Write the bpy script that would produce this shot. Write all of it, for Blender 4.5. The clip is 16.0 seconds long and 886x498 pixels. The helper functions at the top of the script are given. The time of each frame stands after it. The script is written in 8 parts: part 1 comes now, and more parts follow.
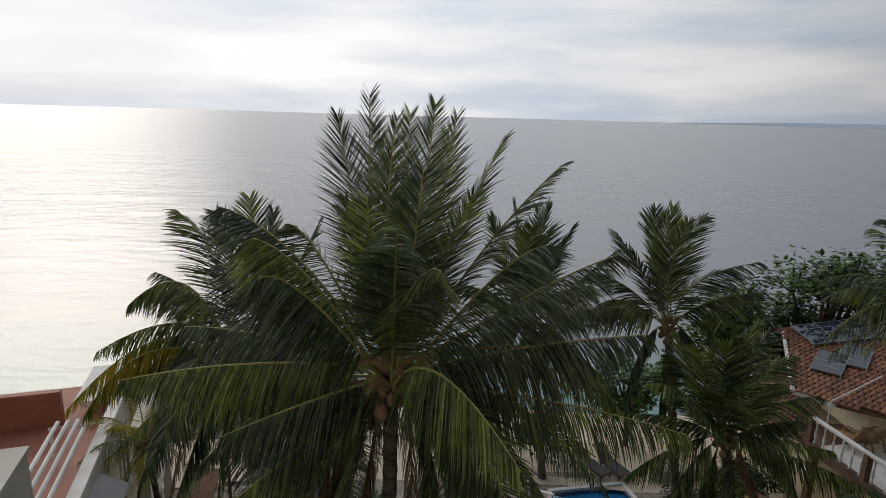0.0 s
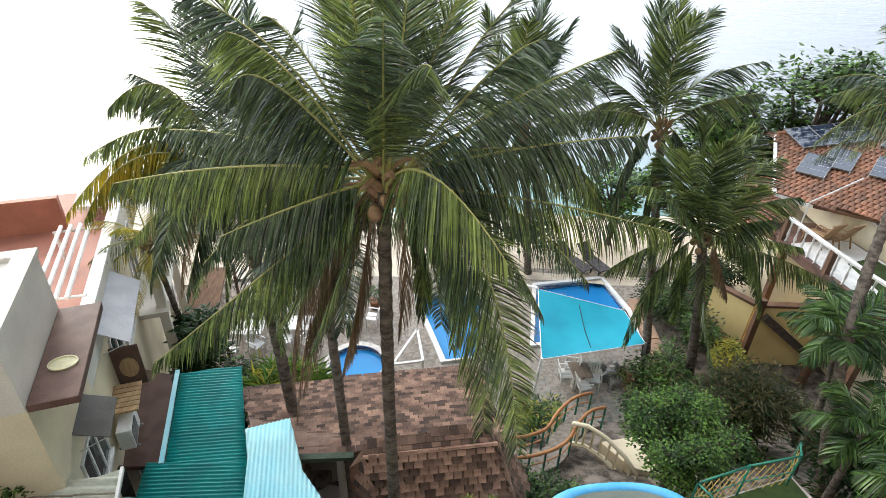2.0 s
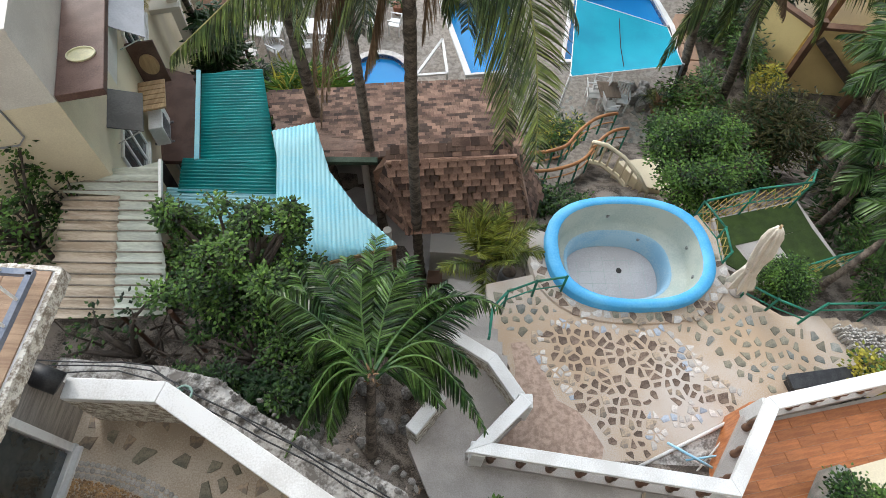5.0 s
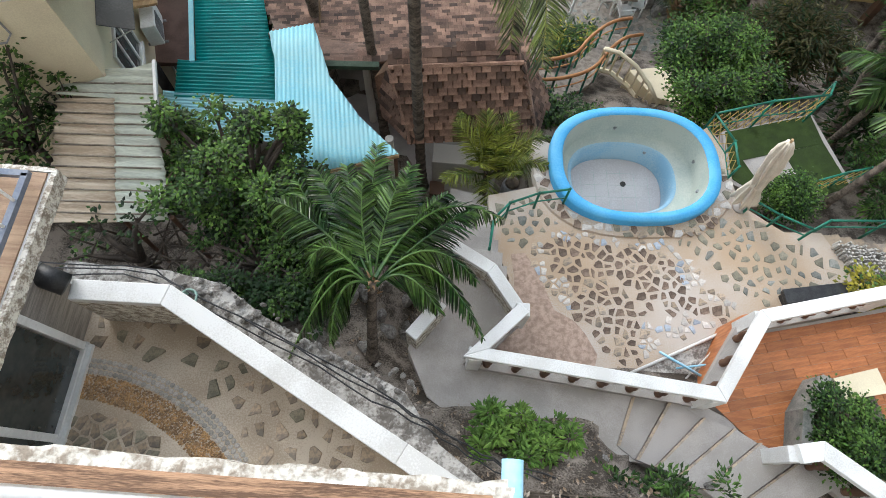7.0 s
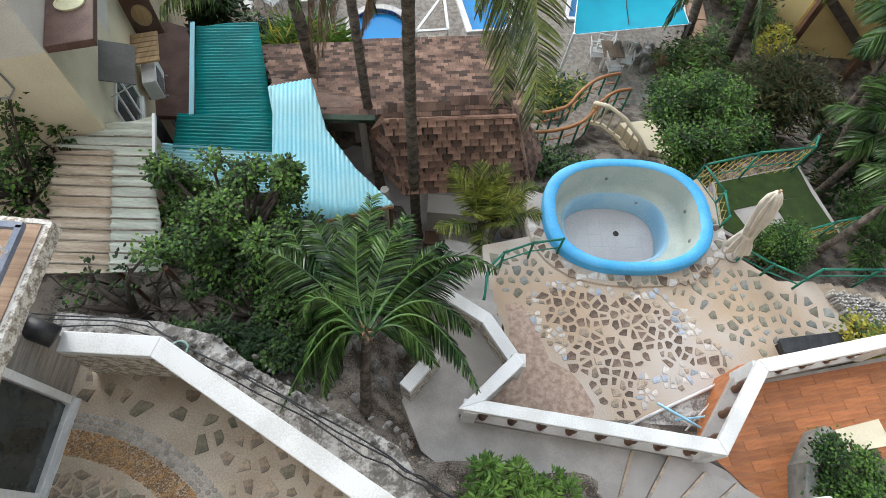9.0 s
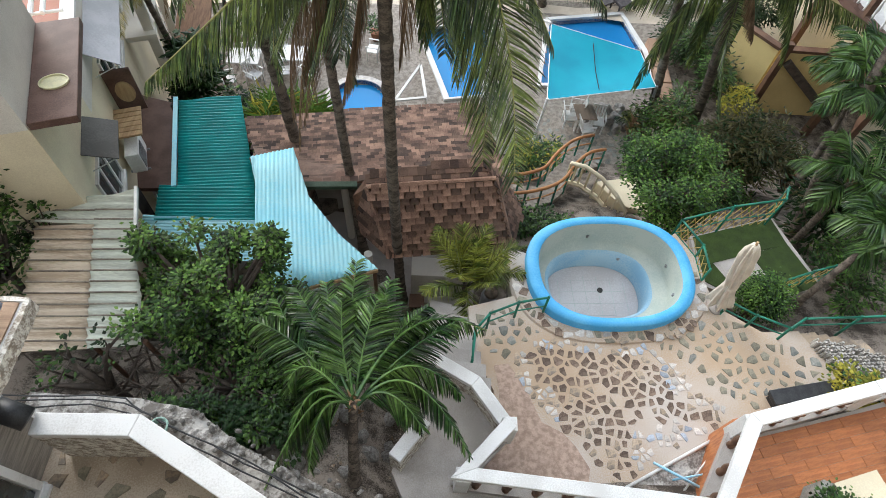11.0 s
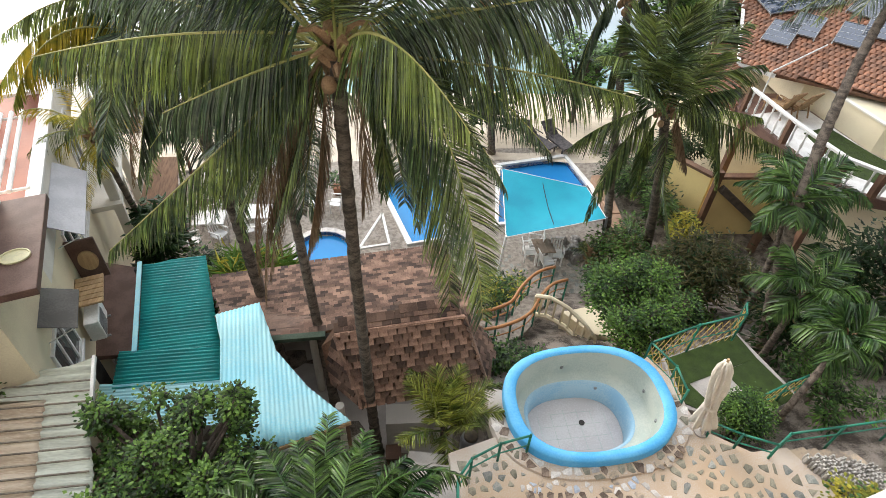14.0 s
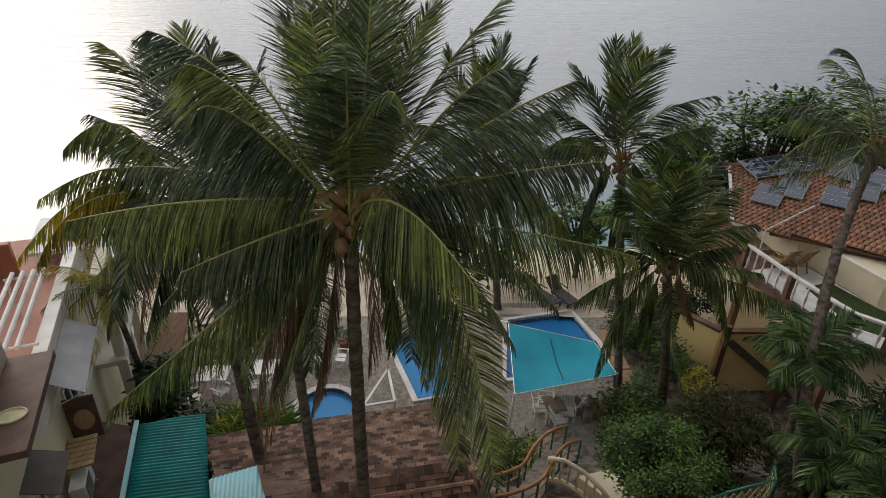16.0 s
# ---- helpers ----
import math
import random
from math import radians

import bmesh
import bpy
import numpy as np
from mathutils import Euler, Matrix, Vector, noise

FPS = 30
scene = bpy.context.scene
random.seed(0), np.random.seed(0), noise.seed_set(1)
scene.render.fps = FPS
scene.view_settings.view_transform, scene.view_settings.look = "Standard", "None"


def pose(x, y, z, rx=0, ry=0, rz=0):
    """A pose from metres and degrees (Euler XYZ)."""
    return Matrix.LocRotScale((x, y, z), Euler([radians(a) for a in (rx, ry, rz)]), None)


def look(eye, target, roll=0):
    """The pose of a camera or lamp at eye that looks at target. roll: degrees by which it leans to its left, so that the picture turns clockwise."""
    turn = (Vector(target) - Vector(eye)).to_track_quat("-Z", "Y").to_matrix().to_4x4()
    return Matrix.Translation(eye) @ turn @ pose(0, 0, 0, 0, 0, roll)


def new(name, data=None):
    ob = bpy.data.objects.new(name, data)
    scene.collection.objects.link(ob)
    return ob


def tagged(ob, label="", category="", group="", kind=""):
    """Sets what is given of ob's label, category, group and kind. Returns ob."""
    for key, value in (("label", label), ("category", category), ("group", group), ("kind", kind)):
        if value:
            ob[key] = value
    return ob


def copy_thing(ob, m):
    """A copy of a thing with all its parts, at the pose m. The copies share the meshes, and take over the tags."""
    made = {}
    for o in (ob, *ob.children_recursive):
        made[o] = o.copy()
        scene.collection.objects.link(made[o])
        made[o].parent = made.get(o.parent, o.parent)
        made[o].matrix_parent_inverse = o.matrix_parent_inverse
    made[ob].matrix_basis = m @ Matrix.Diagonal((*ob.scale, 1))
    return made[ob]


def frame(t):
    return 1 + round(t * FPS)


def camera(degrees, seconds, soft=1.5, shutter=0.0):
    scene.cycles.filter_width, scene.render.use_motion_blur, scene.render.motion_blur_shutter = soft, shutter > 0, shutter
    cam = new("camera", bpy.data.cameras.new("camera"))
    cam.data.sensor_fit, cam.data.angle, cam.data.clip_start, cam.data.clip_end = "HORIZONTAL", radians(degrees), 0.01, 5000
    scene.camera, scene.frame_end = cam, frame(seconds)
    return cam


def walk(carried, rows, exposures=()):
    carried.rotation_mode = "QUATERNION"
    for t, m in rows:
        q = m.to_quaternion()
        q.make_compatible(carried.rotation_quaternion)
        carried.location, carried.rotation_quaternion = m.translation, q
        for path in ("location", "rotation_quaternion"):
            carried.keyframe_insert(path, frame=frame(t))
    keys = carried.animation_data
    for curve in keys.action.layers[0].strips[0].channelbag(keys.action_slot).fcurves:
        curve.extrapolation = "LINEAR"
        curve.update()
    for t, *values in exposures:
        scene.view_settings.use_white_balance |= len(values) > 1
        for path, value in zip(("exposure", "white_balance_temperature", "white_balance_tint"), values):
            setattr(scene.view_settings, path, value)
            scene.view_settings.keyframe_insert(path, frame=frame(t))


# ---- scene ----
cam = camera(74.6, 16.0, soft=0.25)
PATH = [
    (0, (-0.030, -0.020, 14.687), (-0.030, 9.723, 12.432), 1.61),
    (0.5, (-0.032, -0.010, 14.665), (0.027, 9.557, 11.755), 1.67),
    (1, (-0.029, -0.014, 14.658), (0.086, 9.296, 11.009), 1.80),
    (1.5, (-0.027, -0.001, 14.636), (0.145, 8.932, 10.144), 1.83),
    (2, (-0.025, 0.008, 14.617), (0.197, 8.496, 9.334), 1.90),
    (2.5, (-0.022, 0.013, 14.593), (0.238, 8.011, 8.596), 2.01),
    (3, (-0.019, 0.014, 14.571), (0.278, 7.505, 7.954), 2.16),
    (3.5, (-0.010, 0.022, 14.545), (0.231, 6.924, 7.313), 2.33),
    (4, (-0.002, 0.001, 14.490), (0.016, 6.249, 6.682), 3.34),
    (4.5, (-0.007, 0.002, 14.460), (0.001, 5.660, 6.214), 3.43),
    (5, (-0.014, -0.006, 14.439), (0.000, 5.109, 5.846), 3.56),
    (7.5, (0.038, -0.021, 14.393), (0.094, 3.687, 5.106), 5.43),
    (8, (0.034, -0.016, 14.392), (0.100, 3.810, 5.153), 5.76),
    (8.5, (0.050, -0.020, 14.400), (0.101, 4.108, 5.292), 5.29),
    (9, (0.042, -0.009, 14.404), (0.108, 4.531, 5.494), 4.95),
    (11.5, (0.010, 0.007, 14.403), (0.349, 5.676, 6.173), 4.62),
    (12, (0.045, 0.006, 14.401), (0.411, 5.930, 6.353), 4.07),
    (12.5, (0.032, 0.010, 14.406), (0.483, 6.223, 6.583), 4.10),
    (13, (0.013, 0.006, 14.420), (0.647, 6.564, 6.897), 4.14),
    (13.5, (0.004, -0.001, 14.410), (0.809, 6.839, 7.160), 4.12),
    (14, (0.007, 0.014, 14.426), (0.823, 7.294, 7.619), 2.85),
    (14.5, (0.000, 0.018, 14.448), (0.806, 7.736, 8.140), 2.69),
    (15, (-0.006, 0.006, 14.458), (0.787, 8.159, 8.723), 2.20),
    (15.5, (-0.016, -0.001, 14.469), (0.733, 8.509, 9.271), 2.00),
    (16, (-0.020, 0.007, 14.477), (0.737, 8.816, 9.804), 1.91),
]
walk(cam, [(t, look(eye, target, roll)) for t, eye, target, roll in PATH],
     exposures=[(0.0, -1.45, 6800, 13), (0.5, -0.85, 6800, 12), (1.0, -0.05, 6700, 11), (1.5, 0.35, 6600, 11), (2.5, 0.57, 6500, 10), (3.5, 0.42, 6450, 10), (5.0, 0.39, 6400, 11), (7.5, 0.39, 6300, 10), (9.0, 0.39, 6300, 10),
                (12.0, 0.45, 6450, 11), (13.5, 0.59, 6700, 12), (14.5, 0.42, 6900, 13), (15.0, -0.08, 7000, 13), (15.5, -0.58, 7100, 14), (16.0, -0.93, 7100, 14)])

# ---- sky and sun ----
world = bpy.data.worlds.new("sky")
scene.world = world
world.use_nodes = True
wn, wl = world.node_tree.nodes, world.node_tree.links
sky = wn.new("ShaderNodeTexSky")
sky.sky_type, sky.sun_disc = "NISHITA", False
sky.sun_elevation, sky.sun_rotation = radians(24), radians(-34)
sky.air_density, sky.dust_density, sky.ozone_density = 1.0, 3.0, 1.0
co = wn.new("ShaderNodeTexCoord")
mp = wn.new("ShaderNodeMapping")
mp.inputs["Scale"].default_value = (1.2, 1.2, 7.0)
cl = wn.new("ShaderNodeTexNoise")
cl.inputs["Scale"].default_value, cl.inputs["Detail"].default_value = 1.6, 5
rp = wn.new("ShaderNodeValToRGB")
rp.color_ramp.elements[0].position, rp.color_ramp.elements[1].position = 0.40, 0.62
rp.color_ramp.elements[0].color, rp.color_ramp.elements[1].color = (0.2, 0.2, 0.2, 1), (0.97, 0.97, 0.97, 1)
mx = wn.new("ShaderNodeMix")
mx.data_type = "RGBA"
bg = wn["Background"]
bg.inputs["Strength"].default_value = 0.10
wl.new(co.outputs["Generated"], mp.inputs["Vector"])
wl.new(mp.outputs["Vector"], cl.inputs["Vector"])
wl.new(cl.outputs["Fac"], rp.inputs["Fac"])
wl.new(rp.outputs["Color"], mx.inputs["Factor"])
nrmv = wn.new("ShaderNodeVectorMath")
nrmv.operation = "DOT_PRODUCT"
nrmv.inputs[1].default_value = (-0.53, 0.79, 0.30)
wl.new(co.outputs["Generated"], nrmv.inputs[0])
glow = wn.new("ShaderNodeMapRange")
glow.interpolation_type = "SMOOTHSTEP"
glow.inputs["From Min"].default_value, glow.inputs["From Max"].default_value = -0.35, 1.0
glow.inputs["To Min"].default_value, glow.inputs["To Max"].default_value = 2.6, 28.0
wl.new(nrmv.outputs["Value"], glow.inputs["Value"])
tone = wn.new("ShaderNodeVectorMath")
tone.operation = "SCALE"
tone.inputs[0].default_value = (0.97, 0.99, 1.0)
wl.new(glow.outputs[0], tone.inputs["Scale"])
wl.new(tone.outputs["Vector"], mx.inputs["B"])
blue = wn.new("ShaderNodeVectorMath")
blue.operation = "MULTIPLY"
blue.inputs[1].default_value = (0.60, 0.76, 0.96)
wl.new(tone.outputs["Vector"], blue.inputs[0])
clear = wn.new("ShaderNodeMix")
clear.data_type = "RGBA"
clear.inputs["Factor"].default_value = 0.75
wl.new(sky.outputs["Color"], clear.inputs["A"])
wl.new(blue.outputs["Vector"], clear.inputs["B"])
wl.new(clear.outputs["Result"], mx.inputs["A"])
wl.new(mx.outputs["Result"], bg.inputs["Color"])
sun = new("sun", bpy.data.lights.new("sun", "SUN"))
sun.data.energy, sun.data.angle, sun.data.color = 1.7, radians(26), (1.0, 0.93, 0.82)
sun.matrix_world = look((0, 0, 40), (0 + 34 * math.sin(radians(34)), -34 * math.cos(radians(34)), 40 - 15))


# ---- materials ----
def mat(name, c1, c2=None, scale=2.0, rough=0.75, bump=0.25, fine=45.0, metal=0.0, spread=0.2, island=0.0, grain=(1, 1, 1), spec=0.4):
    """A surface of two colours mixed by stains and fine grain, with relief; spread varies it from object to object, island from piece to piece."""
    m = bpy.data.materials.new(name)
    m.use_nodes = True
    n, l = m.node_tree.nodes, m.node_tree.links
    p = n["Principled BSDF"]
    c2 = c2 or tuple(v * 0.7 for v in c1)
    tc = n.new("ShaderNodeTexCoord")
    mpg = n.new("ShaderNodeMapping")
    mpg.inputs["Scale"].default_value = grain
    a = n.new("ShaderNodeTexNoise")
    a.inputs["Scale"].default_value, a.inputs["Detail"].default_value = scale, 6
    b = n.new("ShaderNodeTexNoise")
    b.inputs["Scale"].default_value, b.inputs["Detail"].default_value = fine, 4
    l.new(tc.outputs["Object"], mpg.inputs["Vector"])
    l.new(mpg.outputs["Vector"], a.inputs["Vector"])
    l.new(mpg.outputs["Vector"], b.inputs["Vector"])
    add = n.new("ShaderNodeMath")
    add.operation = "MULTIPLY_ADD"
    add.inputs[1].default_value = 0.62
    l.new(b.outputs["Fac"], add.inputs[0])
    l.new(a.outputs["Fac"], add.inputs[2])
    r = n.new("ShaderNodeValToRGB")
    r.color_ramp.elements[0].position, r.color_ramp.elements[1].position = 0.69, 0.93
    r.color_ramp.elements[0].color, r.color_ramp.elements[1].color = (*c1, 1), (*c2, 1)
    l.new(add.outputs[0], r.inputs["Fac"])
    hsv = n.new("ShaderNodeHueSaturation")
    l.new(r.outputs["Color"], hsv.inputs["Color"])
    oi = n.new("ShaderNodeObjectInfo")
    ge = n.new("ShaderNodeNewGeometry")
    v1 = n.new("ShaderNodeMath")
    v1.operation = "MULTIPLY_ADD"
    v1.inputs[1].default_value, v1.inputs[2].default_value = spread, 1 - spread / 2
    l.new(oi.outputs["Random"], v1.inputs[0])
    v2 = n.new("ShaderNodeMath")
    v2.operation = "MULTIPLY_ADD"
    v2.inputs[1].default_value, v2.inputs[2].default_value = island, 1 - island / 2
    l.new(ge.outputs["Random Per Island"], v2.inputs[0])
    v3 = n.new("ShaderNodeMath")
    v3.operation = "MULTIPLY"
    l.new(v1.outputs[0], v3.inputs[0])
    l.new(v2.outputs[0], v3.inputs[1])
    l.new(v3.outputs[0], hsv.inputs["Value"])
    l.new(hsv.outputs["Color"], p.inputs["Base Color"])
    p.inputs["Roughness"].default_value, p.inputs["Metallic"].default_value = rough, metal
    p.inputs["Specular IOR Level"].default_value = spec
    if bump:
        bu = n.new("ShaderNodeBump")
        bu.inputs["Strength"].default_value, bu.inputs["Distance"].default_value = bump, 0.02
        l.new(add.outputs[0], bu.inputs["Height"])
        l.new(bu.outputs["Normal"], p.inputs["Normal"])
    return m


def leaf_mat(name, c1, c2, through_light=0.22, rough=0.5, island=0.7, spec=0.22):
    m = mat(name, c1, c2, scale=1.2, rough=rough, bump=0.0, fine=9.0, spread=0.35, island=island, spec=spec)
    n, l = m.node_tree.nodes, m.node_tree.links
    p = n["Principled BSDF"]
    t = n.new("ShaderNodeBsdfTranslucent")
    mixs = n.new("ShaderNodeMixShader")
    mixs.inputs["Fac"].default_value = through_light
    l.new(n["Hue/Saturation/Value"].outputs["Color"], t.inputs["Color"])
    l.new(p.outputs["BSDF"], mixs.inputs[1])
    l.new(t.outputs["BSDF"], mixs.inputs[2])
    l.new(mixs.outputs[0], n["Material Output"].inputs["Surface"])
    return m


def water_mat(name, c1, c2, scale, bump, wave, rough=0.08, grain=(1, 1, 1), axis=None, ior=1.33):
    """Water: a body colour under a glossy, rippled face; axis: (y from, y to) over which the bottom falls away from c1 to c2."""
    m = bpy.data.materials.new(name)
    m.use_nodes = True
    n, l = m.node_tree.nodes, m.node_tree.links
    p = n["Principled BSDF"]
    tc = n.new("ShaderNodeTexCoord")
    mpg = n.new("ShaderNodeMapping")
    mpg.inputs["Scale"].default_value = grain
    l.new(tc.outputs["Object"], mpg.inputs["Vector"])
    w = n.new("ShaderNodeTexNoise")
    w.inputs["Scale"].default_value, w.inputs["Detail"].default_value = scale, 6
    w2 = n.new("ShaderNodeTexNoise")
    w2.inputs["Scale"].default_value, w2.inputs["Detail"].default_value = scale * 0.13, 3
    l.new(mpg.outputs["Vector"], w.inputs["Vector"])
    l.new(mpg.outputs["Vector"], w2.inputs["Vector"])
    ad = n.new("ShaderNodeMath")
    ad.operation = "MULTIPLY_ADD"
    ad.inputs[1].default_value = 2.0
    l.new(w2.outputs["Fac"], ad.inputs[0])
    l.new(w.outputs["Fac"], ad.inputs[2])
    bu = n.new("ShaderNodeBump")
    bu.inputs["Strength"].default_value, bu.inputs["Distance"].default_value = bump, wave
    l.new(ad.outputs[0], bu.inputs["Height"])
    l.new(bu.outputs["Normal"], p.inputs["Normal"])
    r = n.new("ShaderNodeValToRGB")
    r.color_ramp.elements[0].color, r.color_ramp.elements[1].color = (*c1, 1), (*c2, 1)
    if axis:
        sx = n.new("ShaderNodeSeparateXYZ")
        l.new(tc.outputs["Object"], sx.inputs[0])
        mr = n.new("ShaderNodeMapRange")
        mr.inputs["From Min"].default_value, mr.inputs["From Max"].default_value = axis
        l.new(sx.outputs["Y"], mr.inputs["Value"])
        l.new(mr.outputs[0], r.inputs["Fac"])
    else:
        l.new(w2.outputs["Fac"], r.inputs["Fac"])
    l.new(r.outputs["Color"], p.inputs["Base Color"])
    p.inputs["Roughness"].default_value, p.inputs["IOR"].default_value = rough, ior
    return m


SAND = mat("sand", (0.62, 0.54, 0.43), (0.5, 0.42, 0.33), 1.5, 0.95, 0.4, 60)
SOIL = mat("soil", (0.055, 0.043, 0.033), (0.25, 0.21, 0.175), 3.0, 0.95, 0.8, 38)
GRAVEL = mat("gravel", (0.33, 0.29, 0.25), (0.2, 0.17, 0.14), 9.0, 0.95, 0.9, 90)
CONCRETE = mat("concrete", (0.44, 0.40, 0.37), (0.33, 0.30, 0.27), 1.8, 0.9, 0.25, 70)
PLASTER = mat("patio_plaster", (0.54, 0.48, 0.425), (0.45, 0.33, 0.225), 0.6, 0.9, 0.25, 60)
PEBBLE_CONC = mat("pebble_concrete", (0.52, 0.38, 0.30), (0.34, 0.24, 0.185), 14, 0.95, 0.6, 110)
STONE_BROWN = mat("brown_stone", (0.115, 0.077, 0.057), (0.22, 0.16, 0.12), 6, 0.8, 0.3, 50, spread=0.7)
STONE_GREY = mat("grey_stone", (0.30, 0.29, 0.26), (0.17, 0.18, 0.16), 6, 0.8, 0.4, 50, spread=0.7)
STONE_PALE = mat("pale_stone", (0.62, 0.58, 0.53), (0.45, 0.41, 0.38), 6, 0.75, 0.3, 50, spread=0.5)
STONE_TAN = mat("tan_stone", (0.44, 0.34, 0.24), (0.24, 0.20, 0.165), 6, 0.85, 0.5, 40, spread=0.7)
WHITE = mat("white_paint", (0.78, 0.77, 0.75), (0.62, 0.60, 0.57), 1.6, 0.6, 0.12, 50)
WHITE_WORN = mat("worn_white_paint", (0.72, 0.68, 0.60), (0.26, 0.21, 0.16), 14.0, 0.7, 0.6, 60)
CREAM = mat("cream_render", (0.76, 0.67, 0.48), (0.65, 0.56, 0.40), 0.9, 0.85, 0.12, 50, spread=0.05)
PALE = mat("pale_render", (0.72, 0.68, 0.61), (0.60, 0.56, 0.50), 0.9, 0.85, 0.12, 50, spread=0.05)
YELLOW = mat("yellow_render", (0.82, 0.64, 0.29), (0.70, 0.53, 0.24), 0.9, 0.85, 0.15, 50, spread=0.05)
BROWN = mat("brown_paint", (0.095, 0.050, 0.038), (0.15, 0.085, 0.065), 3.0, 0.6, 0.2, 40)
DARK = mat("dark_parts_and_shade", (0.022, 0.02, 0.018), (0.05, 0.045, 0.04), 3.0, 0.8, 0.2, 40)
GREY_METAL = mat("grey_metal", (0.30, 0.30, 0.31), (0.2, 0.2, 0.2), 2.5, 0.45, 0.1, 40, metal=0.3)
BLACK = mat("black_plastic", (0.018, 0.018, 0.02), (0.04, 0.04, 0.04), 6, 0.5, 0.1, 60)
TEAL = mat("teal_sheet", (0.006, 0.36, 0.35), (0.012, 0.27, 0.265), 1.3, 0.42, 0.1, 30, spread=0.05)
CYAN = mat("cyan_sheet", (0.30, 0.69, 0.80), (0.42, 0.74, 0.79), 1.1, 0.45, 0.1, 30, spread=0.05)
OLDSHEET = mat("weathered_sheet", (0.64, 0.53, 0.40), (0.44, 0.34, 0.24), 1.6, 0.7, 0.3, 25, grain=(0.4, 2.5, 1))
GREENSHEET = mat("grey_green_sheet", (0.58, 0.60, 0.50), (0.42, 0.43, 0.36), 1.6, 0.65, 0.2, 25, grain=(0.4, 2.5, 1))
SHINGLE = mat("shingle", (0.125, 0.070, 0.049), (0.25, 0.15, 0.105), 2.0, 0.9, 0.5, 50, spread=1.5, island=1.5)
CLAY = mat("clay_tile", (0.33, 0.15, 0.085), (0.20, 0.105, 0.07), 2.0, 0.85, 0.4, 40, spread=0.5, island=0.55)
TERRACOTTA = mat("wood_look_tile", (0.45, 0.17, 0.06), (0.30, 0.10, 0.035), 3.0, 0.45, 0.15, 30, spread=0.4, grain=(0.7, 6, 1))
REDFLOOR = mat("red_floor", (0.40, 0.16, 0.105), (0.30, 0.12, 0.08), 1.2, 0.6, 0.15, 40)
TUBBLUE = mat("tub_blue", (0.06, 0.36, 0.68), (0.11, 0.43, 0.72), 2.0, 0.5, 0.1, 30)
TUBPALE = mat("tub_pale", (0.50, 0.54, 0.48), (0.40, 0.46, 0.42), 1.6, 0.55, 0.12, 30)
TUBFLOOR = mat("tub_floor", (0.56, 0.53, 0.52), (0.47, 0.43, 0.42), 1.3, 0.7, 0.12, 30)
POOLTILE = mat("pool_tile", (0.02, 0.13, 0.42), (0.04, 0.22, 0.5), 9.0, 0.25, 0.05, 30)
POOLWATER = water_mat("pool_water", (0.015, 0.19, 0.50), (0.03, 0.28, 0.58), 3.0, 0.15, 0.03)
CLOTH = mat("turquoise_cloth", (0.0, 0.31, 0.42), (0.0, 0.25, 0.36), 0.8, 0.8, 0.1, 30)
GREENRAIL = mat("green_rail", (0.012, 0.19, 0.12), (0.02, 0.12, 0.08), 4, 0.5, 0.15, 40)
MESH_Y = mat("yellow_rope", (0.50, 0.36, 0.10), (0.35, 0.26, 0.1), 4, 0.8, 0.2, 40)
TURF = mat("turf", (0.045, 0.075, 0.015), (0.03, 0.05, 0.012), 5, 0.95, 0.9, 160)
CANVAS = mat("umbrella_canvas", (0.66, 0.60, 0.50), (0.55, 0.49, 0.40), 3, 0.9, 0.2, 50)
WOOD = mat("pale_wood", (0.48, 0.33, 0.18), (0.36, 0.23, 0.12), 2, 0.7, 0.25, 30, grain=(8, 1, 1))
WOOD_ORANGE = mat("orange_wood", (0.42, 0.19, 0.07), (0.30, 0.13, 0.05), 3, 0.6, 0.2, 30)
TIMBER = mat("dark_timber", (0.10, 0.05, 0.03), (0.16, 0.085, 0.05), 3, 0.65, 0.3, 30)
WICKER = mat("tan_wicker", (0.36, 0.23, 0.12), (0.25, 0.15, 0.08), 8, 0.8, 0.6, 80)
SLATE = mat("charcoal_wicker", (0.045, 0.04, 0.045), (0.09, 0.08, 0.08), 8, 0.8, 0.5, 80)
PLASTIC = mat("white_plastic", (0.75, 0.74, 0.72), (0.62, 0.60, 0.58), 3, 0.4, 0.05, 30)
SOLAR = mat("solar_glass", (0.02, 0.03, 0.055), (0.035, 0.045, 0.075), 2, 0.08, 0.0, 10, spec=0.8)
GLASS = mat("window_glass", (0.03, 0.04, 0.04), (0.05, 0.06, 0.06), 2, 0.06, 0.0, 10, spec=0.8)
ALU = mat("aluminium", (0.80, 0.81, 0.81), (0.68, 0.69, 0.69), 2, 0.4, 0.05, 30, metal=0.1)
BLUEGREY = mat("blue_grey_paint", (0.13, 0.16, 0.22), (0.2, 0.22, 0.27), 3, 0.5, 0.15, 40)
LIGHTBLUE = mat("light_blue_pipe", (0.28, 0.55, 0.72), (0.36, 0.6, 0.74), 3, 0.5, 0.1, 40)
SIDING = mat("grey_siding", (0.33, 0.30, 0.27), (0.20, 0.18, 0.165), 2.5, 0.7, 0.3, 30, grain=(1, 1, 14))
BARK = mat("palm_bark", (0.17, 0.135, 0.105), (0.055, 0.043, 0.034), 5, 0.95, 0.8, 40, grain=(1, 1, 2.5))
BARK2 = mat("tree_bark", (0.12, 0.095, 0.075), (0.07, 0.055, 0.045), 5, 0.95, 0.8, 40)
FIBRE = mat("leaf_base_fibre", (0.22, 0.13, 0.07), (0.33, 0.21, 0.12), 6, 0.95, 0.8, 60)
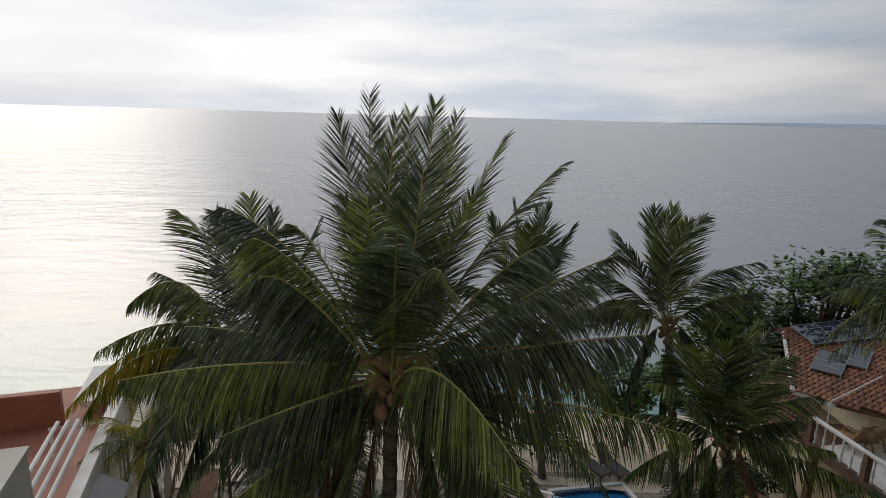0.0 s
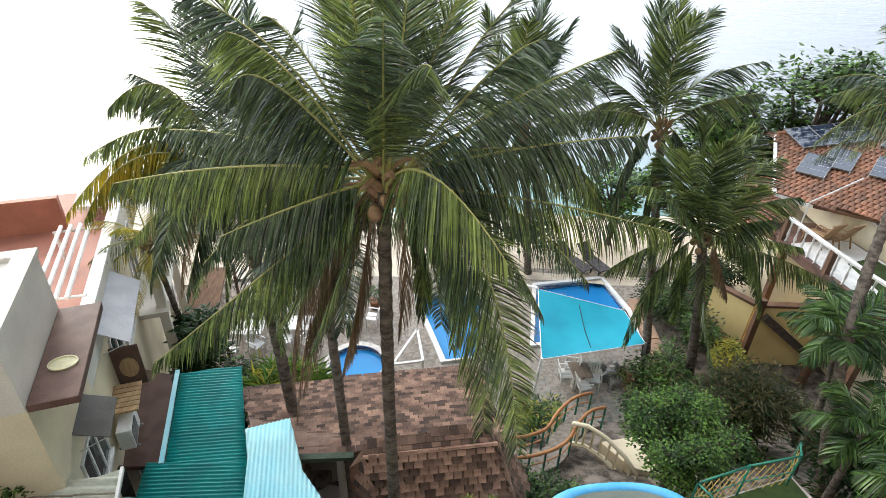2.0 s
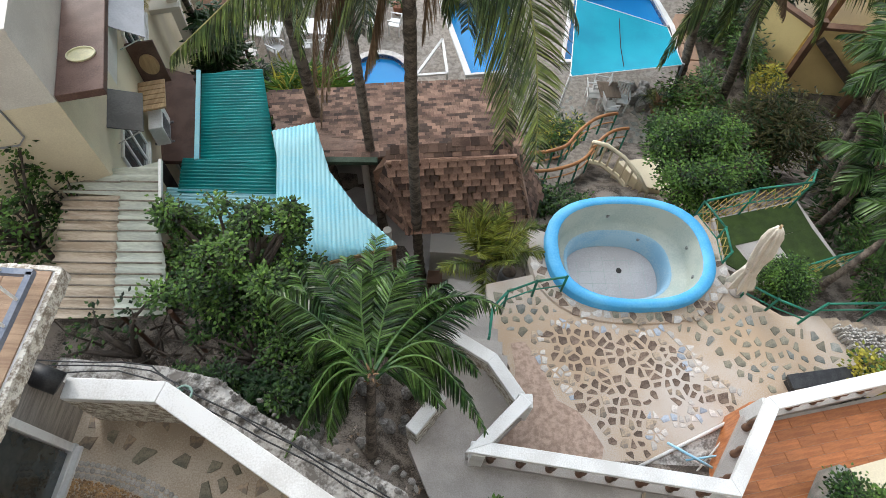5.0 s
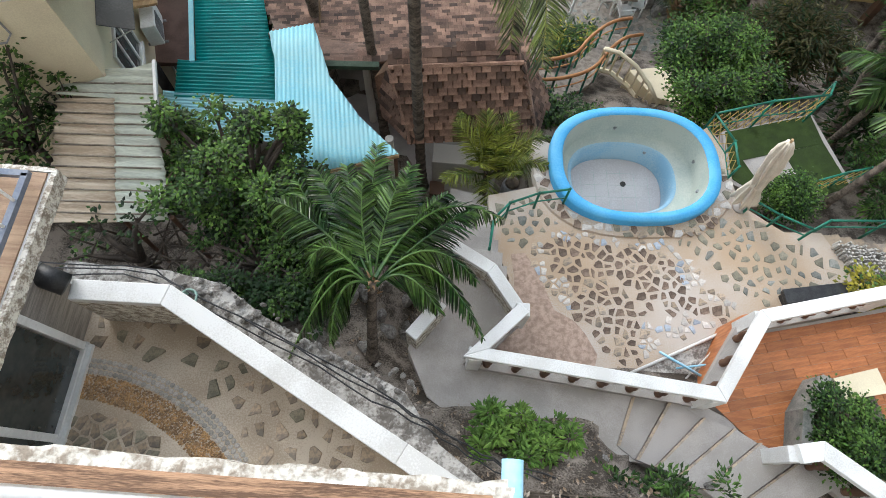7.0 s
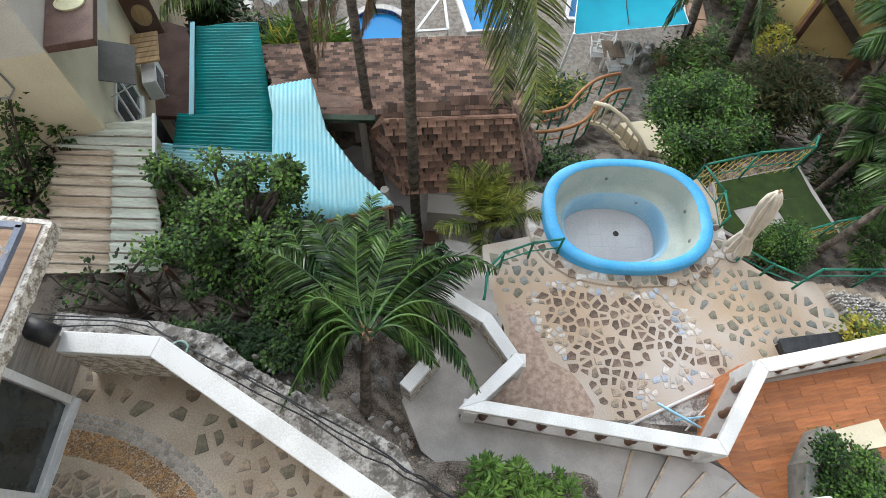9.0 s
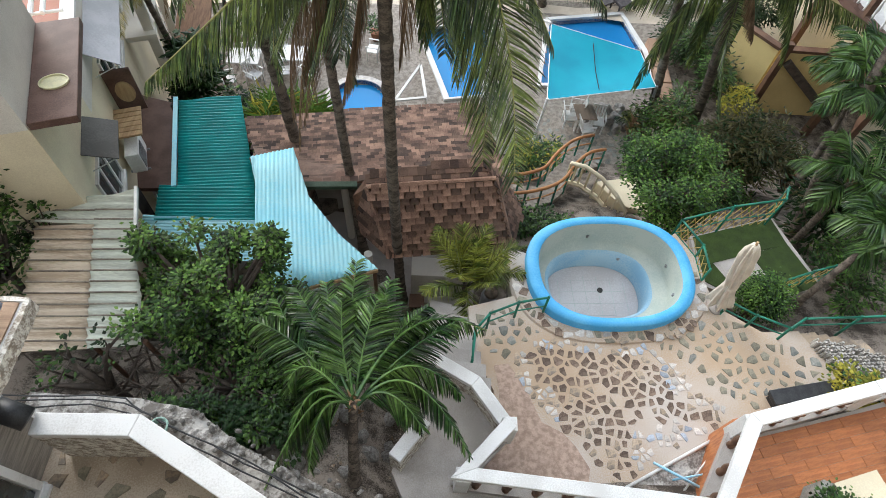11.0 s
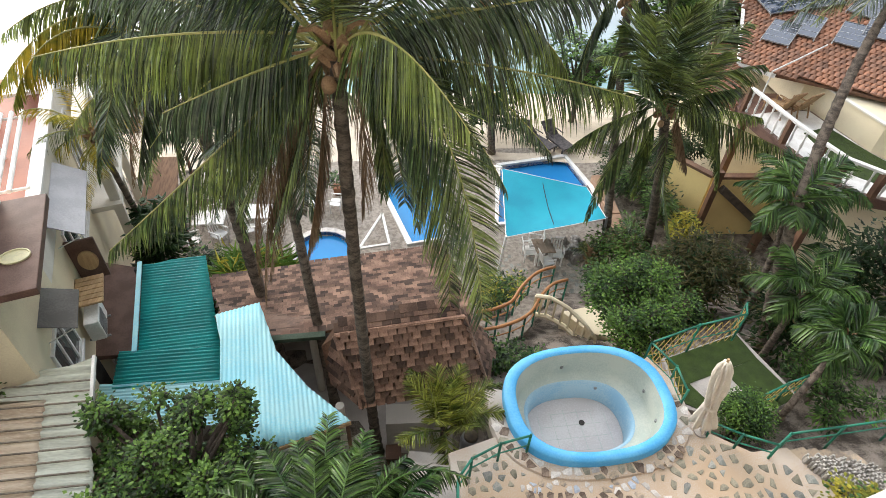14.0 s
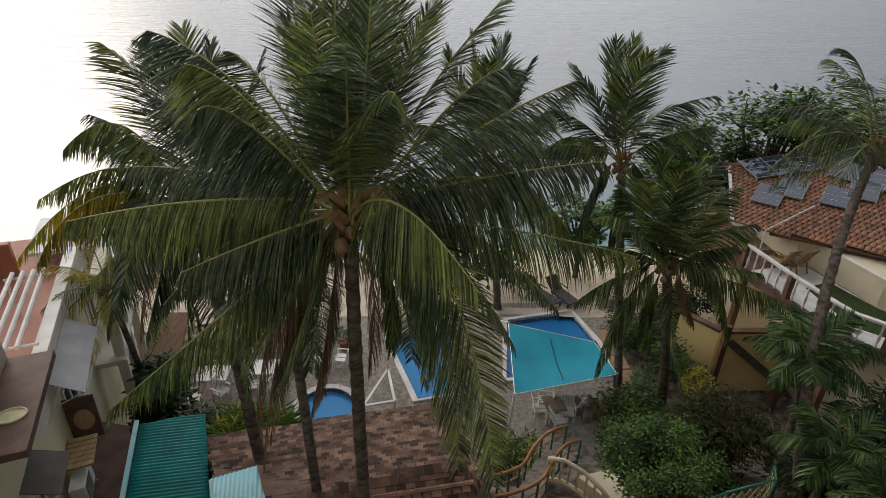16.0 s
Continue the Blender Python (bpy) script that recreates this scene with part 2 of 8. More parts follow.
ROCK = mat("rough_rock", (0.33, 0.31, 0.29), (0.18, 0.165, 0.15), 4, 0.95, 1.0, 25, spread=0.4)
PALM = leaf_mat("palm_leaf", (0.030, 0.058, 0.027), (0.120, 0.165, 0.078), 0.3, 0.28, 1.6, 0.75)
PALM_LIGHT = leaf_mat("light_palm_leaf", (0.060, 0.098, 0.034), (0.20, 0.25, 0.065), 0.32, 0.3, 1.6, 0.55)
PALM_YELLOW = leaf_mat("yellowed_palm_leaf", (0.46, 0.34, 0.03), (0.20, 0.21, 0.03))
RUBBLE = mat("rubble", (0.54, 0.51, 0.47), (0.19, 0.17, 0.15), 6.0, 0.95, 1.0, 30)
PALM_DRY = leaf_mat("dry_palm_leaf", (0.16, 0.10, 0.06), (0.25, 0.175, 0.11), 0.15, 0.8)
RIB = mat("frond_rib", (0.22, 0.23, 0.065), (0.32, 0.30, 0.11), 3, 0.6, 0.1, 30, spread=0.4)
LEAF = leaf_mat("broad_leaf", (0.022, 0.054, 0.012), (0.085, 0.165, 0.028), 0.22, 0.42, 1.7, 0.28)
LEAF_DARK = leaf_mat("dark_broad_leaf", (0.010, 0.032, 0.008), (0.026, 0.055, 0.013))
LEAF_LIGHT = leaf_mat("bright_leaf", (0.07, 0.145, 0.025), (0.15, 0.25, 0.045), 0.25, 0.45, 1.0, 0.25)
LEAF_OLIVE = leaf_mat("olive_leaf", (0.05, 0.055, 0.02), (0.10, 0.085, 0.033))
LEAF_YEL = leaf_mat("yellow_leaf", (0.42, 0.36, 0.05), (0.2, 0.22, 0.04))


# ---- mesh helpers ----
class Shape:
    """Collects corners and faces."""

    def __init__(self):
        self.v, self.f = [], []

    def add(self, verts, faces):
        k = len(self.v)
        self.v.extend(tuple(p) for p in verts)
        self.f.extend(tuple(i + k for i in q) for q in faces)
        return self

    def box(self, x, y, z, sx, sy, sz, rz=0.0, rx=0.0, ry=0.0):
        """A box with its middle at x, y, z."""
        m = pose(x, y, z, rx, ry, rz)
        pts = [m @ Vector((a * sx / 2, b * sy / 2, c * sz / 2)) for a in (-1, 1) for b in (-1, 1) for c in (-1, 1)]
        return self.add(pts, [(0, 1, 3, 2), (4, 6, 7, 5), (0, 4, 5, 1), (2, 3, 7, 6), (0, 2, 6, 4), (1, 5, 7, 3)])

    def beam(self, a, b, w, h):
        """A bar from a to b, w wide and h high."""
        a, b = Vector(a), Vector(b)
        d = (b - a).normalized()
        s = d.cross(Vector((0, 0, 1)))
        s = s.normalized() if s.length > 1e-4 else Vector((1, 0, 0))
        u = s.cross(d)
        pts = [p + s * i * w / 2 + u * j * h / 2 for p in (a, b) for i, j in ((-1, -1), (1, -1), (1, 1), (-1, 1))]
        return self.add(pts, [(3, 2, 1, 0), (4, 5, 6, 7), (0, 1, 5, 4), (1, 2, 6, 5), (2, 3, 7, 6), (3, 0, 4, 7)])

    def prism(self, poly, z0, z1):
        """An upright block over a flat outline; z1 may be a list of heights."""
        n = len(poly)
        area = sum(poly[i][0] * poly[(i + 1) % n][1] - poly[(i + 1) % n][0] * poly[i][1] for i in range(n))
        poly = list(poly) if area > 0 else list(reversed(poly))
        return self.add([(x, y, z0) for x, y in poly] + [(x, y, z1) for x, y in poly],
                        [tuple(range(n - 1, -1, -1)), tuple(range(n, 2 * n))] + [(i, (i + 1) % n, n + (i + 1) % n, n + i) for i in range(n)])

    def slab(self, pts, thick):
        """A sheet through corners in space, thickened downwards."""
        n = len(pts)
        low = [(x, y, z - thick) for x, y, z in pts]
        return self.add(list(pts) + low, [tuple(range(n)), tuple(range(2 * n - 1, n - 1, -1))] + [(i, n + i, n + (i + 1) % n, (i + 1) % n) for i in range(n)])

    def tube(self, pts, radii, sides=8, caps=True):
        pts = [Vector(p) for p in pts]
        if not isinstance(radii, (list, tuple)):
            radii = [radii] * len(pts)
        rings = []
        side = None
        for i, p in enumerate(pts):
            d = (pts[min(i + 1, len(pts) - 1)] - pts[max(i - 1, 0)]).normalized()
            if side is None:
                side = d.cross(Vector((0.31, 0.2, 0.93)))
                side = side.normalized() if side.length > 0.1 else d.cross(Vector((1, 0, 0))).normalized()
            side = (side - d * side.dot(d)).normalized()
            up = d.cross(side)
            rings.append([p + (side * math.cos(2 * math.pi * k / sides) + up * math.sin(2 * math.pi * k / sides)) * radii[i] for k in range(sides)])
        faces = []
        for i in range(len(pts) - 1):
            for k in range(sides):
                j = (k + 1) % sides
                faces.append((i * sides + k, i * sides + j, (i + 1) * sides + j, (i + 1) * sides + k))
        if caps:
            faces.append(tuple(range(sides - 1, -1, -1)))
            faces.append(tuple(range((len(pts) - 1) * sides, len(pts) * sides)))
        return self.add([p for r in rings for p in r], faces)

    def lathe(self, x, y, profile, sides=16, ax=1.0, ay=1.0):
        """A turned body round the upright through x, y; profile: (radius, height) upwards."""
        vs = [(x + r * ax * math.cos(2 * math.pi * k / sides), y + r * ay * math.sin(2 * math.pi * k / sides), z) for r, z in profile for k in range(sides)]
        fs = [(i * sides + k, i * sides + (k + 1) % sides, (i + 1) * sides + (k + 1) % sides, (i + 1) * sides + k) for i in range(len(profile) - 1) for k in range(sides)]
        fs += [tuple(range(sides - 1, -1, -1)), tuple(range((len(profile) - 1) * sides, len(profile) * sides))]
        return self.add(vs, fs)


ORIGIN = {}


def thing(name, at, label, category, group="", kind=""):
    """An empty at the base of a thing, which carries its parts."""
    ob = new(name)
    ob.empty_display_size = 0.1
    ob.location = at
    ORIGIN[ob.name] = Vector(at)
    return tagged(ob, label, category, group, kind)


def part(name, s, material, parent=None, label="", smooth=False, bevel=0.0):
    """Links a Shape, given in world places, as one mesh under a thing or a part."""
    off = ORIGIN[parent.name] if parent else Vector((0, 0, 0))
    me = bpy.data.meshes.new(name)
    me.from_pydata([(x - off[0], y - off[1], z - off[2]) for x, y, z in s.v], [], s.f)
    me.materials.append(material)
    if smooth:
        me.polygons.foreach_set("use_smooth", [True] * len(me.polygons))
    me.update()
    ob = new(name, me)
    ORIGIN[ob.name] = off
    if parent:
        ob.parent = parent
    if bevel:
        b = ob.modifiers.new("bevel", "BEVEL")
        b.width, b.segments, b.limit_method = bevel, 2, "ANGLE"
    return tagged(ob, label)


def solid(name, s, material, label, category="", kind="", smooth=False, bevel=0.0, group=""):
    """A thing that is one mesh."""
    return tagged(part(name, s, material, None, label, smooth, bevel), "", category, group, kind)


def inside(x, y, poly):
    hit = False
    for i in range(len(poly)):
        (x1, y1), (x2, y2) = poly[i - 1][:2], poly[i][:2]
        if (y1 > y) != (y2 > y) and x < (x2 - x1) * (y - y1) / (y2 - y1) + x1:
            hit = not hit
    return hit


def piece(name, me, m, parent, material=None):
    """One more piece on a shared mesh."""
    ob = new(name, me)
    ob.parent = parent
    ob.matrix_basis = Matrix.Translation(-ORIGIN[parent.name]) @ m
    return ob


def mesh_of(name, s, material):
    me = bpy.data.meshes.new(name)
    me.from_pydata(s.v, [], s.f)
    me.materials.append(material)
    me.update()
    return me


# ---- ground, beach and sea ----
def step(v, a, b):
    k = min(1.0, max(0.0, (v - a) / (b - a)))
    return k * k * (3 - 2 * k)


def land(x, y):
    """Height of the hillside: terraces behind, a court under the pavilion, the flat pool garden, then the beach."""
    z = float(np.interp(y, [-6, -0.2, 1.2, 2.2, 4.3, 6.0, 8.5, 11.0, 13.0, 24.0, 29.0, 36.0], [6.9, 6.6, 5.45, 4.6, 3.9, 3.4, 2.6, 1.2, 0.0, 0.0, -1.15, -3.5]))
    court = step(x, -7.5, -6.5) * (1 - step(x, 1.2, 2.0)) * step(y, 4.4, 5.4) * (1 - step(y, 9.0, 11.5))
    z = z * (1 - court) + min(z, 1.95) * court
    bank = (1 - step(x, -1.2, -0.4)) * step(x, -4.2, -3.6) * (1 - step(y, 3.0, 5.4)) * step(y, 0.5, 1.2)
    z += bank * 0.75
    pit = step(x, 1.2, 1.8) * (1 - step(x, 5.3, 5.8)) * step(y, 4.2, 4.7) * (1 - step(y, 7.0, 7.6))
    z = z * (1 - pit) + min(z, 3.3) * pit
    basin = step(x, -1.6, -0.9) * (1 - step(x, 8.3, 8.9)) * step(y, 14.0, 15.0) * (1 - step(y, 21.4, 22.0))
    small = 1 if (x + 2.54) ** 2 / 1.1 + (y - 15.4) ** 2 / 1.3 < 1 else 0
    z -= 2.0 * max(basin, small) * (1 if y < 22.5 else 0)
    stair = step(y - 0.55 + 0.53 * (x - 2.8), -0.35, 0.1) * step(x, 2.3, 2.8) * (1 - step(x, 5.7, 6.2)) * (1 - step(y, 1.6, 2.0))
    z = z * (1 - stair) + min(z, 5.3) * stair
    near = math.exp(-((y - 6) / 14) ** 2)
    return z + 0.10 * near * noise.noise((x * 0.9, y * 0.9, 0)) + 0.04 * noise.noise((x * 3, y * 3, 2))


s = Shape()
xs = [-4800, -900, -200, -80, -45, -30, -22] + [-16 + 0.4 * i for i in range(91)] + [24, 32, 46, 80, 200, 900, 4800]
ys = [-900, -60, -20, -9, -5, -2.5] + [-1.2 + 0.4 * i for i in range(82)] + [34, 40, 60]
for y in ys:
    for x in xs:
        s.v.append((x, y, land(x, min(y, 36)) - (6.0 if -9 < y < 0.0 and -14 < x < 20 else 0)))
nx = len(xs)
s.f = [(j * nx + i, j * nx + i + 1, (j + 1) * nx + i + 1, (j + 1) * nx + i) for j in range(len(ys) - 1) for i in range(nx - 1)]
solid("ground", s, SOIL, "stony brown garden soil falling to the shore", "ground", "structure", smooth=True)

s = Shape()
bx = [-60 + 2 * i for i in range(71)]
by = [20.6 + 0.6 * i for i in range(18)]
for y in by:
    for x in bx:
        edge = 1.4 * noise.noise((x * 0.12, 0, 5))
        s.v.append((x, y + edge, 0.05 + float(np.interp(y, [20, 24, 29, 32], [0.02, 0.0, -1.08, -1.9])) + 0.05 * noise.noise((x, y, 1))))
s.f = [(j * 71 + i, j * 71 + i + 1, (j + 1) * 71 + i + 1, (j + 1) * 71 + i) for j in range(17) for i in range(70)]
solid("beach", s, SAND, "pale sand beach along the water", "beach", "structure", smooth=True)

SEA = water_mat("sea_water", (0.07, 0.26, 0.25), (0.19, 0.205, 0.235), 0.55, 0.3, 0.5, 0.27, grain=(0.55, 1.2, 1), axis=(26.0, 44.0), ior=1.75)
s = Shape().add([(-4900, 26, -1.0), (4900, 26, -1.0), (4900, 4900, -1.0), (-4900, 4900, -1.0)], [(0, 1, 2, 3)])
solid("sea", s, SEA, "calm pale blue-grey sea with fine ripples", "sea", "structure")

# pale blue base and emission stand in for sea haze over the island
FAR = mat("far_island_haze_glow", (0.33, 0.42, 0.55), (0.37, 0.46, 0.58), 0.002, 1.0, 0.0, 0.01)
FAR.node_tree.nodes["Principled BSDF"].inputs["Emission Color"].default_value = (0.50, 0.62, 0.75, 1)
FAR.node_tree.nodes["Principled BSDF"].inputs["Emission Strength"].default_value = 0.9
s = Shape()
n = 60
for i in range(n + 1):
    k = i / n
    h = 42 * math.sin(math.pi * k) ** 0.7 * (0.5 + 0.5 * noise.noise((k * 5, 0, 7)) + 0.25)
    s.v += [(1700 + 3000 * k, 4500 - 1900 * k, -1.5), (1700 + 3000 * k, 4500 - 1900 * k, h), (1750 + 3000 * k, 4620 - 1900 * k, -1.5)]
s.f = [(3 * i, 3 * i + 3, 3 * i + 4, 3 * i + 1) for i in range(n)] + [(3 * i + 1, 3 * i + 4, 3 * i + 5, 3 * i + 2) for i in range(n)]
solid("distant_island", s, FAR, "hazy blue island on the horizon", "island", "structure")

# ---- pool garden ----
DECK = [(-7.0, 13.6), (-1.2, 13.2), (3.2, 13.2), (5.0, 12.4), (7.2, 12.6), (7.6, 14.0), (9.0, 14.6), (9.3, 21.9), (-7.0, 21.9)]
POOL = [(3.95, 16.7), (8.0, 17.0), (8.05, 18.8), (7.55, 21.05), (4.6, 20.45)]
POOL_B = [(-0.55, 19.6), (0.62, 15.7), (1.75, 15.95), (2.1, 19.8)]
SMALL = [(-2.54 + 0.95 * math.cos(a * math.pi / 16), 15.35 + 0.95 * math.sin(a * math.pi / 16)) for a in range(32)]
s = Shape()
for i in range(150):
    for j in range(80):
        x, y = -7.0 + 0.11 * i + 0.055, 12.4 + 0.12 * j + 0.06
        if inside(x, y, DECK) and not (inside(x, y, POOL) or inside(x, y, POOL_B) or inside(x, y, SMALL)):
            x0, x1, y0, y1 = x - 0.055, x + 0.055, y - 0.06, y + 0.06
            s.add([(x0, y0, 0.06), (x1, y0, 0.06), (x1, y1, 0.06), (x0, y1, 0.06)], [(0, 1, 2, 3)])
deck_v = {}
remap = []
for v in s.v:
    key = (round(v[0], 3), round(v[1], 3))
    remap.append(deck_v.setdefault(key, len(deck_v)))
s.v = [(x, y, 0.06) for x, y in deck_v]
s.f = [tuple(remap[k] for k in f) for f in s.f]
solid("pool_deck", s, GRAVEL, "pebbled concrete deck round the swimming pool", "pavement", "structure")


def ring(outline, width, z0, z1):
    """A kerb of that width outside a closed outline."""
    q = Shape()
    n = len(outline)
    cx, cy = sum(p[0] for p in outline) / n, sum(p[1] for p in outline) / n
    out = []
    for i, (x, y) in enumerate(outline):
        (xa, ya), (xb, yb) = outline[i - 1], outline[(i + 1) % n]
        tx, ty = xb - xa, yb - ya
        k = math.hypot(tx, ty)
        nx_, ny_ = ty / k, -tx / k
        if nx_ * (x - cx) + ny_ * (y - cy) < 0:
            nx_, ny_ = -nx_, -ny_
        out.append((x + nx_ * width, y + ny_ * width))
    q.v = [(x, y, z1) for x, y in outline] + [(x, y, z1) for x, y in out] + [(x, y, z0) for x, y in outline] + [(x, y, z0) for x, y in out]
    for i in range(n):
        j = (i + 1) % n
        q.f += [(i, j, n + j, n + i), (2 * n + i, 2 * n + j, j, i), (n + i, n + j, 3 * n + j, 3 * n + i)]
    return q


for outline, lab in ((POOL, "blue tiled swimming pool with a white rim"), (POOL_B, "second swimming pool with pale blue water and a white rim")):
    pool = thing("swimming_pool", (outline[0][0], outline[0][1], 0), lab, "pool", kind="structure")
    part("pool_basin", ring(outline, 0.02, -1.2, 0.05), POOLTILE, pool, "blue mosaic walls")
    part("pool_floor", Shape().prism(outline, -1.3, -1.2), POOLTILE, pool)
    part("pool_rim", ring(outline, 0.22, -0.1, 0.16), WHITE, pool, "white pool edge")
    part("pool_surface", Shape().add([(x, y, -0.12) for x, y in outline], [tuple(range(len(outline)))]), POOLWATER, pool, "clear blue water")
SMALL = [(-2.54 + 0.95 * math.cos(a * math.pi / 16), 15.35 + 0.95 * math.sin(a * math.pi / 16)) for a in range(32)]
pool = thing("round_pool", (-2.54, 15.4, 0), "small round blue pool with a pale rim", "pool", kind="structure")
part("pool_basin", ring(SMALL, 0.02, -0.9, 0.2), POOLTILE, pool)
part("pool_floor", Shape().prism(SMALL, -1.0, -0.9), POOLTILE, pool)
part("pool_rim", ring(SMALL, 0.22, -0.2, 0.24), STONE_PALE, pool, "pale round rim")
part("pool_surface", Shape().add([(x, y, 0.05) for x, y in SMALL], [tuple(range(32))]), POOLWATER, pool, "clear blue water")

# ---- patio with the tub ----
TUB = []
for k in range(48):
    a = 2 * math.pi * k / 48
    ca, sa = math.cos(a), math.sin(a)
    r = 1.0 / (abs(ca) ** 2.5 + abs(sa) ** 2.5) ** (1 / 2.5)
    TUB.append((3.58 + 1.62 * r * ca - 0.07 * r * sa, 5.87 + 1.24 * r * sa + 0.10 * r * ca))


def scaled(outline, k, cx, cy, dx=0, dy=0):
    return [(cx + (x - cx) * k + dx, cy + (y - cy) * k + dy) for x, y in outline]


front = [TUB[k] for k in range(24, 48)] + [TUB[0]]
PATIO = [(0.85, 5.05), (0.92, 4.2), (1.28, 3.45), (1.2, 2.5), (0.62, 1.9), (2.2, 1.55), (3.9, 1.4), (4.25, 1.7), (4.75, 2.6), (6.8, 3.15), (7.75, 3.5), (7.05, 4.8),
         (6.35, 4.75), (5.6, 5.25), (5.5, 5.75)] + [p for p in reversed(scaled(front, 0.97, 3.58, 5.87))] + [(1.85, 5.35)]
patio = tagged(part("patio", Shape().prism(PATIO, 3.2, 4.75), PLASTER, None, "sand-coloured plaster patio inlaid with broken stone"), "", "patio", "", "structure")
solid("pebbled_strip", Shape().prism([(1.3, 3.9), (1.37, 3.5), (1.36, 2.75), (0.85, 2.05), (1.9, 1.85), (2.72, 1.85), (2.80, 2.2), (2.6, 2.55), (2.41, 2.76), (2.07, 2.93), (1.92, 3.3), (1.75, 3.65), (1.55, 3.95)], 4.7, 4.756), PEBBLE_CONC,
      "pinkish pebble-washed strip of the patio", "pavement", "structure")

tub = thing("oval_tub", (3.58, 5.87, 3.6), "empty oval plunge pool with a sky-blue rim", "pool", kind="structure")
rim = Shape()
prof = [(1.0, 4.5), (1.0, 4.96), (0.985, 5.0), (0.865, 5.01), (0.85, 4.98)]
for k, z in prof:
    rim.v += [(x, y, z) for x, y in scaled(TUB, k, 3.58, 5.87)]
rim.f = [(i * 48 + k, i * 48 + (k + 1) % 48, (i + 1) * 48 + (k + 1) % 48, (i + 1) * 48 + k) for i in range(len(prof) - 1) for k in range(48)]
part("rim", rim, TUBBLUE, tub, "sky-blue painted rim", smooth=True)
outer = Shape()
for z in (3.3, 4.52):
    outer.v += [(x, y, z) for x, y in scaled(TUB, 0.998, 3.58, 5.87)]
outer.f = [(k, (k + 1) % 48, 48 + (k + 1) % 48, 48 + k) for k in range(48)]
part("outer_wall", outer, STONE_TAN, tub, "rough stone outer wall")
shell = Shape()
prof = [(0.849, 4.98, 0, 0), (0.81, 4.45, 0, 0), (0.79, 4.36, 0, 0), (0.66, 4.33, -0.06, 0.02)]
for k, z, dx, dy in prof:
    shell.v += [(x, y, z) for x, y in scaled(TUB, k, 3.58, 5.87, dx, dy)]
shell.f = [(i * 48 + k, i * 48 + (k + 1) % 48, (i + 1) * 48 + (k + 1) % 48, (i + 1) * 48 + k) for i in range(len(prof) - 1) for k in range(48)]
part("shell", shell, TUBPALE, tub, "pale stained inner wall and seat", smooth=True)
lip = Shape()
prof = [(0.665, 4.335, -0.06, 0.02), (0.625, 4.33, -0.06, 0.02), (0.60, 3.80, -0.06, 0.02)]
for k, z, dx, dy in prof:
    lip.v += [(x, y, z + 0.004) for x, y in scaled(TUB, k, 3.58, 5.87, dx, dy)]
lip.f = [(i * 48 + k, i * 48 + (k + 1) % 48, (i + 1) * 48 + (k + 1) % 48, (i + 1) * 48 + k) for i in range(2) for k in range(48)]
part("seat_edge", lip, mat("tub_pale_blue", (0.24, 0.44, 0.60), (0.36, 0.52, 0.62), 1.5, 0.55, 0.1, 30), tub, "faded blue edge of the seat", smooth=True)
part("tub_floor", Shape().add([(x, y, 3.80) for x, y in scaled(TUB, 0.605, 3.58, 5.87, -0.06, 0.02)], [tuple(range(48))]), TUBFLOOR, tub, "dusty grey floor")
for k in range(4):
    part("joint_line", Shape().box(3.52, 5.45 + 0.28 * k, 3.802, 1.5 - 0.35 * abs(k - 1.5), 0.006, 0.003, 3), TUBPALE, tub, "thin tile joint")
for k in range(6):
    part("joint_line", Shape().box(2.85 + 0.28 * k, 5.88, 3.8022, 0.008, 1.05 - 0.12 * abs(k - 2.5), 0.003, 3), TUBPALE, tub, "thin tile joint")
part("drain", Shape().lathe(3.72, 6.05, [(0.06, 3.80), (0.06, 3.815), (0.02, 3.812)], 14), DARK, tub, "dark drain")
for a, z in ((100, 4.6), (20, 4.6), (340, 4.62), (60, 4.2)):
    k = 0.83 if z > 4.4 else 0.63
    x, y = scaled([TUB[int(a / 7.5)]], k - 0.01, 3.58, 5.87)[0]
    part("jet", Shape().lathe(x, y, [(0.03, z - 0.03), (0.035, z), (0.03, z + 0.03)], 10), GREY_METAL, tub, "small metal water jet")
ap = Shape()
for k, z in ((1.0, 4.6), (1.0, 4.79), (1.17, 4.79), (1.2, 4.72), (1.2, 4.4)):
    ap.v += [(x, y, z) for x, y in scaled([TUB[q % 48] for q in range(21, 54)], k, 3.58, 5.87)]
ap.f = [(i * 33 + k, (i + 1) * 33 + k, (i + 1) * 33 + k + 1, i * 33 + k + 1) for i in range(4) for k in range(32)]
solid("tub_apron", ap, PLASTER, "raised stone-inlaid band round the tub front", "pavement", "structure")

# ---- path, steps and parapets ----
s = Shape().prism([(-0.35, 1.89), (-0.2, 2.34), (0.15, 3.49), (1.2, 2.99), (1.32, 2.49), (0.62, 1.79), (3.95, 1.44), (4.5, 1.19), (4.85, 0.74), (3.5, 0.44), (0.7, 0.74), (0.0, 1.19)], 4.2, 5.58)
solid("path", s, CONCRETE, "grey cement path along the parapet", "path", "structure")
steps = thing("stairway", (4, 1, 5.5), "broad grey cement steps rising along the slope", "stairs", kind="structure")
EDGES = [((3.06, 1.42), (2.80, 0.70)), ((3.62, 1.42), (3.05, 0.52)), ((4.06, 1.17), (3.30, 0.44)), ((4.47, 1.04), (3.62, 0.36)), ((4.78, 0.86), (3.90, 0.18)), ((5.25, 0.62), (4.25, -0.05)), ((5.7, 0.3), (4.6, -0.25))]
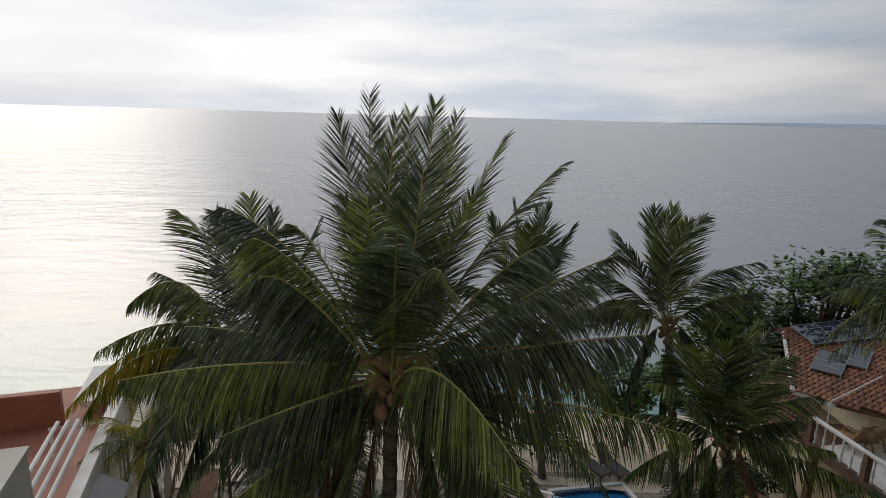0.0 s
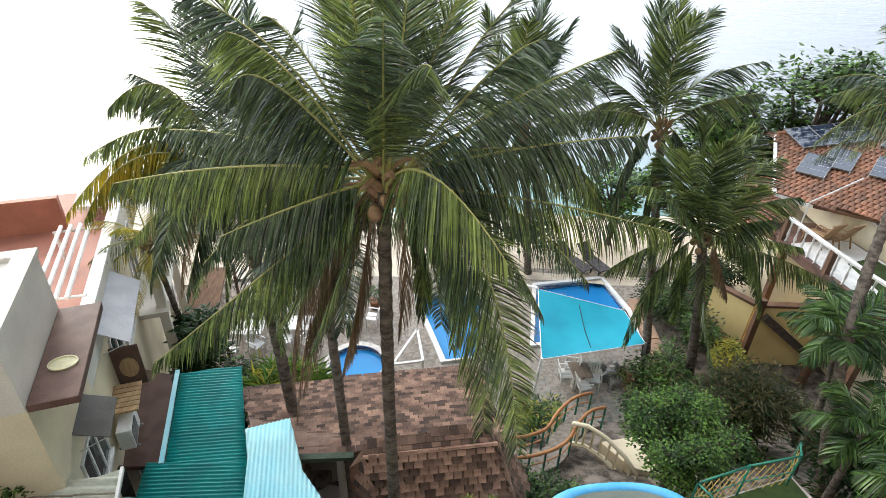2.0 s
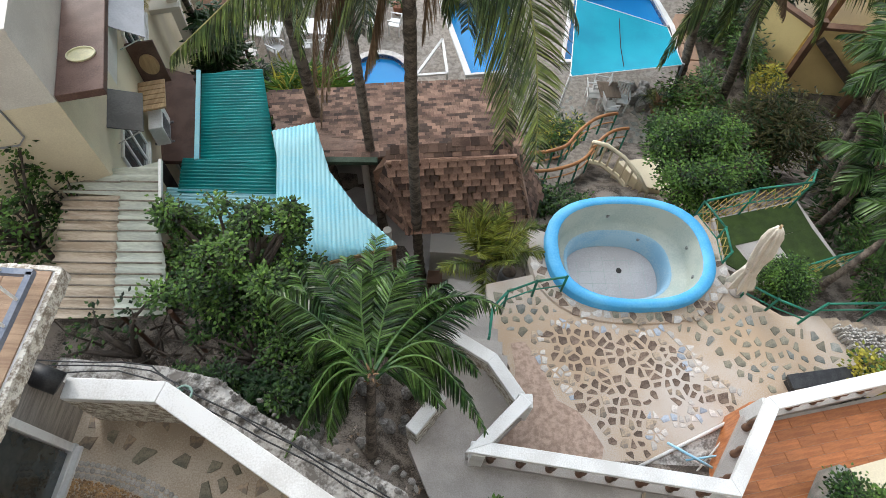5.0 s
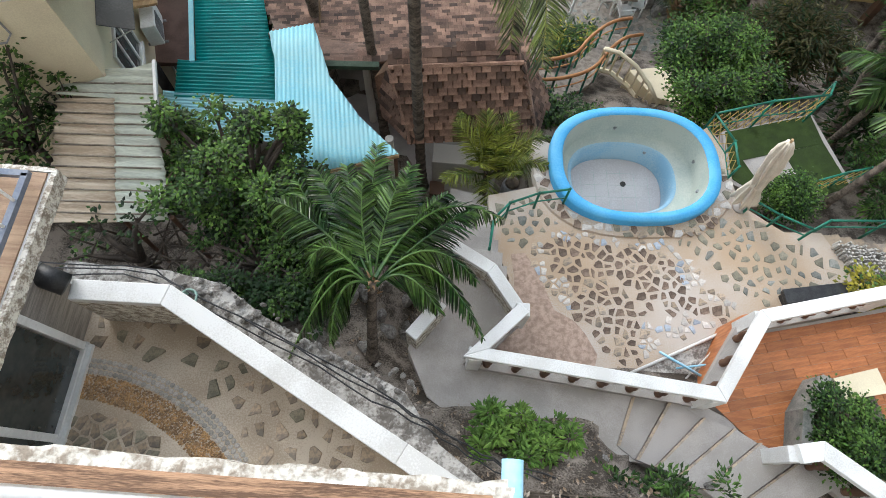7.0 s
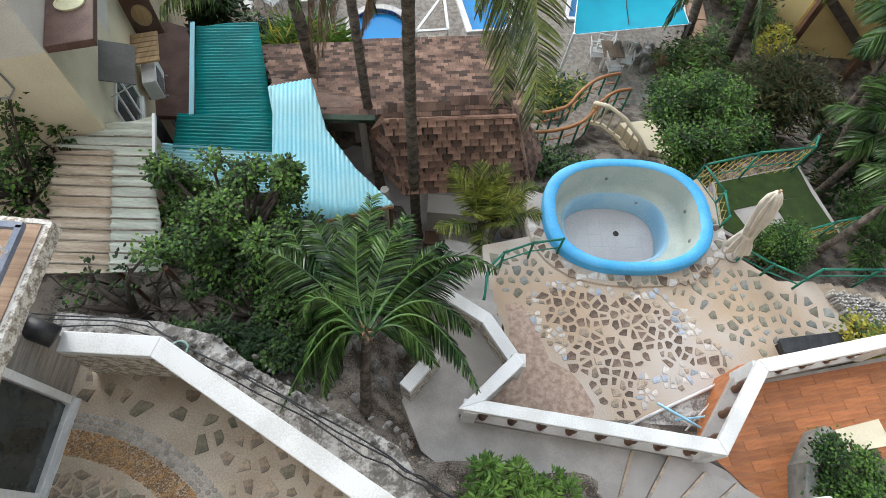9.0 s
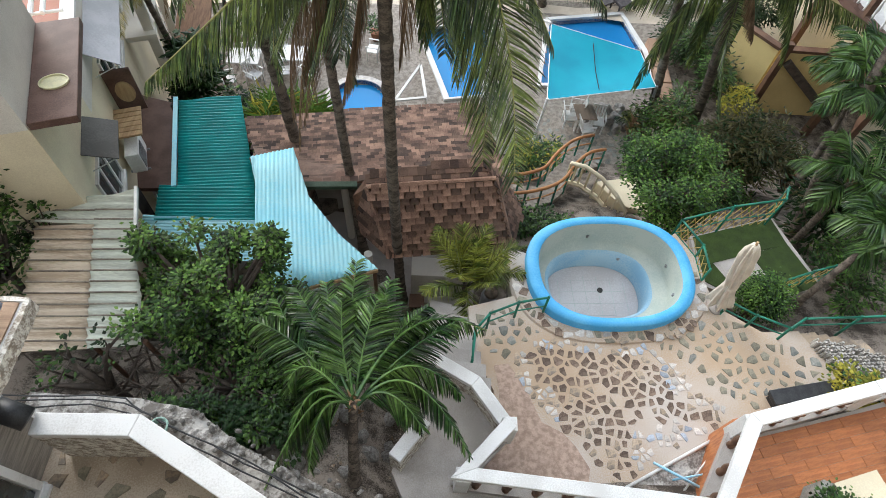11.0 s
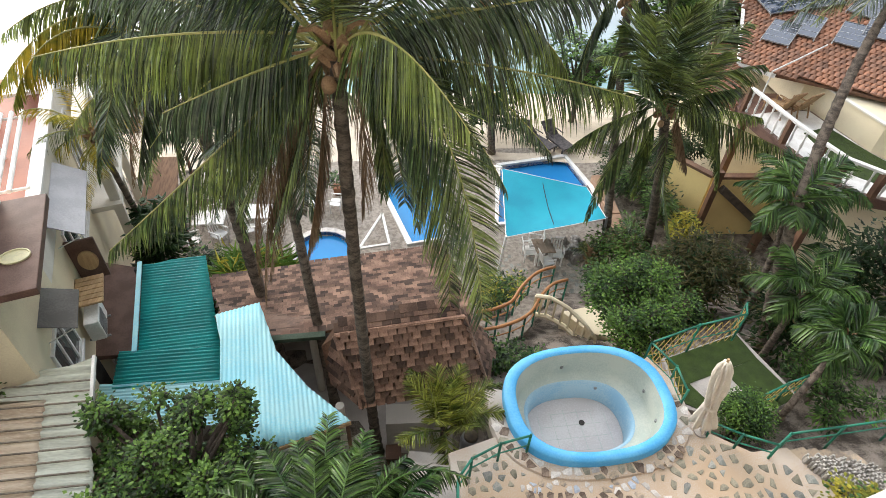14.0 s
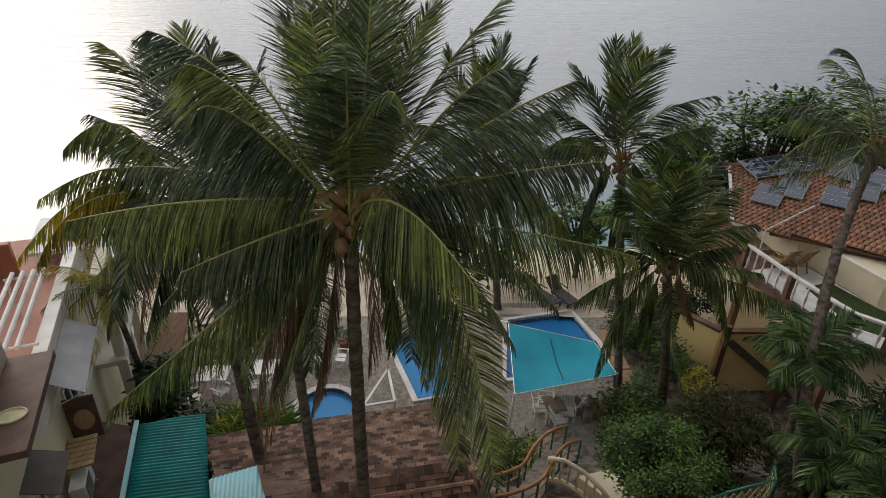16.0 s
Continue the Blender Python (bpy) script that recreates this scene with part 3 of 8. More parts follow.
for i, ((a, b), (c, d)) in enumerate(zip(EDGES, EDGES[1:])):
    part("tread", Shape().prism([a, c, d, b], 5.0, 5.60 + 0.055 * i), CONCRETE, steps)
    part("nosing", Shape().prism([a, (a[0] + 0.05, a[1]), (b[0] + 0.05, b[1]), b], 5.5, 5.606 + 0.055 * i), STONE_TAN, steps, "worn brown step edge")
down = thing("garden_steps", (0.5, 3.6, 5), "cement steps down between white parapets", "stairs", kind="structure")
for i in range(7):
    y0 = 3.2 + 0.3 * i
    part("tread", Shape().prism([(-0.1 + 0.04 * i, y0), (1.15 - 0.06 * i, y0 - 0.12), (1.15 - 0.06 * i, y0 + 0.2), (-0.1 + 0.04 * i, y0 + 0.32)], 2.0, 5.45 - 0.17 * i), CONCRETE, down)


def parapet(points, top, foot, label, width=0.24, balusters=True):
    """A white wall cap on a row of brown turned posts over a base."""
    w = thing("parapet", (points[0][0], points[0][1], foot), label, "parapet", kind="structure")
    n = len(points)
    left, right = [], []
    for i, (x, y) in enumerate(points):
        d1 = Vector((points[i][0] - points[i - 1][0], points[i][1] - points[i - 1][1])) if i else None
        d2 = Vector((points[i + 1][0] - x, points[i + 1][1] - y)) if i < n - 1 else None
        d1, d2 = (d1 or d2).normalized(), (d2 or d1).normalized()
        t = (d1 + d2).normalized()
        k = width / 2 / max(0.5, t.dot(d1))
        left.append((x - t.y * k, y + t.x * k))
        right.append((x + t.y * k, y - t.x * k))
    for i in range(n - 1):
        quad = [left[i], left[i + 1], right[i + 1], right[i]]
        part("cap", Shape().prism(quad, top - 0.11, top), WHITE, w, bevel=0.012)
        cx, cy = sum(p[0] for p in quad) / 4, sum(p[1] for p in quad) / 4
        base = [(cx + (x - cx) * 0.98, cy + (y - cy) * 0.98) for x, y in quad]
        if not balusters:
            part("wall", Shape().prism(base, foot, top - 0.11), WHITE_WORN, w)
            continue
        base = [(cx + (x - cx) * 0.9, cy + (y - cy) * 0.9) for x, y in quad]
        part("base", Shape().prism(base, foot, foot + 0.14), CONCRETE, w, "grey cement base")
        (x0, y0), (x1, y1) = points[i], points[i + 1]
        m = max(2, int(math.hypot(x1 - x0, y1 - y0) / 0.4))
        h = top - 0.11 - foot - 0.14
        for j in range(m):
            k = (j + 0.5) / m
            x, y, z = x0 + (x1 - x0) * k, y0 + (y1 - y0) * k, foot + 0.14
            part("baluster", Shape().lathe(x, y, [(0.06, z), (0.06, z + 0.05), (0.04, z + 0.09), (0.07, z + h * 0.4), (0.04, z + h * 0.75), (0.075, z + h - 0.05), (0.075, z + h)], 10), TIMBER, w, smooth=True)
        part("post", Shape().box(x0, y0, (foot + top - 0.11) / 2, 0.2, 0.2, top - 0.11 - foot), WHITE, w, bevel=0.01)
    return w


parapet([(1.30, 2.43), (0.64, 1.73), (4.04, 1.40), (4.81, 2.58), (6.80, 3.12), (9.0, 3.75)], 6.4, 5.58, "white parapet cap over brown turned balusters", 0.195)
parapet([(0.15, 3.54), (0.85, 3.14), (1.28, 2.54)], 6.0, 5.3, "short white parapet beside the garden steps", 0.2, False)
parapet([(-0.3, 1.94), (0.1, 2.49)], 6.2, 5.4, "short white parapet stub at the path", 0.2, False)
parapet([(-3.98, 1.70), (-2.94, 1.72), (-0.2, 0.25), (0.6, -0.19)], 8.2, 7.28, "white parapet round the stone terrace", 0.235, False)
parapet([(4.88, 0.68), (5.2, 0.74), (6.1, 0.14), (6.9, -0.61)], 6.6, 5.7, "white parapet beside the upper steps")

# ---- stone terrace and the building that the camera stands on ----
STERR = [(-4.2, -1.4), (-4.2, 1.8), (-2.95, 1.76), (-0.15, 0.28), (0.7, -0.2), (0.9, -1.4)]
stone_terrace = tagged(part("stone_terrace", Shape().prism(STERR, 6.0, 7.3), mat("terrace_mortar", (0.56, 0.48, 0.385), (0.40, 0.32, 0.24), 1.5, 0.9, 0.3, 50), None, "weathered mortar terrace inlaid with rough stones"), "", "terrace", "", "structure")
RW = [(-5.0, 1.85), (-4.0, 1.81), (-2.95, 1.77), (-0.15, 0.29), (0.75, -0.2), (0.95, -0.05), (0.2, 0.45), (-0.28, 1.05), (-1.3, 1.5), (-2.2, 1.88), (-2.85, 2.3), (-3.6, 2.42), (-5.0, 2.46)]


def onto(x, y, poly):
    """The nearest place on an outline, for what lies outside it."""
    if inside(x, y, poly):
        return x, y
    best = None
    for i in range(len(poly)):
        a, b, p = Vector(poly[i - 1]), Vector(poly[i]), Vector((x, y))
        k = min(1.0, max(0.0, (p - a).dot(b - a) / (b - a).length_squared))
        q = a.lerp(b, k)
        if best is None or (q - p).length < best[0]:
            best = ((q - p).length, q)
    return best[1].x, best[1].y


s = Shape().prism(RW, 5.2, 6.86)
top = {}
for i in range(100):
    for j in range(48):
        x, y = -5.0 + 0.0625 * i, -0.4 + 0.06 * j
        if inside(x + 0.03, y + 0.03, RW):
            ids = []
            for dx, dy in ((0, 0), (1, 0), (1, 1), (0, 1)):
                key = (i + dx, j + dy)
                if key not in top:
                    px, py = onto(-5.0 + 0.0625 * key[0], -0.4 + 0.06 * key[1], RW)
                    top[key] = len(s.v)
                    s.v.append((px, py, 6.885 + 0.03 * noise.noise((px * 2.2, py * 2.2, 1)) + 0.03 * abs(noise.noise((px * 8, py * 8, 3))) + 0.015 * noise.noise((px * 19, py * 19, 3))))
                ids.append(top[key])
            s.f.append(tuple(ids))
solid("retaining_wall", s, RUBBLE, "rough grey rubble retaining wall under the terrace", "wall", "structure")

FAC = mat("building_paint", (0.66, 0.62, 0.55), (0.56, 0.52, 0.46), 0.9, 0.8, 0.1, 40)
s = Shape()
s.prism([(-14, -7), (14, -7), (14, -1.5), (-14, -1.5)], 0.5, 21)
solid("hotel_wall", s, FAC, "pale painted hotel facade behind the balcony", "wall", "structure")
s = Shape().prism([(-4.2, -1.48), (-4.2, 1.85), (-9.0, 1.85), (-9.0, -1.48)], 6.0, 10.0)
solid("wing_wall", s, SIDING, "grey wood-look siding on a lower wing", "wall", "structure")
door = thing("sliding_door", (-4.2, 1.0, 7.3), "white aluminium sliding door with dark glass", "door", kind="structure")
part("glass_pane", Shape().box(-4.17, 0.70, 8.3, 0.02, 0.95, 1.9), GLASS, door)
part("glass_pane", Shape().box(-4.15, -0.35, 8.3, 0.02, 1.05, 1.9), GLASS, door)
for y in (1.24, 0.18, -0.9):
    part("stile", Shape().box(-4.16, y, 8.32, 0.09, 0.09, 2.04), ALU, door, bevel=0.006)
for z in (7.34, 9.32):
    part("rail", Shape().box(-4.16, 0.17, z, 0.11, 2.25, 0.08), ALU, door, bevel=0.006)
part("track", Shape().box(-4.08, 0.17, 7.33, 0.08, 2.2, 0.05), ALU, door)


def balcony(name, x0, x1, y0, y1, z, label, post=False):
    """A balcony floor with a worn white edge, strip tiles and a metal rail."""
    b = thing(name, ((x0 + x1) / 2, y1, z - 0.2), label, "balcony", kind="structure")
    part("slab", Shape().box((x0 + x1) / 2, (y0 + y1) / 2, z - 0.07, x1 - x0, y1 - y0, 0.13), WHITE, b)
    e = Shape()
    n = 150
    for edge in range(2):
        k0 = len(e.v)
        for i in range(n + 1):
            if edge == 0:
                p, q = (x0 + (x1 - x0) * i / n, y1), (0, 1)
            else:
                p, q = (x1, y0 + (y1 - y0) * i / n), (1, 0)
            j = 0.012 * noise.noise((p[0] * 9, p[1] * 9, z)) + 0.008 * noise.noise((p[0] * 31, p[1] * 31, z)) + 0.012
            for a, dz in ((-0.03, 0.012), (j, 0.008), (j, -0.14)):
                e.v.append((p[0] + q[0] * a, p[1] + q[1] * a, z + dz))
        for i in range(n):
            for r in range(2):
                f = (k0 + 3 * i + r, k0 + 3 * i + r + 1, k0 + 3 * i + r + 4, k0 + 3 * i + r + 3)
                e.f.append(f if edge == 0 else f[::-1])
    part("edge", e, WHITE_WORN, b, "chipped white paint on the slab edge")
    return b


STRIP = mat("strip_tile", (0.43, 0.25, 0.145), (0.13, 0.07, 0.04), 3, 0.7, 0.3, 40, grain=(1, 14, 1), spread=0.3)
b = balcony("balcony", -5.0, 0.235, -1.45, -0.012, 12.9, "narrow balcony edge with brown strip tiles and a metal rail")
part("tile_strip", Shape().box(-2.4, -0.058, 12.905, 5.2, 0.05, 0.014), STRIP, b, "brown strip tiles")
# white colour stands in for sky light on a light grey-blue rail
part("bottom_rail", Shape().tube([(-5, -0.103, 12.97), (0.2, -0.103, 12.97)], 0.017, 8), PLASTIC, b, "grey-blue metal rail coloured white for the skylight on it", smooth=True)
part("drain_spout", Shape().tube([(0.275, -0.9, 12.74), (0.275, 0.06, 12.70)], 0.03, 12), LIGHTBLUE, b, "light blue pipe", smooth=True)
b = balcony("balcony", -7.5, -3.09, -1.45, 2.12, 10.2, "neighbouring balcony floor with ribbed tan tiles and white bars")
for i in range(12):
    part("floor_tile", Shape().box(-3.14 - 0.19 - 0.37 * i, 0.31, 10.204, 0.36, 3.54, 0.014), mat("ribbed_tile", (0.50, 0.34, 0.22), (0.36, 0.23, 0.15), 2, 0.7, 0.5, 30, grain=(0.5, 16, 1)) if i == 0 else bpy.data.materials["ribbed_tile"], b)
part("bottom_rail", Shape().beam((-3.22, -1.4, 10.32), (-3.22, 2.0, 10.32), 0.05, 0.05), BLUEGREY, b, "blue-grey metal rail")
part("bottom_rail", Shape().beam((-7.4, 2.0, 10.32), (-3.2, 2.0, 10.32), 0.05, 0.05), BLUEGREY, b, "blue-grey metal rail")
for i in range(17):
    part("baluster", Shape().tube([(-3.45 - 0.22 * i, 2.0, 10.33), (-3.45 - 0.22 * i, 2.0, 11.2)], 0.013, 6), WHITE, b)
for i in range(16):
    part("baluster", Shape().tube([(-3.22, 1.76 - 0.22 * i, 10.33), (-3.22, 1.76 - 0.22 * i, 11.2)], 0.013, 6), WHITE, b)
part("top_rail", Shape().beam((-3.22, -1.4, 11.22), (-3.22, 2.03, 11.22), 0.05, 0.05), BLUEGREY, b)
part("top_rail", Shape().beam((-7.4, 2.0, 11.22), (-3.25, 2.0, 11.22), 0.05, 0.05), BLUEGREY, b)

# ---- terrace of wood-look tiles ----
TERR = [(4.3, 1.36), (4.85, 2.5), (6.85, 3.01), (9.0, 3.64), (10.5, 2.09), (8.0, 0.59), (5.6, 0.49), (4.9, 0.8)]
tile_terrace = tagged(part("tiled_terrace", Shape().prism(TERR, 4.2, 5.585), CONCRETE, None, "terrace paved with orange wood-look tiles"), "", "terrace", "", "structure")
s = Shape().prism([(4.25, 1.58), (4.89, 2.82), (5.08, 2.86), (4.95, 2.62), (4.38, 1.52)], 4.7, 5.62)
solid("terrace_ledge", s, TERRACOTTA, "orange tiled ledge under the parapet", "ledge", "structure", bevel=0.015)
s = Shape()
for i in range(14):
    for j in range(10):
        a, b = i / 13, j / 9
        x, y = (3.3 + 1.9 * a) * (1 - b) + (4.5 + 0.6 * a) * b, (1.93 + 0.92 * a) * (1 - b) + (1.66 + 1.1 * a) * b
        s.v.append((x, y, 4.77 + 0.05 * abs(noise.noise((x * 6, y * 6, 2)))))
s.f = [(i * 10 + j, (i + 1) * 10 + j, (i + 1) * 10 + j + 1, i * 10 + j + 1) for i in range(13) for j in range(9)]
solid("rubble_corner", s, RUBBLE, "rough grey rubble in the corner of the patio", "rubble", "structure")
# ---- corrugated roofs ----
def corrugated(outline, zf, along, pitch, amp, step_along=0.6):
    """A wavy sheet over a flat outline; zf gives its height, the waves run in the direction along."""
    ax = Vector((math.cos(radians(along)), math.sin(radians(along))))
    ay = Vector((-ax.y, ax.x))
    loc = [(Vector(p).dot(ax), Vector(p).dot(ay)) for p in outline]
    lo, hi = min(p[1] for p in loc), max(p[1] for p in loc)
    s = Shape()
    rows = []
    n = max(4, int((hi - lo) / pitch * 6))
    for i in range(n + 1):
        c = lo + 1e-4 + (hi - lo - 2e-4) * i / n
        cut = []
        for j in range(len(loc)):
            (a0, b0), (a1, b1) = loc[j - 1], loc[j]
            if (b0 > c) != (b1 > c):
                cut.append(a0 + (a1 - a0) * (c - b0) / (b1 - b0))
        cut.sort()
        rows.append((c, cut[0], cut[-1]) if len(cut) > 1 else None)
    m = 6
    for r in rows:
        c, a, b = r if r else (lo, 0, 0)
        for j in range(m + 1):
            q = ax * (a + (b - a) * j / m) + ay * c
            s.v.append((q.x, q.y, zf(q.x, q.y) + amp * math.sin(2 * math.pi * c / pitch)))
    for i in range(n):
        if rows[i] and rows[i + 1]:
            for j in range(m):
                k = i * (m + 1) + j
                s.f.append((k, k + 1, k + m + 2, k + m + 1))
    return s


def sheet_roof(name, outline, zf, along, pitch, amp, material, label, edge=None):
    r = thing(name, (outline[0][0], outline[0][1], zf(*outline[0])), label, "roof", kind="structure")
    ob = part("sheet", corrugated(outline, zf, along, pitch, amp), material, r, smooth=True)
    so = ob.modifiers.new("thick", "SOLIDIFY")
    so.thickness = 0.012
    if edge:
        for (a, b) in edge:
            part("edge_board", Shape().beam((*a, zf(*a) - 0.06), (*b, zf(*b) - 0.06), 0.05, 0.09), WOOD, r, "weathered timber edge")
    for a in outline[::2]:
        part("roof_post", Shape().tube([(a[0] * 0.97 - 0.1, a[1] * 0.985 + 0.12, 1.5), (a[0] * 0.97 - 0.1, a[1] * 0.985 + 0.12, zf(*a) - 0.05)], 0.04, 8), TIMBER, r)
    return r


sheet_roof("teal_roof", [(-6.32, 10.95), (-4.82, 11.17), (-3.85, 8.2), (-5.58, 8.08)], lambda x, y: 4.0 + 0.05 * (x + 5), 4, 0.095, 0.026, TEAL, "teal corrugated roof sheets")
sheet_roof("teal_roof", [(-5.98, 8.16), (-3.8, 8.24), (-3.55, 7.30), (-5.82, 7.20)], lambda x, y: 4.03, 3, 0.095, 0.026, TEAL, "faded teal corrugated roof sheets")
sheet_roof("cyan_roof", [(-6.1, 7.35), (-3.55, 7.32), (-3.4, 6.3), (-5.9, 6.35)], lambda x, y: 4.0 + 0.02 * (y - 6), 2, 0.078, 0.011, CYAN, "pale blue corrugated roof sheets")
sheet_roof("cyan_roof", [(-3.78, 8.29), (-2.92, 8.59), (-2.41, 7.32), (-1.71, 6.44), (-0.88, 5.69), (-2.77, 5.02), (-3.24, 5.93), (-3.35, 7.04)], lambda x, y: 4.95 + 0.02 * (y - 6.5), 100, 0.085, 0.014, CYAN,
           "pale blue corrugated roof with a slanting edge", [((-2.77, 5.02), (-0.88, 5.69))])
part("barge_board", Shape().beam((-5.66, 8.15, 4.03), (-6.36, 10.95, 4.03), 0.10, 0.05), CYAN, bpy.data.objects["teal_roof"], "pale blue edge strip")
sheet_roof("old_roof", [(-6.6, 5.6), (-5.64, 5.66), (-4.98, 3.41), (-6.0, 3.3)], lambda x, y: 6.08, 3, 0.17, 0.03, OLDSHEET, "weathered brown translucent roof sheets")
sheet_roof("old_roof", [(-6.6, 6.0), (-5.17, 6.41), (-4.77, 5.08), (-4.45, 4.34), (-4.2, 3.5), (-4.98, 3.41), (-5.64, 5.66), (-6.6, 5.62)], lambda x, y: 6.1, 3, 0.17, 0.03, GREENSHEET, "grey-green weathered roof sheets")
RIBS = mat("sheet_rib", (0.29, 0.245, 0.19), (0.17, 0.14, 0.11), 4, 0.8, 0.3, 30)
for i in range(13):
    yy = 3.5 + 0.2 * i
    xl = -6.0 - 0.255 * (yy - 3.3)
    part("rib", Shape().beam((xl, yy - 0.03, 6.115), (-4.98 - 0.29 * (yy - 3.41), yy + 0.02, 6.115), 0.02, 0.025), RIBS, bpy.data.objects["old_roof"], "raised rib darker than the sheet")
    part("rib", Shape().beam((-4.97 - 0.29 * (yy - 3.41), yy + 0.02, 6.135), (-4.24 - 0.3 * (yy - 3.41), yy + 0.06, 6.135), 0.02, 0.025), RIBS, bpy.data.objects["old_roof.001"], "raised rib darker than the sheet")
part("ridge_board", Shape().beam((-5.15, 6.44, 6.13), (-4.75, 5.1, 6.13), 0.05, 0.08), WHITE, bpy.data.objects["old_roof.001"], "white edge board")
s = Shape().prism([(-6.8, 8.4), (-5.72, 8.45), (-6.52, 11.2), (-7.7, 11.5)], 3.45, 3.58)
solid("flat_roof", s, BROWN, "dark brown flat roof between the buildings", "roof", "structure", bevel=0.01)
# near-black wall colour puts the shade below the sheet roofs into the paint
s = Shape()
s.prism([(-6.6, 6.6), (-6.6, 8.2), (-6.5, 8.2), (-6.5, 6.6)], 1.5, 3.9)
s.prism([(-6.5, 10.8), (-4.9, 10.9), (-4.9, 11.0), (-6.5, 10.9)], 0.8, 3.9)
solid("kitchen_wall", s, DARK, "open kitchen wall, near-black for the shade under the sheet roofs", "wall", "structure")

# ---- pavilion with a shingle roof ----
R1, R2 = Vector((-1.23, 7.34, 5.3)), Vector((1.38, 7.71, 5.3))
E1, E2 = Vector((-0.73, 6.48, 4.1)), Vector((1.84, 6.89, 4.1))
T1, T2 = Vector((-1.17, 7.62, 5.46)), Vector((1.13, 8.0, 5.46))
B1, B2 = Vector((-1.43, 7.16, 4.1)), Vector((-1.52, 7.37, 5.0))
B3 = Vector((2.12, 7.75, 4.1))
F1, F2 = Vector((-4.76, 10.8, 3.6)), Vector((1.35, 11.75, 3.6))
W1 = Vector((-2.52, 7.85, 4.75))
L1 = Vector((-3.77, 8.56, 4.5))
N2 = Vector((1.62, 8.3, 4.75))
pav = thing("pavilion", (-0.5, 8.5, 1.9), "open garden pavilion under a brown shingle roof", "pavilion")
under = Shape()
for poly in ([W1, N2, F2, F1, L1], [T1, R1, R2, T2], [R1, E1, E2, R2], [R1, B2, B1, E1], [T1, B2, R1], [R2, E2, B3], [T2, R2, B3, N2]):
    under.add([p - Vector((0, 0, 0.03)) for p in poly], [tuple(range(len(poly)))])
deck_ob = part("roof_deck", under, TIMBER, pav, "dark timber roof boards")
so = deck_ob.modifiers.new("thick", "SOLIDIFY")
so.thickness = 0.05
for (x, y) in ((-1.2, 6.6), (1.7, 6.9), (-1.9, 8.4), (1.2, 10.9), (-4.2, 10.6), (-1.5, 10.8)):
    part("column", Shape().tube([(x, y, 1.85), (x, y, 4.0 if y < 9 else 3.6)], 0.09, 10), PALE, pav)
part("floor", Shape().prism([(-5, 6.2), (1.6, 5.0), (1.8, 11), (-5, 10.9)], 1.7, 1.97), CONCRETE, pav, "grey cement floor")
part("counter", Shape().box(0.35, 7.0, 2.45, 1.3, 0.5, 0.95), PALE, pav, bevel=0.01)
part("gutter", Shape().beam((-2.62, 7.78, 4.72), (-1.5, 7.85, 4.72), 0.14, 0.1), mat("moss_green", (0.05, 0.08, 0.05), (0.03, 0.05, 0.03), 4, 0.7, 0.2, 40), pav, "dark green gutter")
# the pavilion's dim interior is painted as a near-black back wall
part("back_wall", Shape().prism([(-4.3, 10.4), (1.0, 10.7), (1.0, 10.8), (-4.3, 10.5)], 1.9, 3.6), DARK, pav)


# ---- house on the lower side with a roof terrace ----
C0, U0, V0 = Vector((-5.9, 6.04, 0)), Vector((0.9477, 0.3192, 0)), Vector((-0.3192, 0.9477, 0))
ANG = math.degrees(math.atan2(U0.y, U0.x))


def hp(sv, w, z):
    """A place on that house: along its seaward wall, outwards, and height."""
    q = C0 + V0 * sv + U0 * w
    return (q.x, q.y, z)


def hbox(s0, s1, w0, w1, z0, z1):
    return Shape().prism([hp(s0, w0, 0)[:2], hp(s0, w1, 0)[:2], hp(s1, w1, 0)[:2], hp(s1, w0, 0)[:2]], z0, z1)


house = thing("cream_house", hp(0, 0, 0), "cream rendered house with a red roof terrace", "house")
part("lower_wall", hbox(0, 12.2, -7, 0, 0.0, 5.9), CREAM, house, "cream rendered wall")
part("tower_wall", hbox(0, 2.5, -7, 0.004, 5.9, 7.9), CREAM, house, "cream rendered wall")
part("tower_wall", hbox(0, 2.5, -7, -0.006, 7.9, 9.15), PALE, house, "pale rendered upper wall")
part("tower_coping", hbox(-0.04, 2.54, -0.3, 0.03, 9.15, 9.24), PALE, house)
part("tower_coping", hbox(2.3, 2.54, -7, -0.302, 9.15, 9.24), PALE, house)
part("terrace_floor", hbox(2.52, 12.1, -6.9, -0.22, 5.88, 5.93), REDFLOOR, house, "red cement terrace floor")
part("terrace_wall", hbox(9.6, 9.8, -7, -1.6, 5.93, 6.95), REDFLOOR, house, "red painted terrace wall")
part("parapet_wall", hbox(2.5, 12.2, -0.2, 0.0, 5.9, 6.75), PALE, house, "pale parapet", bevel=0.01)
part("parapet_coping", hbox(2.5, 12.2, -0.24, 0.04, 6.75, 6.82), WHITE, house)
for i in range(4):
    w = -0.45 - 0.22 * i
    part("pergola_beam", Shape().tube([hp(4.3, w, 7.0), hp(7.6, w, 7.05)], 0.05, 8), WHITE, house, "white tube beam")
for sv in (4.4, 7.5):
    part("pergola_rail", Shape().tube([hp(sv, -0.1, 6.95), hp(sv, -1.3, 6.95)], 0.035, 8), WHITE, house)
    part("pergola_post", Shape().tube([hp(sv, -1.25, 5.93), hp(sv, -1.25, 6.95)], 0.04, 8), WHITE, house)
part("white_roof", hbox(9.9, 12.4, -1.4, 0.35, 6.35, 6.45), WHITE, house, "white flat porch roof")
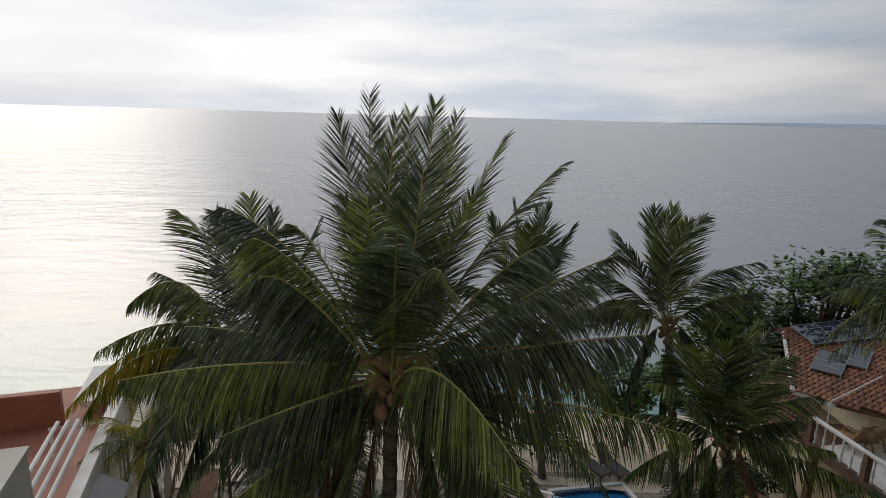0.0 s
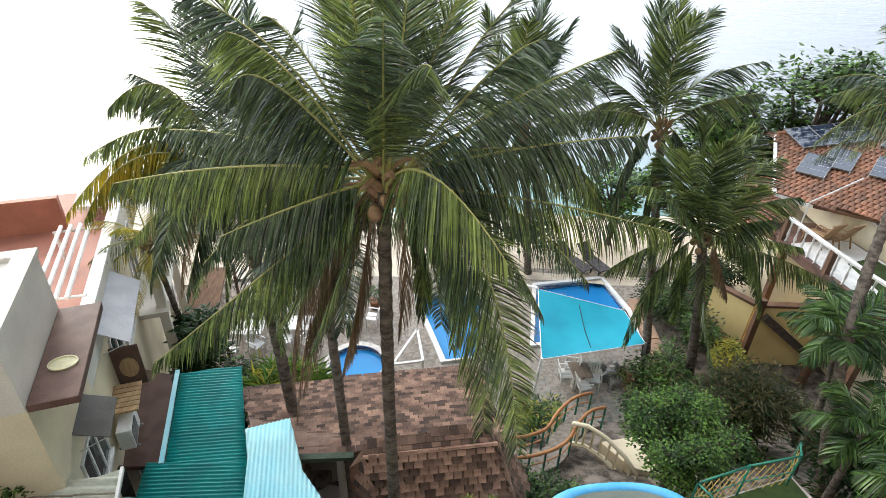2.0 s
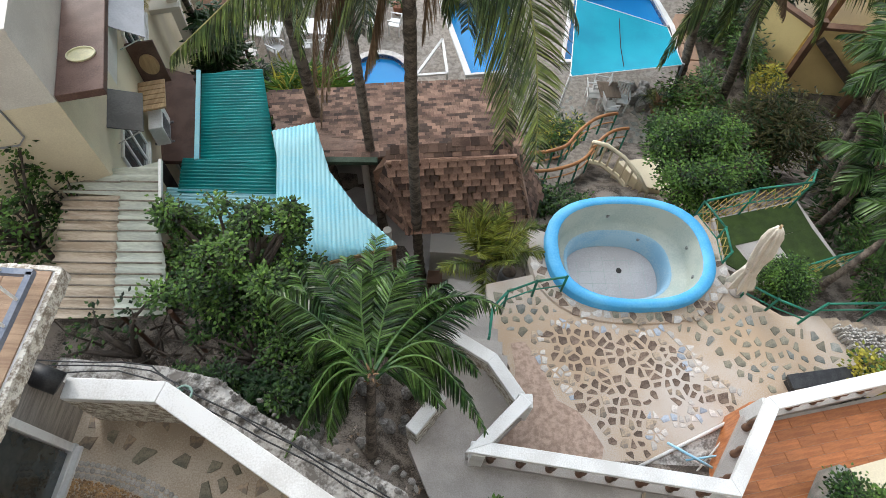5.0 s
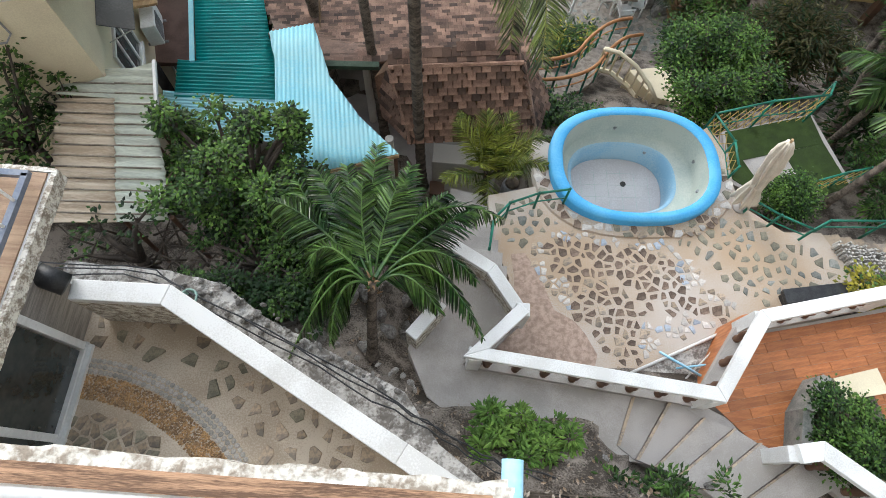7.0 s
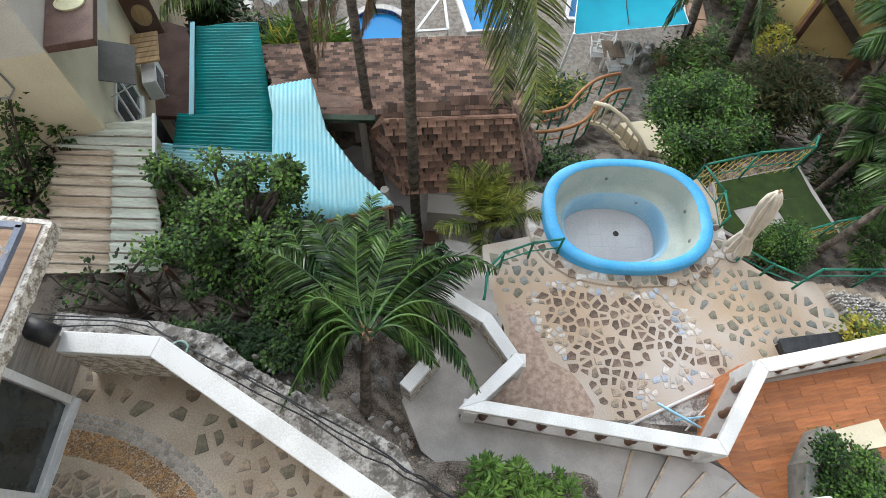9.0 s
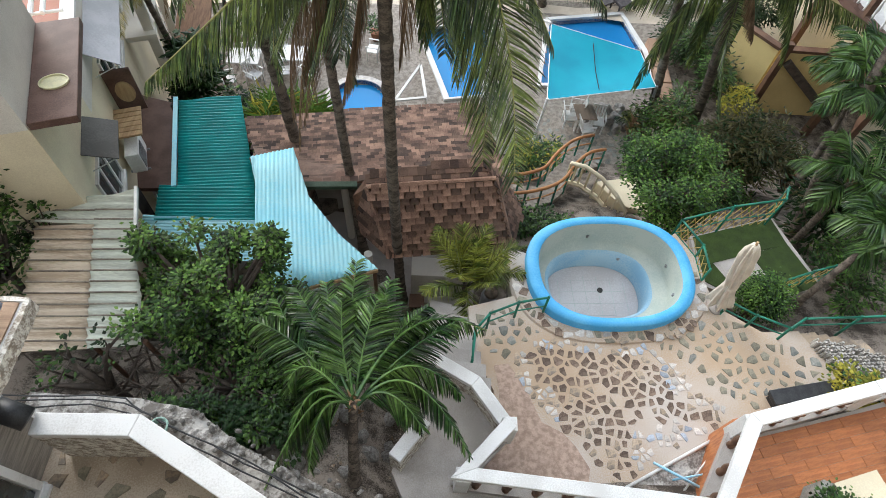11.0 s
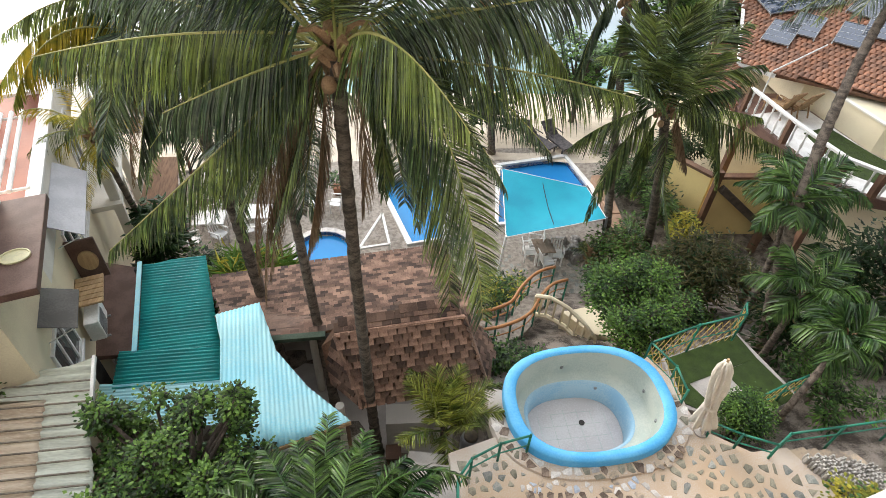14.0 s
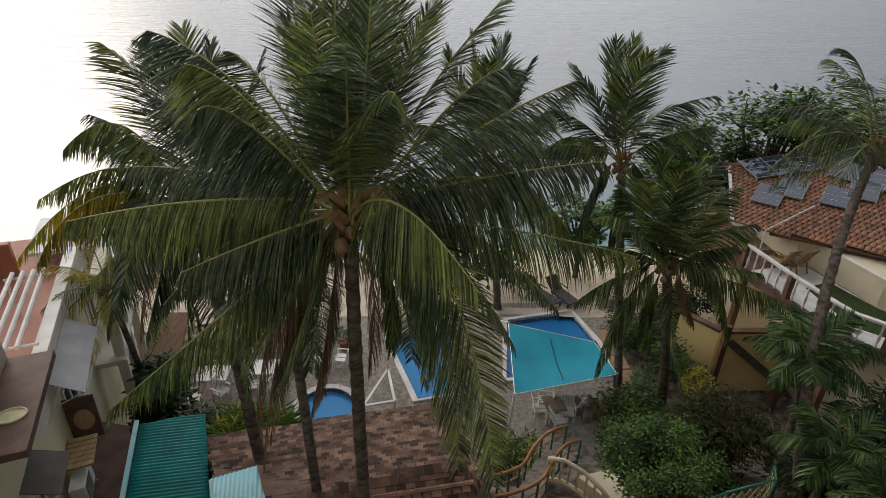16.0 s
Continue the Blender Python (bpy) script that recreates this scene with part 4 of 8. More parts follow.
for sv in (10.0, 12.2):
    part("porch_post", hbox(sv, sv + 0.22, 0.05, 0.27, 2.5, 6.35), PALE, house)
part("porch_floor", hbox(7.4, 12.3, 0.004, 0.8, 3.9, 4.05), PALE, house)
for sv in (7.6, 9.3, 11.2):
    part("porch_column", hbox(sv, sv + 0.2, 0.5, 0.75, 0.0, 6.6), PALE, house)
part("porch_beam", hbox(7.4, 12.3, 0.48, 0.77, 6.55, 6.75), PALE, house)
part("slab_canopy", hbox(0.02, 2.45, 0.006, 0.70, 7.86, 8.0), BROWN, house, "dark brown painted canopy slab", bevel=0.012)
cx, cy, cz = hp(0.85, 0.36, 8.0)
# closed cream tray added where the slab has an oval hole
oval = Shape()
for r, z in ((1.0, 8.0), (1.0, 8.03), (0.9, 8.03), (0.88, 8.008)):
    for k in range(28):
        a = 2 * math.pi * k / 28
        oval.v.append(hp(0.85 + 0.17 * r * math.sin(a), 0.36 + 0.22 * r * math.cos(a), z))
oval.f = [(i * 28 + k, i * 28 + (k + 1) % 28, (i + 1) * 28 + (k + 1) % 28, (i + 1) * 28 + k) for i in range(3) for k in range(28)] + [tuple(range(84, 112))]
part("oval_skylight", oval, mat("cream_oval", (0.62, 0.58, 0.36), (0.5, 0.47, 0.3), 3, 0.4, 0.1, 30), house, "cream oval tray in place of a hole")


def window(parent, s0, s1, z0, z1, panes, w=0.0):
    fr = part("window_frame", Shape(), WHITE, parent)
    q = Shape()
    q.v, q.f = [], []
    for (a, b, c, d) in ((s0, s1, z1 - 0.06, z1), (s0, s1, z0, z0 + 0.06)):
        h = hbox(a, b, w - 0.02, w + 0.05, c, d)
        q.add(h.v, h.f)
    for i in range(panes + 1):
        x = s0 + (s1 - s0 - 0.06) * i / panes
        h = hbox(x, x + 0.06, w - 0.02, w + 0.046, z0 + 0.06, z1 - 0.06)
        q.add(h.v, h.f)
    off = ORIGIN[parent.name]
    fr.data.clear_geometry()
    fr.data.from_pydata([(x - off[0], y - off[1], z - off[2]) for x, y, z in q.v], [], q.f)
    for i in range(panes):
        x = s0 + 0.06 + (s1 - s0 - 0.06) * i / panes
        part("pane", hbox(x, x + (s1 - s0 - 0.06) / panes - 0.06, w + 0.004, w + 0.016, z0 + 0.06, z1 - 0.06), GLASS, fr, "dark glass pane")
    part("sill", hbox(s0 - 0.05, s1 + 0.05, w, w + 0.09, z0 - 0.06, z0), WHITE, parent)


window(house, 0.75, 2.2, 4.5, 5.75, 3)
window(house, 4.3, 5.3, 4.4, 5.7, 2)
window(house, 5.6, 6.8, 4.4, 5.7, 2)
window(house, 3.2, 5.0, 1.6, 2.9, 3)
window(house, 8.1, 9.2, 4.4, 6.2, 2)


def awning(s0, s1, z, out, drop, material, label):
    a = part("awning", Shape().slab([hp(s0, 0.01, z), hp(s0, out, z - drop), hp(s1, out, z - drop), hp(s1, 0.01, z)], 0.02), material, house, label)
    for sv in (s0 + 0.05, s1 - 0.05):
        part("bracket", Shape().tube([hp(sv, 0.01, z - drop - 0.25), hp(sv, out - 0.03, z - drop - 0.03)], 0.012, 6), WHITE, a)


awning(0.95, 1.95, 6.35, 0.55, 0.25, mat("dark_grey_sheet", (0.115, 0.11, 0.105), (0.08, 0.077, 0.073), 2, 0.7, 0.1, 30), "dark grey sheet awning")
awning(3.7, 6.15, 6.42, 0.6, 0.4, mat("pale_grey_sheet", (0.42, 0.42, 0.44), (0.34, 0.34, 0.36), 2, 0.5, 0.1, 30), "pale grey sheet awning")
part("conduit", Shape().tube([hp(-0.02, -3.0, 7.25), hp(-0.02, -0.9, 7.2), hp(-0.02, -0.75, 7.35), hp(-0.02, -0.8, 9.1)], 0.016, 6), GREY_METAL, house, "thin grey conduit")


def ac_unit(at, rz, label):
    x, y, z = at
    u = thing("air_conditioner", at, label, "air conditioner", "air conditioners")
    part("case", Shape().box(x, y, z + 0.28, 0.8, 0.3, 0.55, rz), PLASTIC, u, bevel=0.02)
    o = pose(x, y, z, 0, 0, rz)
    for i in range(9):
        q = o @ Vector((-0.12, -0.158, 0.09 + 0.047 * i))
        part("grille_bar", Shape().box(q.x, q.y, q.z, 0.48, 0.012, 0.012, rz), GREY_METAL, u)
    # solid near-black sheet paints the shaded depth of the fan opening
    q = o @ Vector((-0.12, -0.149, 0.28))
    part("fan_opening", Shape().box(q.x, q.y, q.z, 0.46, 0.012, 0.44, rz), DARK, u)
    for dx in (-0.3, 0.3):
        q = o @ Vector((dx, 0, -0.02))
        part("bracket", Shape().box(q.x, q.y, q.z, 0.04, 0.42, 0.04, rz), GREY_METAL, u)
    return u


ac_unit(hp(2.85, 0.26, 4.1), ANG + 90, "white air conditioner under a timber shelf")
shelf = thing("timber_shelf", hp(3.2, 0.3, 4.8), "small slatted timber canopy on the house wall", "canopy")
for i in range(6):
    part("slat", hbox(2.8 + 0.15 * i, 2.93 + 0.15 * i, 0.01, 0.58, 4.86, 4.90), WOOD, shelf)
for sv in (2.85, 3.6):
    part("bracket", hbox(sv, sv + 0.05, 0.01, 0.56, 4.80, 4.86), WOOD, shelf)
for i, w in enumerate((-1.3, -1.9, -2.5)):
    ac_unit(hp(1.2, w, 9.2), ANG, "white air conditioner on the house roof")
sign = thing("round_sign", hp(4.12, 0.3, 4.45), "brown panel with a pale round sign", "sign")
part("panel", hbox(4.1, 4.15, 0.01, 0.6, 4.45, 5.6), BROWN, sign)
q = Shape()
for w in (4.06, 4.095):
    q.v += [hp(w, 0.32 + 0.2 * math.cos(k * math.pi / 10), 5.02 + 0.28 * math.sin(k * math.pi / 10)) for k in range(20)]
q.f = [tuple(range(20)), tuple(range(39, 19, -1))] + [(k, 20 + k, 20 + (k + 1) % 20, (k + 1) % 20) for k in range(20)]
part("disc", q, WOOD, sign, "pale round disc")

# ---- yellow house with a balustraded terrace ----
yh = thing("yellow_house", (14, 16, 0), "yellow house with a tiled roof and a wide terrace", "house")
RAIL = [(12.76, 18.05), (13.1, 15.87), (13.38, 14.46), (13.62, 13.6), (14.31, 12.84), (16.2, 12.2)]
floor_poly = RAIL + [(19, 12.2), (19, 19.5), (12.9, 19.5)]
part("terrace_slab", Shape().prism(floor_poly, 3.72, 3.98), BROWN, yh, "dark brown slab edge")
part("terrace_floor", Shape().prism([(13.0, 17.9), (13.3, 15.6), (13.5, 14.5), (14.5, 12.95), (17.3, 12.9), (16.0, 15.4), (15.4, 18.1), (14.8, 18.2)], 3.98, 4.0), PLASTIC, yh, "pale terrace floor")
part("terrace_lawn", Shape().prism([(14.35, 16.6), (15.45, 17.0), (16.0, 15.3), (16.9, 13.5), (15.3, 13.4), (14.4, 14.3)], 3.99, 4.015), TURF, yh, "green turf mat")
part("upper_wall", Shape().prism([(14.87, 18.3), (15.5, 18.15), (16.05, 15.4), (17.4, 13.2), (20, 13.2), (20, 22), (14.87, 22)], 3.98, 5.0), CREAM, yh, "cream wall")
part("wall_coping", Shape().beam((15.5, 18.15, 5.02), (16.05, 15.4, 5.02), 0.16, 0.05), PALE, yh)
part("wall_coping", Shape().beam((16.05, 15.4, 5.02), (17.4, 13.2, 5.02), 0.16, 0.05), PALE, yh)
part("lower_wall", Shape().prism([(14.4, 17.6), (14.4, 14.5), (15.8, 12.6), (20, 12.6), (20, 24), (13.4, 24), (13.4, 18.6)], 0.0, 3.72), CREAM, yh, "shaded cream wall")
for k, (p0, p1, hh) in enumerate((((11.45, 16.0), (14.35, 15.9), 2.6), ((10.5, 17.4), (11.4, 16.15), 2.5))):
    dv = Vector((p1[0] - p0[0], p1[1] - p0[1])).normalized() * 0.1
    part("side_wall", Shape().prism([(p0[0] + dv.y, p0[1] - dv.x), (p1[0] + dv.y, p1[1] - dv.x), (p1[0] - dv.y, p1[1] + dv.x), (p0[0] - dv.y, p0[1] + dv.x)], 0.0, hh), YELLOW, yh, "yellow rendered wall")
    part("timber_coping", Shape().beam((*p0, hh + 0.05), (*p1, hh + 0.05), 0.26, 0.1), TIMBER, yh)
part("stair_stringer", Shape().beam((11.6, 15.74, 2.3), (14.2, 15.68, 0.2), 0.18, 0.26), BARK2, yh, "weathered timber stair stringer")
part("timber_post", Shape().box(11.38, 15.82, 1.5, 0.2, 0.2, 3.0), TIMBER, yh)
for (x, y) in ((12.85, 17.85), (13.2, 14.9), (13.35, 13.4)):
    part("terrace_post", Shape().box(x, y, 2.0, 0.22, 0.22, 4.0), TIMBER, yh)
for i in range(len(RAIL) - 1):
    (x0, y0), (x1, y1) = RAIL[i], RAIL[i + 1]
    part("handrail", Shape().beam((x0, y0, 4.98), (x1, y1, 4.98), 0.16, 0.08), WHITE, yh, "white handrail", bevel=0.01)
    part("rail_foot", Shape().beam((x0, y0, 4.06), (x1, y1, 4.06), 0.18, 0.12), BROWN, yh)
    part("newel", Shape().box(x0, y0, 4.5, 0.18, 0.18, 0.94), TIMBER, yh)
    m = max(2, int(math.hypot(x1 - x0, y1 - y0) / 0.36))
    for j in range(m):
        k = (j + 0.5) / m
        x, y = x0 + (x1 - x0) * k, y0 + (y1 - y0) * k
        part("baluster", Shape().lathe(x, y, [(0.045, 4.12), (0.045, 4.18), (0.022, 4.24), (0.05, 4.42), (0.022, 4.68), (0.04, 4.86), (0.045, 4.94)], 8), WHITE, yh, smooth=True)
ROOF = [Vector(p) for p in ((13.05, 19.8, 5.2), (13.95, 18.75, 5.2), (17.0, 16.5, 5.2), (20.0, 13.4, 5.2), (22.0, 18.5, 6.3), (20.5, 21.5, 6.3), (18.2, 23.4, 6.3), (14.84, 23.78, 5.6))]
roof_n = Vector((3.55, -3.7, 0.0)).cross(Vector((5.15, 3.0, 1.1))).normalized()


def on_roof(x, y, lift=0.0):
    return (x, y, ROOF[0].z - (roof_n.x * (x - ROOF[0].x) + roof_n.y * (y - ROOF[0].y)) / roof_n.z + lift)


part("roof_board", Shape().slab([on_roof(p.x, p.y, -0.06) for p in ROOF], 0.1), TIMBER, yh)
part("back_roof", Shape().slab([on_roof(14.84, 23.78, -0.05), on_roof(18.2, 23.4, -0.05), on_roof(20.5, 21.5, -0.05), on_roof(22, 18.5, -0.05), (26, 24, 4.6), (16, 28, 4.6)], 0.1), CLAY, yh)
part("barge_board", Shape().beam(on_roof(13.02, 19.8, -0.08), on_roof(14.8, 23.78, -0.08), 0.1, 0.16), WHITE, yh, "white roof edge board")
part("eave_board", Shape().beam(on_roof(13.03, 19.75, -0.1), on_roof(13.92, 18.74, -0.1), 0.08, 0.16), WHITE, yh, "white eave board")
part("ridge_cap", Shape().tube([on_roof(14.84, 23.78, 0.06), on_roof(18.2, 23.4, 0.06), on_roof(20.5, 21.5, 0.06), on_roof(22, 18.5, 0.06)], 0.09, 8), CLAY, yh)
part("vent_pipe", Shape().tube([on_roof(13.75, 18.75, -0.9), on_roof(13.75, 18.75, 0.1), on_roof(14.4, 18.8, 0.35), on_roof(16.2, 19.8, 0.15)], 0.03, 8), WHITE, yh, "thin white pipe")
LOW = [Vector((11.9, 20.2, 3.9)), Vector((12.7, 18.4, 3.9)), Vector((14.4, 21.8, 4.6)), Vector((13.6, 23.2, 4.6))]
part("lower_roof", Shape().slab([tuple(p) for p in LOW], 0.1), CLAY, yh, "lower tiled roof")


def solar(x0, y0, dx, dy, n):
    """A row of panels on the tiled roof from x0, y0."""
    ux = (Vector(on_roof(x0 + dx, y0 + dy)) - Vector(on_roof(x0, y0))).normalized()
    uy = roof_n.cross(ux)
    for i in range(n):
        o = Vector(on_roof(x0, y0, 0.14)) + ux * 1.03 * i
        p = thing("solar_panel", tuple(o), "dark solar panel in an aluminium frame on the roof", "solar panel", "solar panels")
        c = [o, o + ux, o + ux + uy * 1.6, o + uy * 1.6]
        part("glass", Shape().slab([tuple(q + roof_n * 0.012) for q in c], 0.02), SOLAR, p, "dark blue glass")
        for k in range(4):
            part("frame", Shape().beam(c[k], c[(k + 1) % 4], 0.03, 0.045), GREY_METAL, p)
        for k in range(1, 4):
            part("cell_line", Shape().beam(c[0] + uy * 0.4 * k + roof_n * 0.015, c[1] + uy * 0.4 * k + roof_n * 0.015, 0.012, 0.008), ALU, p)
        for q in (c[0], c[1]):
            part("foot", Shape().tube([q, q - Vector((0, 0, 0.14))], 0.02, 6), ALU, p)


solar(14.15, 20.75, 0.74, -0.68, 1)
solar(15.25, 21.0, 0.74, -0.68, 1)
solar(16.5, 20.0, 0.74, -0.68, 1)
solar(17.7, 20.2, 0.74, -0.68, 1)
solar(15.2, 22.3, 1.0, 0.02, 3)
solar(18.0, 21.9, 0.6, -0.8, 3)
# ---- palms ----
def bez(b, c, t, k):
    return b * ((1 - k) ** 2) + c * (2 * k * (1 - k)) + t * (k * k)


def frond_shapes(base, tip, arch, n, leaf, droop, rng, ragged=0.0, twist=0.0, hang=0.25, wide=1.0):
    """Rib and leaflets of one palm leaf from base along an arch to base + tip."""
    b, tipv = Vector(base), Vector(tip)
    t = b + tipv
    c = b + (Vector(arch) if isinstance(arch, Vector) else tipv * 0.5 + Vector((0, 0, arch)))
    pts = [bez(b, c, t, i / 14) for i in range(15)]
    length = sum((pts[i + 1] - pts[i]).length for i in range(14))
    rib = Shape().tube(pts, [0.021 * (1 - 0.8 * i / 14) ** 1.2 + 0.003 for i in range(15)], 5)
    lv = Shape()
    down = Vector((0, 0, -1))
    for i in range(n):
        k = 0.13 + 0.87 * (i + 0.5) / n
        p = bez(b, c, t, k)
        d = (bez(b, c, t, min(1, k + 0.01)) - bez(b, c, t, k - 0.01)).normalized()
        side0 = d.cross(Vector((0, 0, 1)))
        side0 = side0.normalized() if side0.length > 0.15 else d.cross(Vector((0.3, -1, 0))).normalized()
        if twist:
            side0 = Matrix.Rotation(twist, 3, d) @ side0
        up = side0.cross(d)
        size = leaf * (0.62 + 0.38 * math.sin(math.pi * min(1, k * 1.1))) * (1.0 if k < 0.7 else 1.0 - 0.55 * ((k - 0.7) / 0.3) ** 1.5)
        for sgn in (-1, 1):
            if rng.random() < ragged:
                continue
            rise = max(0.0, d.z)
            lean = 0.30 + 0.38 * k + 0.42 * rise + rng.uniform(-0.05, 0.05)
            out = (side0 * sgn * math.cos(lean) * (1 - 0.75 * hang) + d * math.sin(lean) + up * rng.uniform(0.0, 0.2) * (1 - hang) + down * hang * (1.3 - 0.4 * k) * rng.uniform(0.8, 1.2)).normalized()
            ln = size * rng.uniform(0.82, 1.1)
            w = 0.0095 * wide * rng.uniform(0.7, 1.3) * (0.6 + 0.6 * leaf)
            g = droop * rng.uniform(0.7, 1.15) * (1 - 0.8 * rise)
            q, row = p.copy(), []
            dirn = out
            for j, (seg, wd) in enumerate(((0, 0.7), (0.38, 1.0), (0.34, 0.75), (0.28, 0.0))):
                q = q + dirn * (ln * seg)
                row.append((q.copy(), wd))
                dirn = (dirn + down * g * (0.45 + 0.35 * j)).normalized()
            ax_ = (row[2][0] - row[0][0]).normalized()
            a = (d - ax_ * d.dot(ax_)).normalized()
            a = (Matrix.Rotation(rng.gauss(0, 0.8), 3, ax_) @ a) * w
            k0 = len(lv.v)
            for q, wd in row[:3]:
                lv.v += [tuple(q - a * wd), tuple(q + a * wd)]
            lv.v.append(tuple(row[3][0]))
            lv.f += [(k0, k0 + 1, k0 + 3, k0 + 2), (k0 + 2, k0 + 3, k0 + 5, k0 + 4), (k0 + 4, k0 + 5, k0 + 6)]
    return rib, lv, length


def ringed_trunk(path, r0, r1, rng):
    """A palm trunk with leaf-scar rings and a swollen foot."""
    pts, rad = [], []
    n = 70
    p = [Vector(q) for q in path]
    for i in range(n + 1):
        k = i / n
        q = bez(p[0], p[1], p[2], k)
        pts.append(q + Vector((rng.uniform(-1, 1), rng.uniform(-1, 1), 0)) * 0.006)
        rad.append((r0 + (r1 - r0) * k + 0.10 * max(0, 1 - k * 9) ** 2 * r0 * 4) * (1.07 if i % 2 else 0.95))
    return Shape().tube(pts, rad, 10)


def leaf(mid, tip, m=None, droop=None, hang=0.28, size=1.0, n=0, arch=0.0):
    """One frond of a palm, by its middle and its tip from the crown."""
    return dict(mid=mid, tip=tip, m=m, droop=droop, hang=hang, size=size, n=n, arch=arch)


def palm(name, path, r0, r1, fronds, label, n=66, leaf_length=0.8, droop=0.5, seed=1, skirt=0.0, material=None, nuts=0, group="", wide=1.05, boss_size=1.0):
    """fronds: from leaf(), or (tip x, y, z from the crown, arch, material or None)."""
    rng = random.Random(seed)
    ob = thing(name, path[0], label, "palm tree", group)
    part("trunk", ringed_trunk(path, r0, r1, rng), BARK, ob, "grey ringed trunk", smooth=True)
    crown = Vector(path[2])
    for f in fronds:
        f = leaf(None, f[:3], *f[4:5], arch=f[3]) if isinstance(f, tuple) else f
        m = f["m"] or material or rng.choice((PALM, PALM_LIGHT))
        dry = m is PALM_DRY
        tip = Vector(f["tip"])
        h = Vector((tip.x, tip.y, 0))
        shift = (h.normalized() * r1 * 1.1 if h.length > 0.05 else Vector((0, 0, 0))) + Vector((0, 0, rng.uniform(-0.12, 0.2)))
        arch = f["arch"] if f["mid"] is None else Vector(f["mid"]) * 2 - tip / 2 - shift
        rib, lv, ln = frond_shapes(crown + shift, tip - shift, arch, f["n"] or n, leaf_length * (0.9 if dry else f["size"]), droop if f["droop"] is None else f["droop"], rng, 0.35 if dry else 0.03,
                                   rng.uniform(-0.25, 0.25), 0.9 if dry else f["hang"], wide * (0.6 if dry else 1))
        fr = part("frond", lv, m, ob, "dry brown hanging frond" if m is PALM_DRY else "")
        part("rib", rib, m if m is PALM_DRY or material else RIB, fr)
    boss = Shape()
    for i in range(16):
        a = i * 2.4
        z = -0.35 + 0.04 * i
        o = Vector((math.cos(a), math.sin(a), 0))
        q = crown + o * r1 * 0.8 + Vector((0, 0, z))
        boss.tube([q, q + (o * 0.10 * (1 + skirt) + Vector((0, 0, 0.16))) * boss_size, q + (o * 0.24 * (1 + skirt) + Vector((0, 0, 0.24 - 0.1 * skirt))) * boss_size], [0.07 * boss_size, 0.05 * boss_size, 0.015 * boss_size], 5)
    part("leaf_base", boss, FIBRE, ob, "brown fibrous leaf bases")
    for i in range(nuts):
        a = i * 2.1
        q = crown + Vector((math.cos(a) * (r1 + 0.12), math.sin(a) * (r1 + 0.12), -0.25 - 0.06 * (i % 3)))
        part("coconut", Shape().lathe(q.x, q.y, [(0.02, q.z - 0.12), (0.08, q.z - 0.07), (0.10, q.z), (0.07, q.z + 0.08), (0.02, q.z + 0.11)], 10), FIBRE, ob, "brown coconut", smooth=True)
    return ob


def spray(count, length, low, high, seed, arch=0.35, a0=0.0, a1=360.0, materials=(None,)):
    """Fronds all round, from steep ones in the middle to hanging ones outside."""
    rng = random.Random(seed)
    out = []
    for i in range(count):
        k = (i + 0.5) / count
        el = radians(high + (low - high) * k + rng.uniform(-8, 8))
        az = radians(a0 + (i * 137.5) % (a1 - a0) + rng.uniform(-12, 12))
        ln = length * rng.uniform(0.82, 1.1)
        out.append((ln * math.cos(el) * math.cos(az), ln * math.cos(el) * math.sin(az), ln * math.sin(el), arch * ln * (0.5 + 0.5 * math.cos(el)) * rng.uniform(0.7, 1.2), rng.choice(materials)))
    return out


Y = PALM_YELLOW
L = PALM_LIGHT
heart = [
    leaf((-0.45, 0.42, 1.81), (-0.73, 0.61, 3.12), size=0.72),
    leaf((-0.25, 0.25, 1.63), (-0.30, 0.30, 3.39), size=0.72),
    leaf((-0.09, 0.09, 1.61), (0.02, 0.21, 3.11), size=0.72),
    leaf((0.08, 0.42, 1.61), (0.14, 0.72, 3.19), size=0.72),
    leaf((0.26, 0.17, 1.66), (0.46, 0.30, 3.29), size=0.72),
    leaf((0.42, 0.51, 1.61), (0.72, 0.92, 3.18), size=0.72),
    leaf((0.63, 0.25, 1.54), (1.30, 0.51, 2.92), size=0.72),
    leaf((0.87, 0.09, 1.41), (1.94, 0.21, 2.64), hang=0.35, size=0.72),
    leaf((-0.04, 0.76, 1.43), (-0.37, 1.32, 3.04), size=0.72),
    leaf((0.26, 0.84, 1.41), (0.59, 1.53, 2.99), size=0.72),
    leaf((-0.10, -0.59, 1.29), (-0.12, -1.32, 2.42), size=0.72),
    leaf((0.09, -0.76, 1.33), (0.21, -1.94, 2.26), size=0.72),
    leaf((0.30, -0.67, 1.32), (0.58, -1.83, 1.88), hang=0.5, size=0.72),
    leaf((-0.22, -0.25, 1.24), (-0.46, -0.51, 2.29), size=0.72),
    leaf((0.48, -0.25, 1.32), (0.89, -0.61, 2.40), size=0.72),
    leaf((0.22, -0.42, 1.40), (0.38, -1.02, 2.66), size=0.72),
]
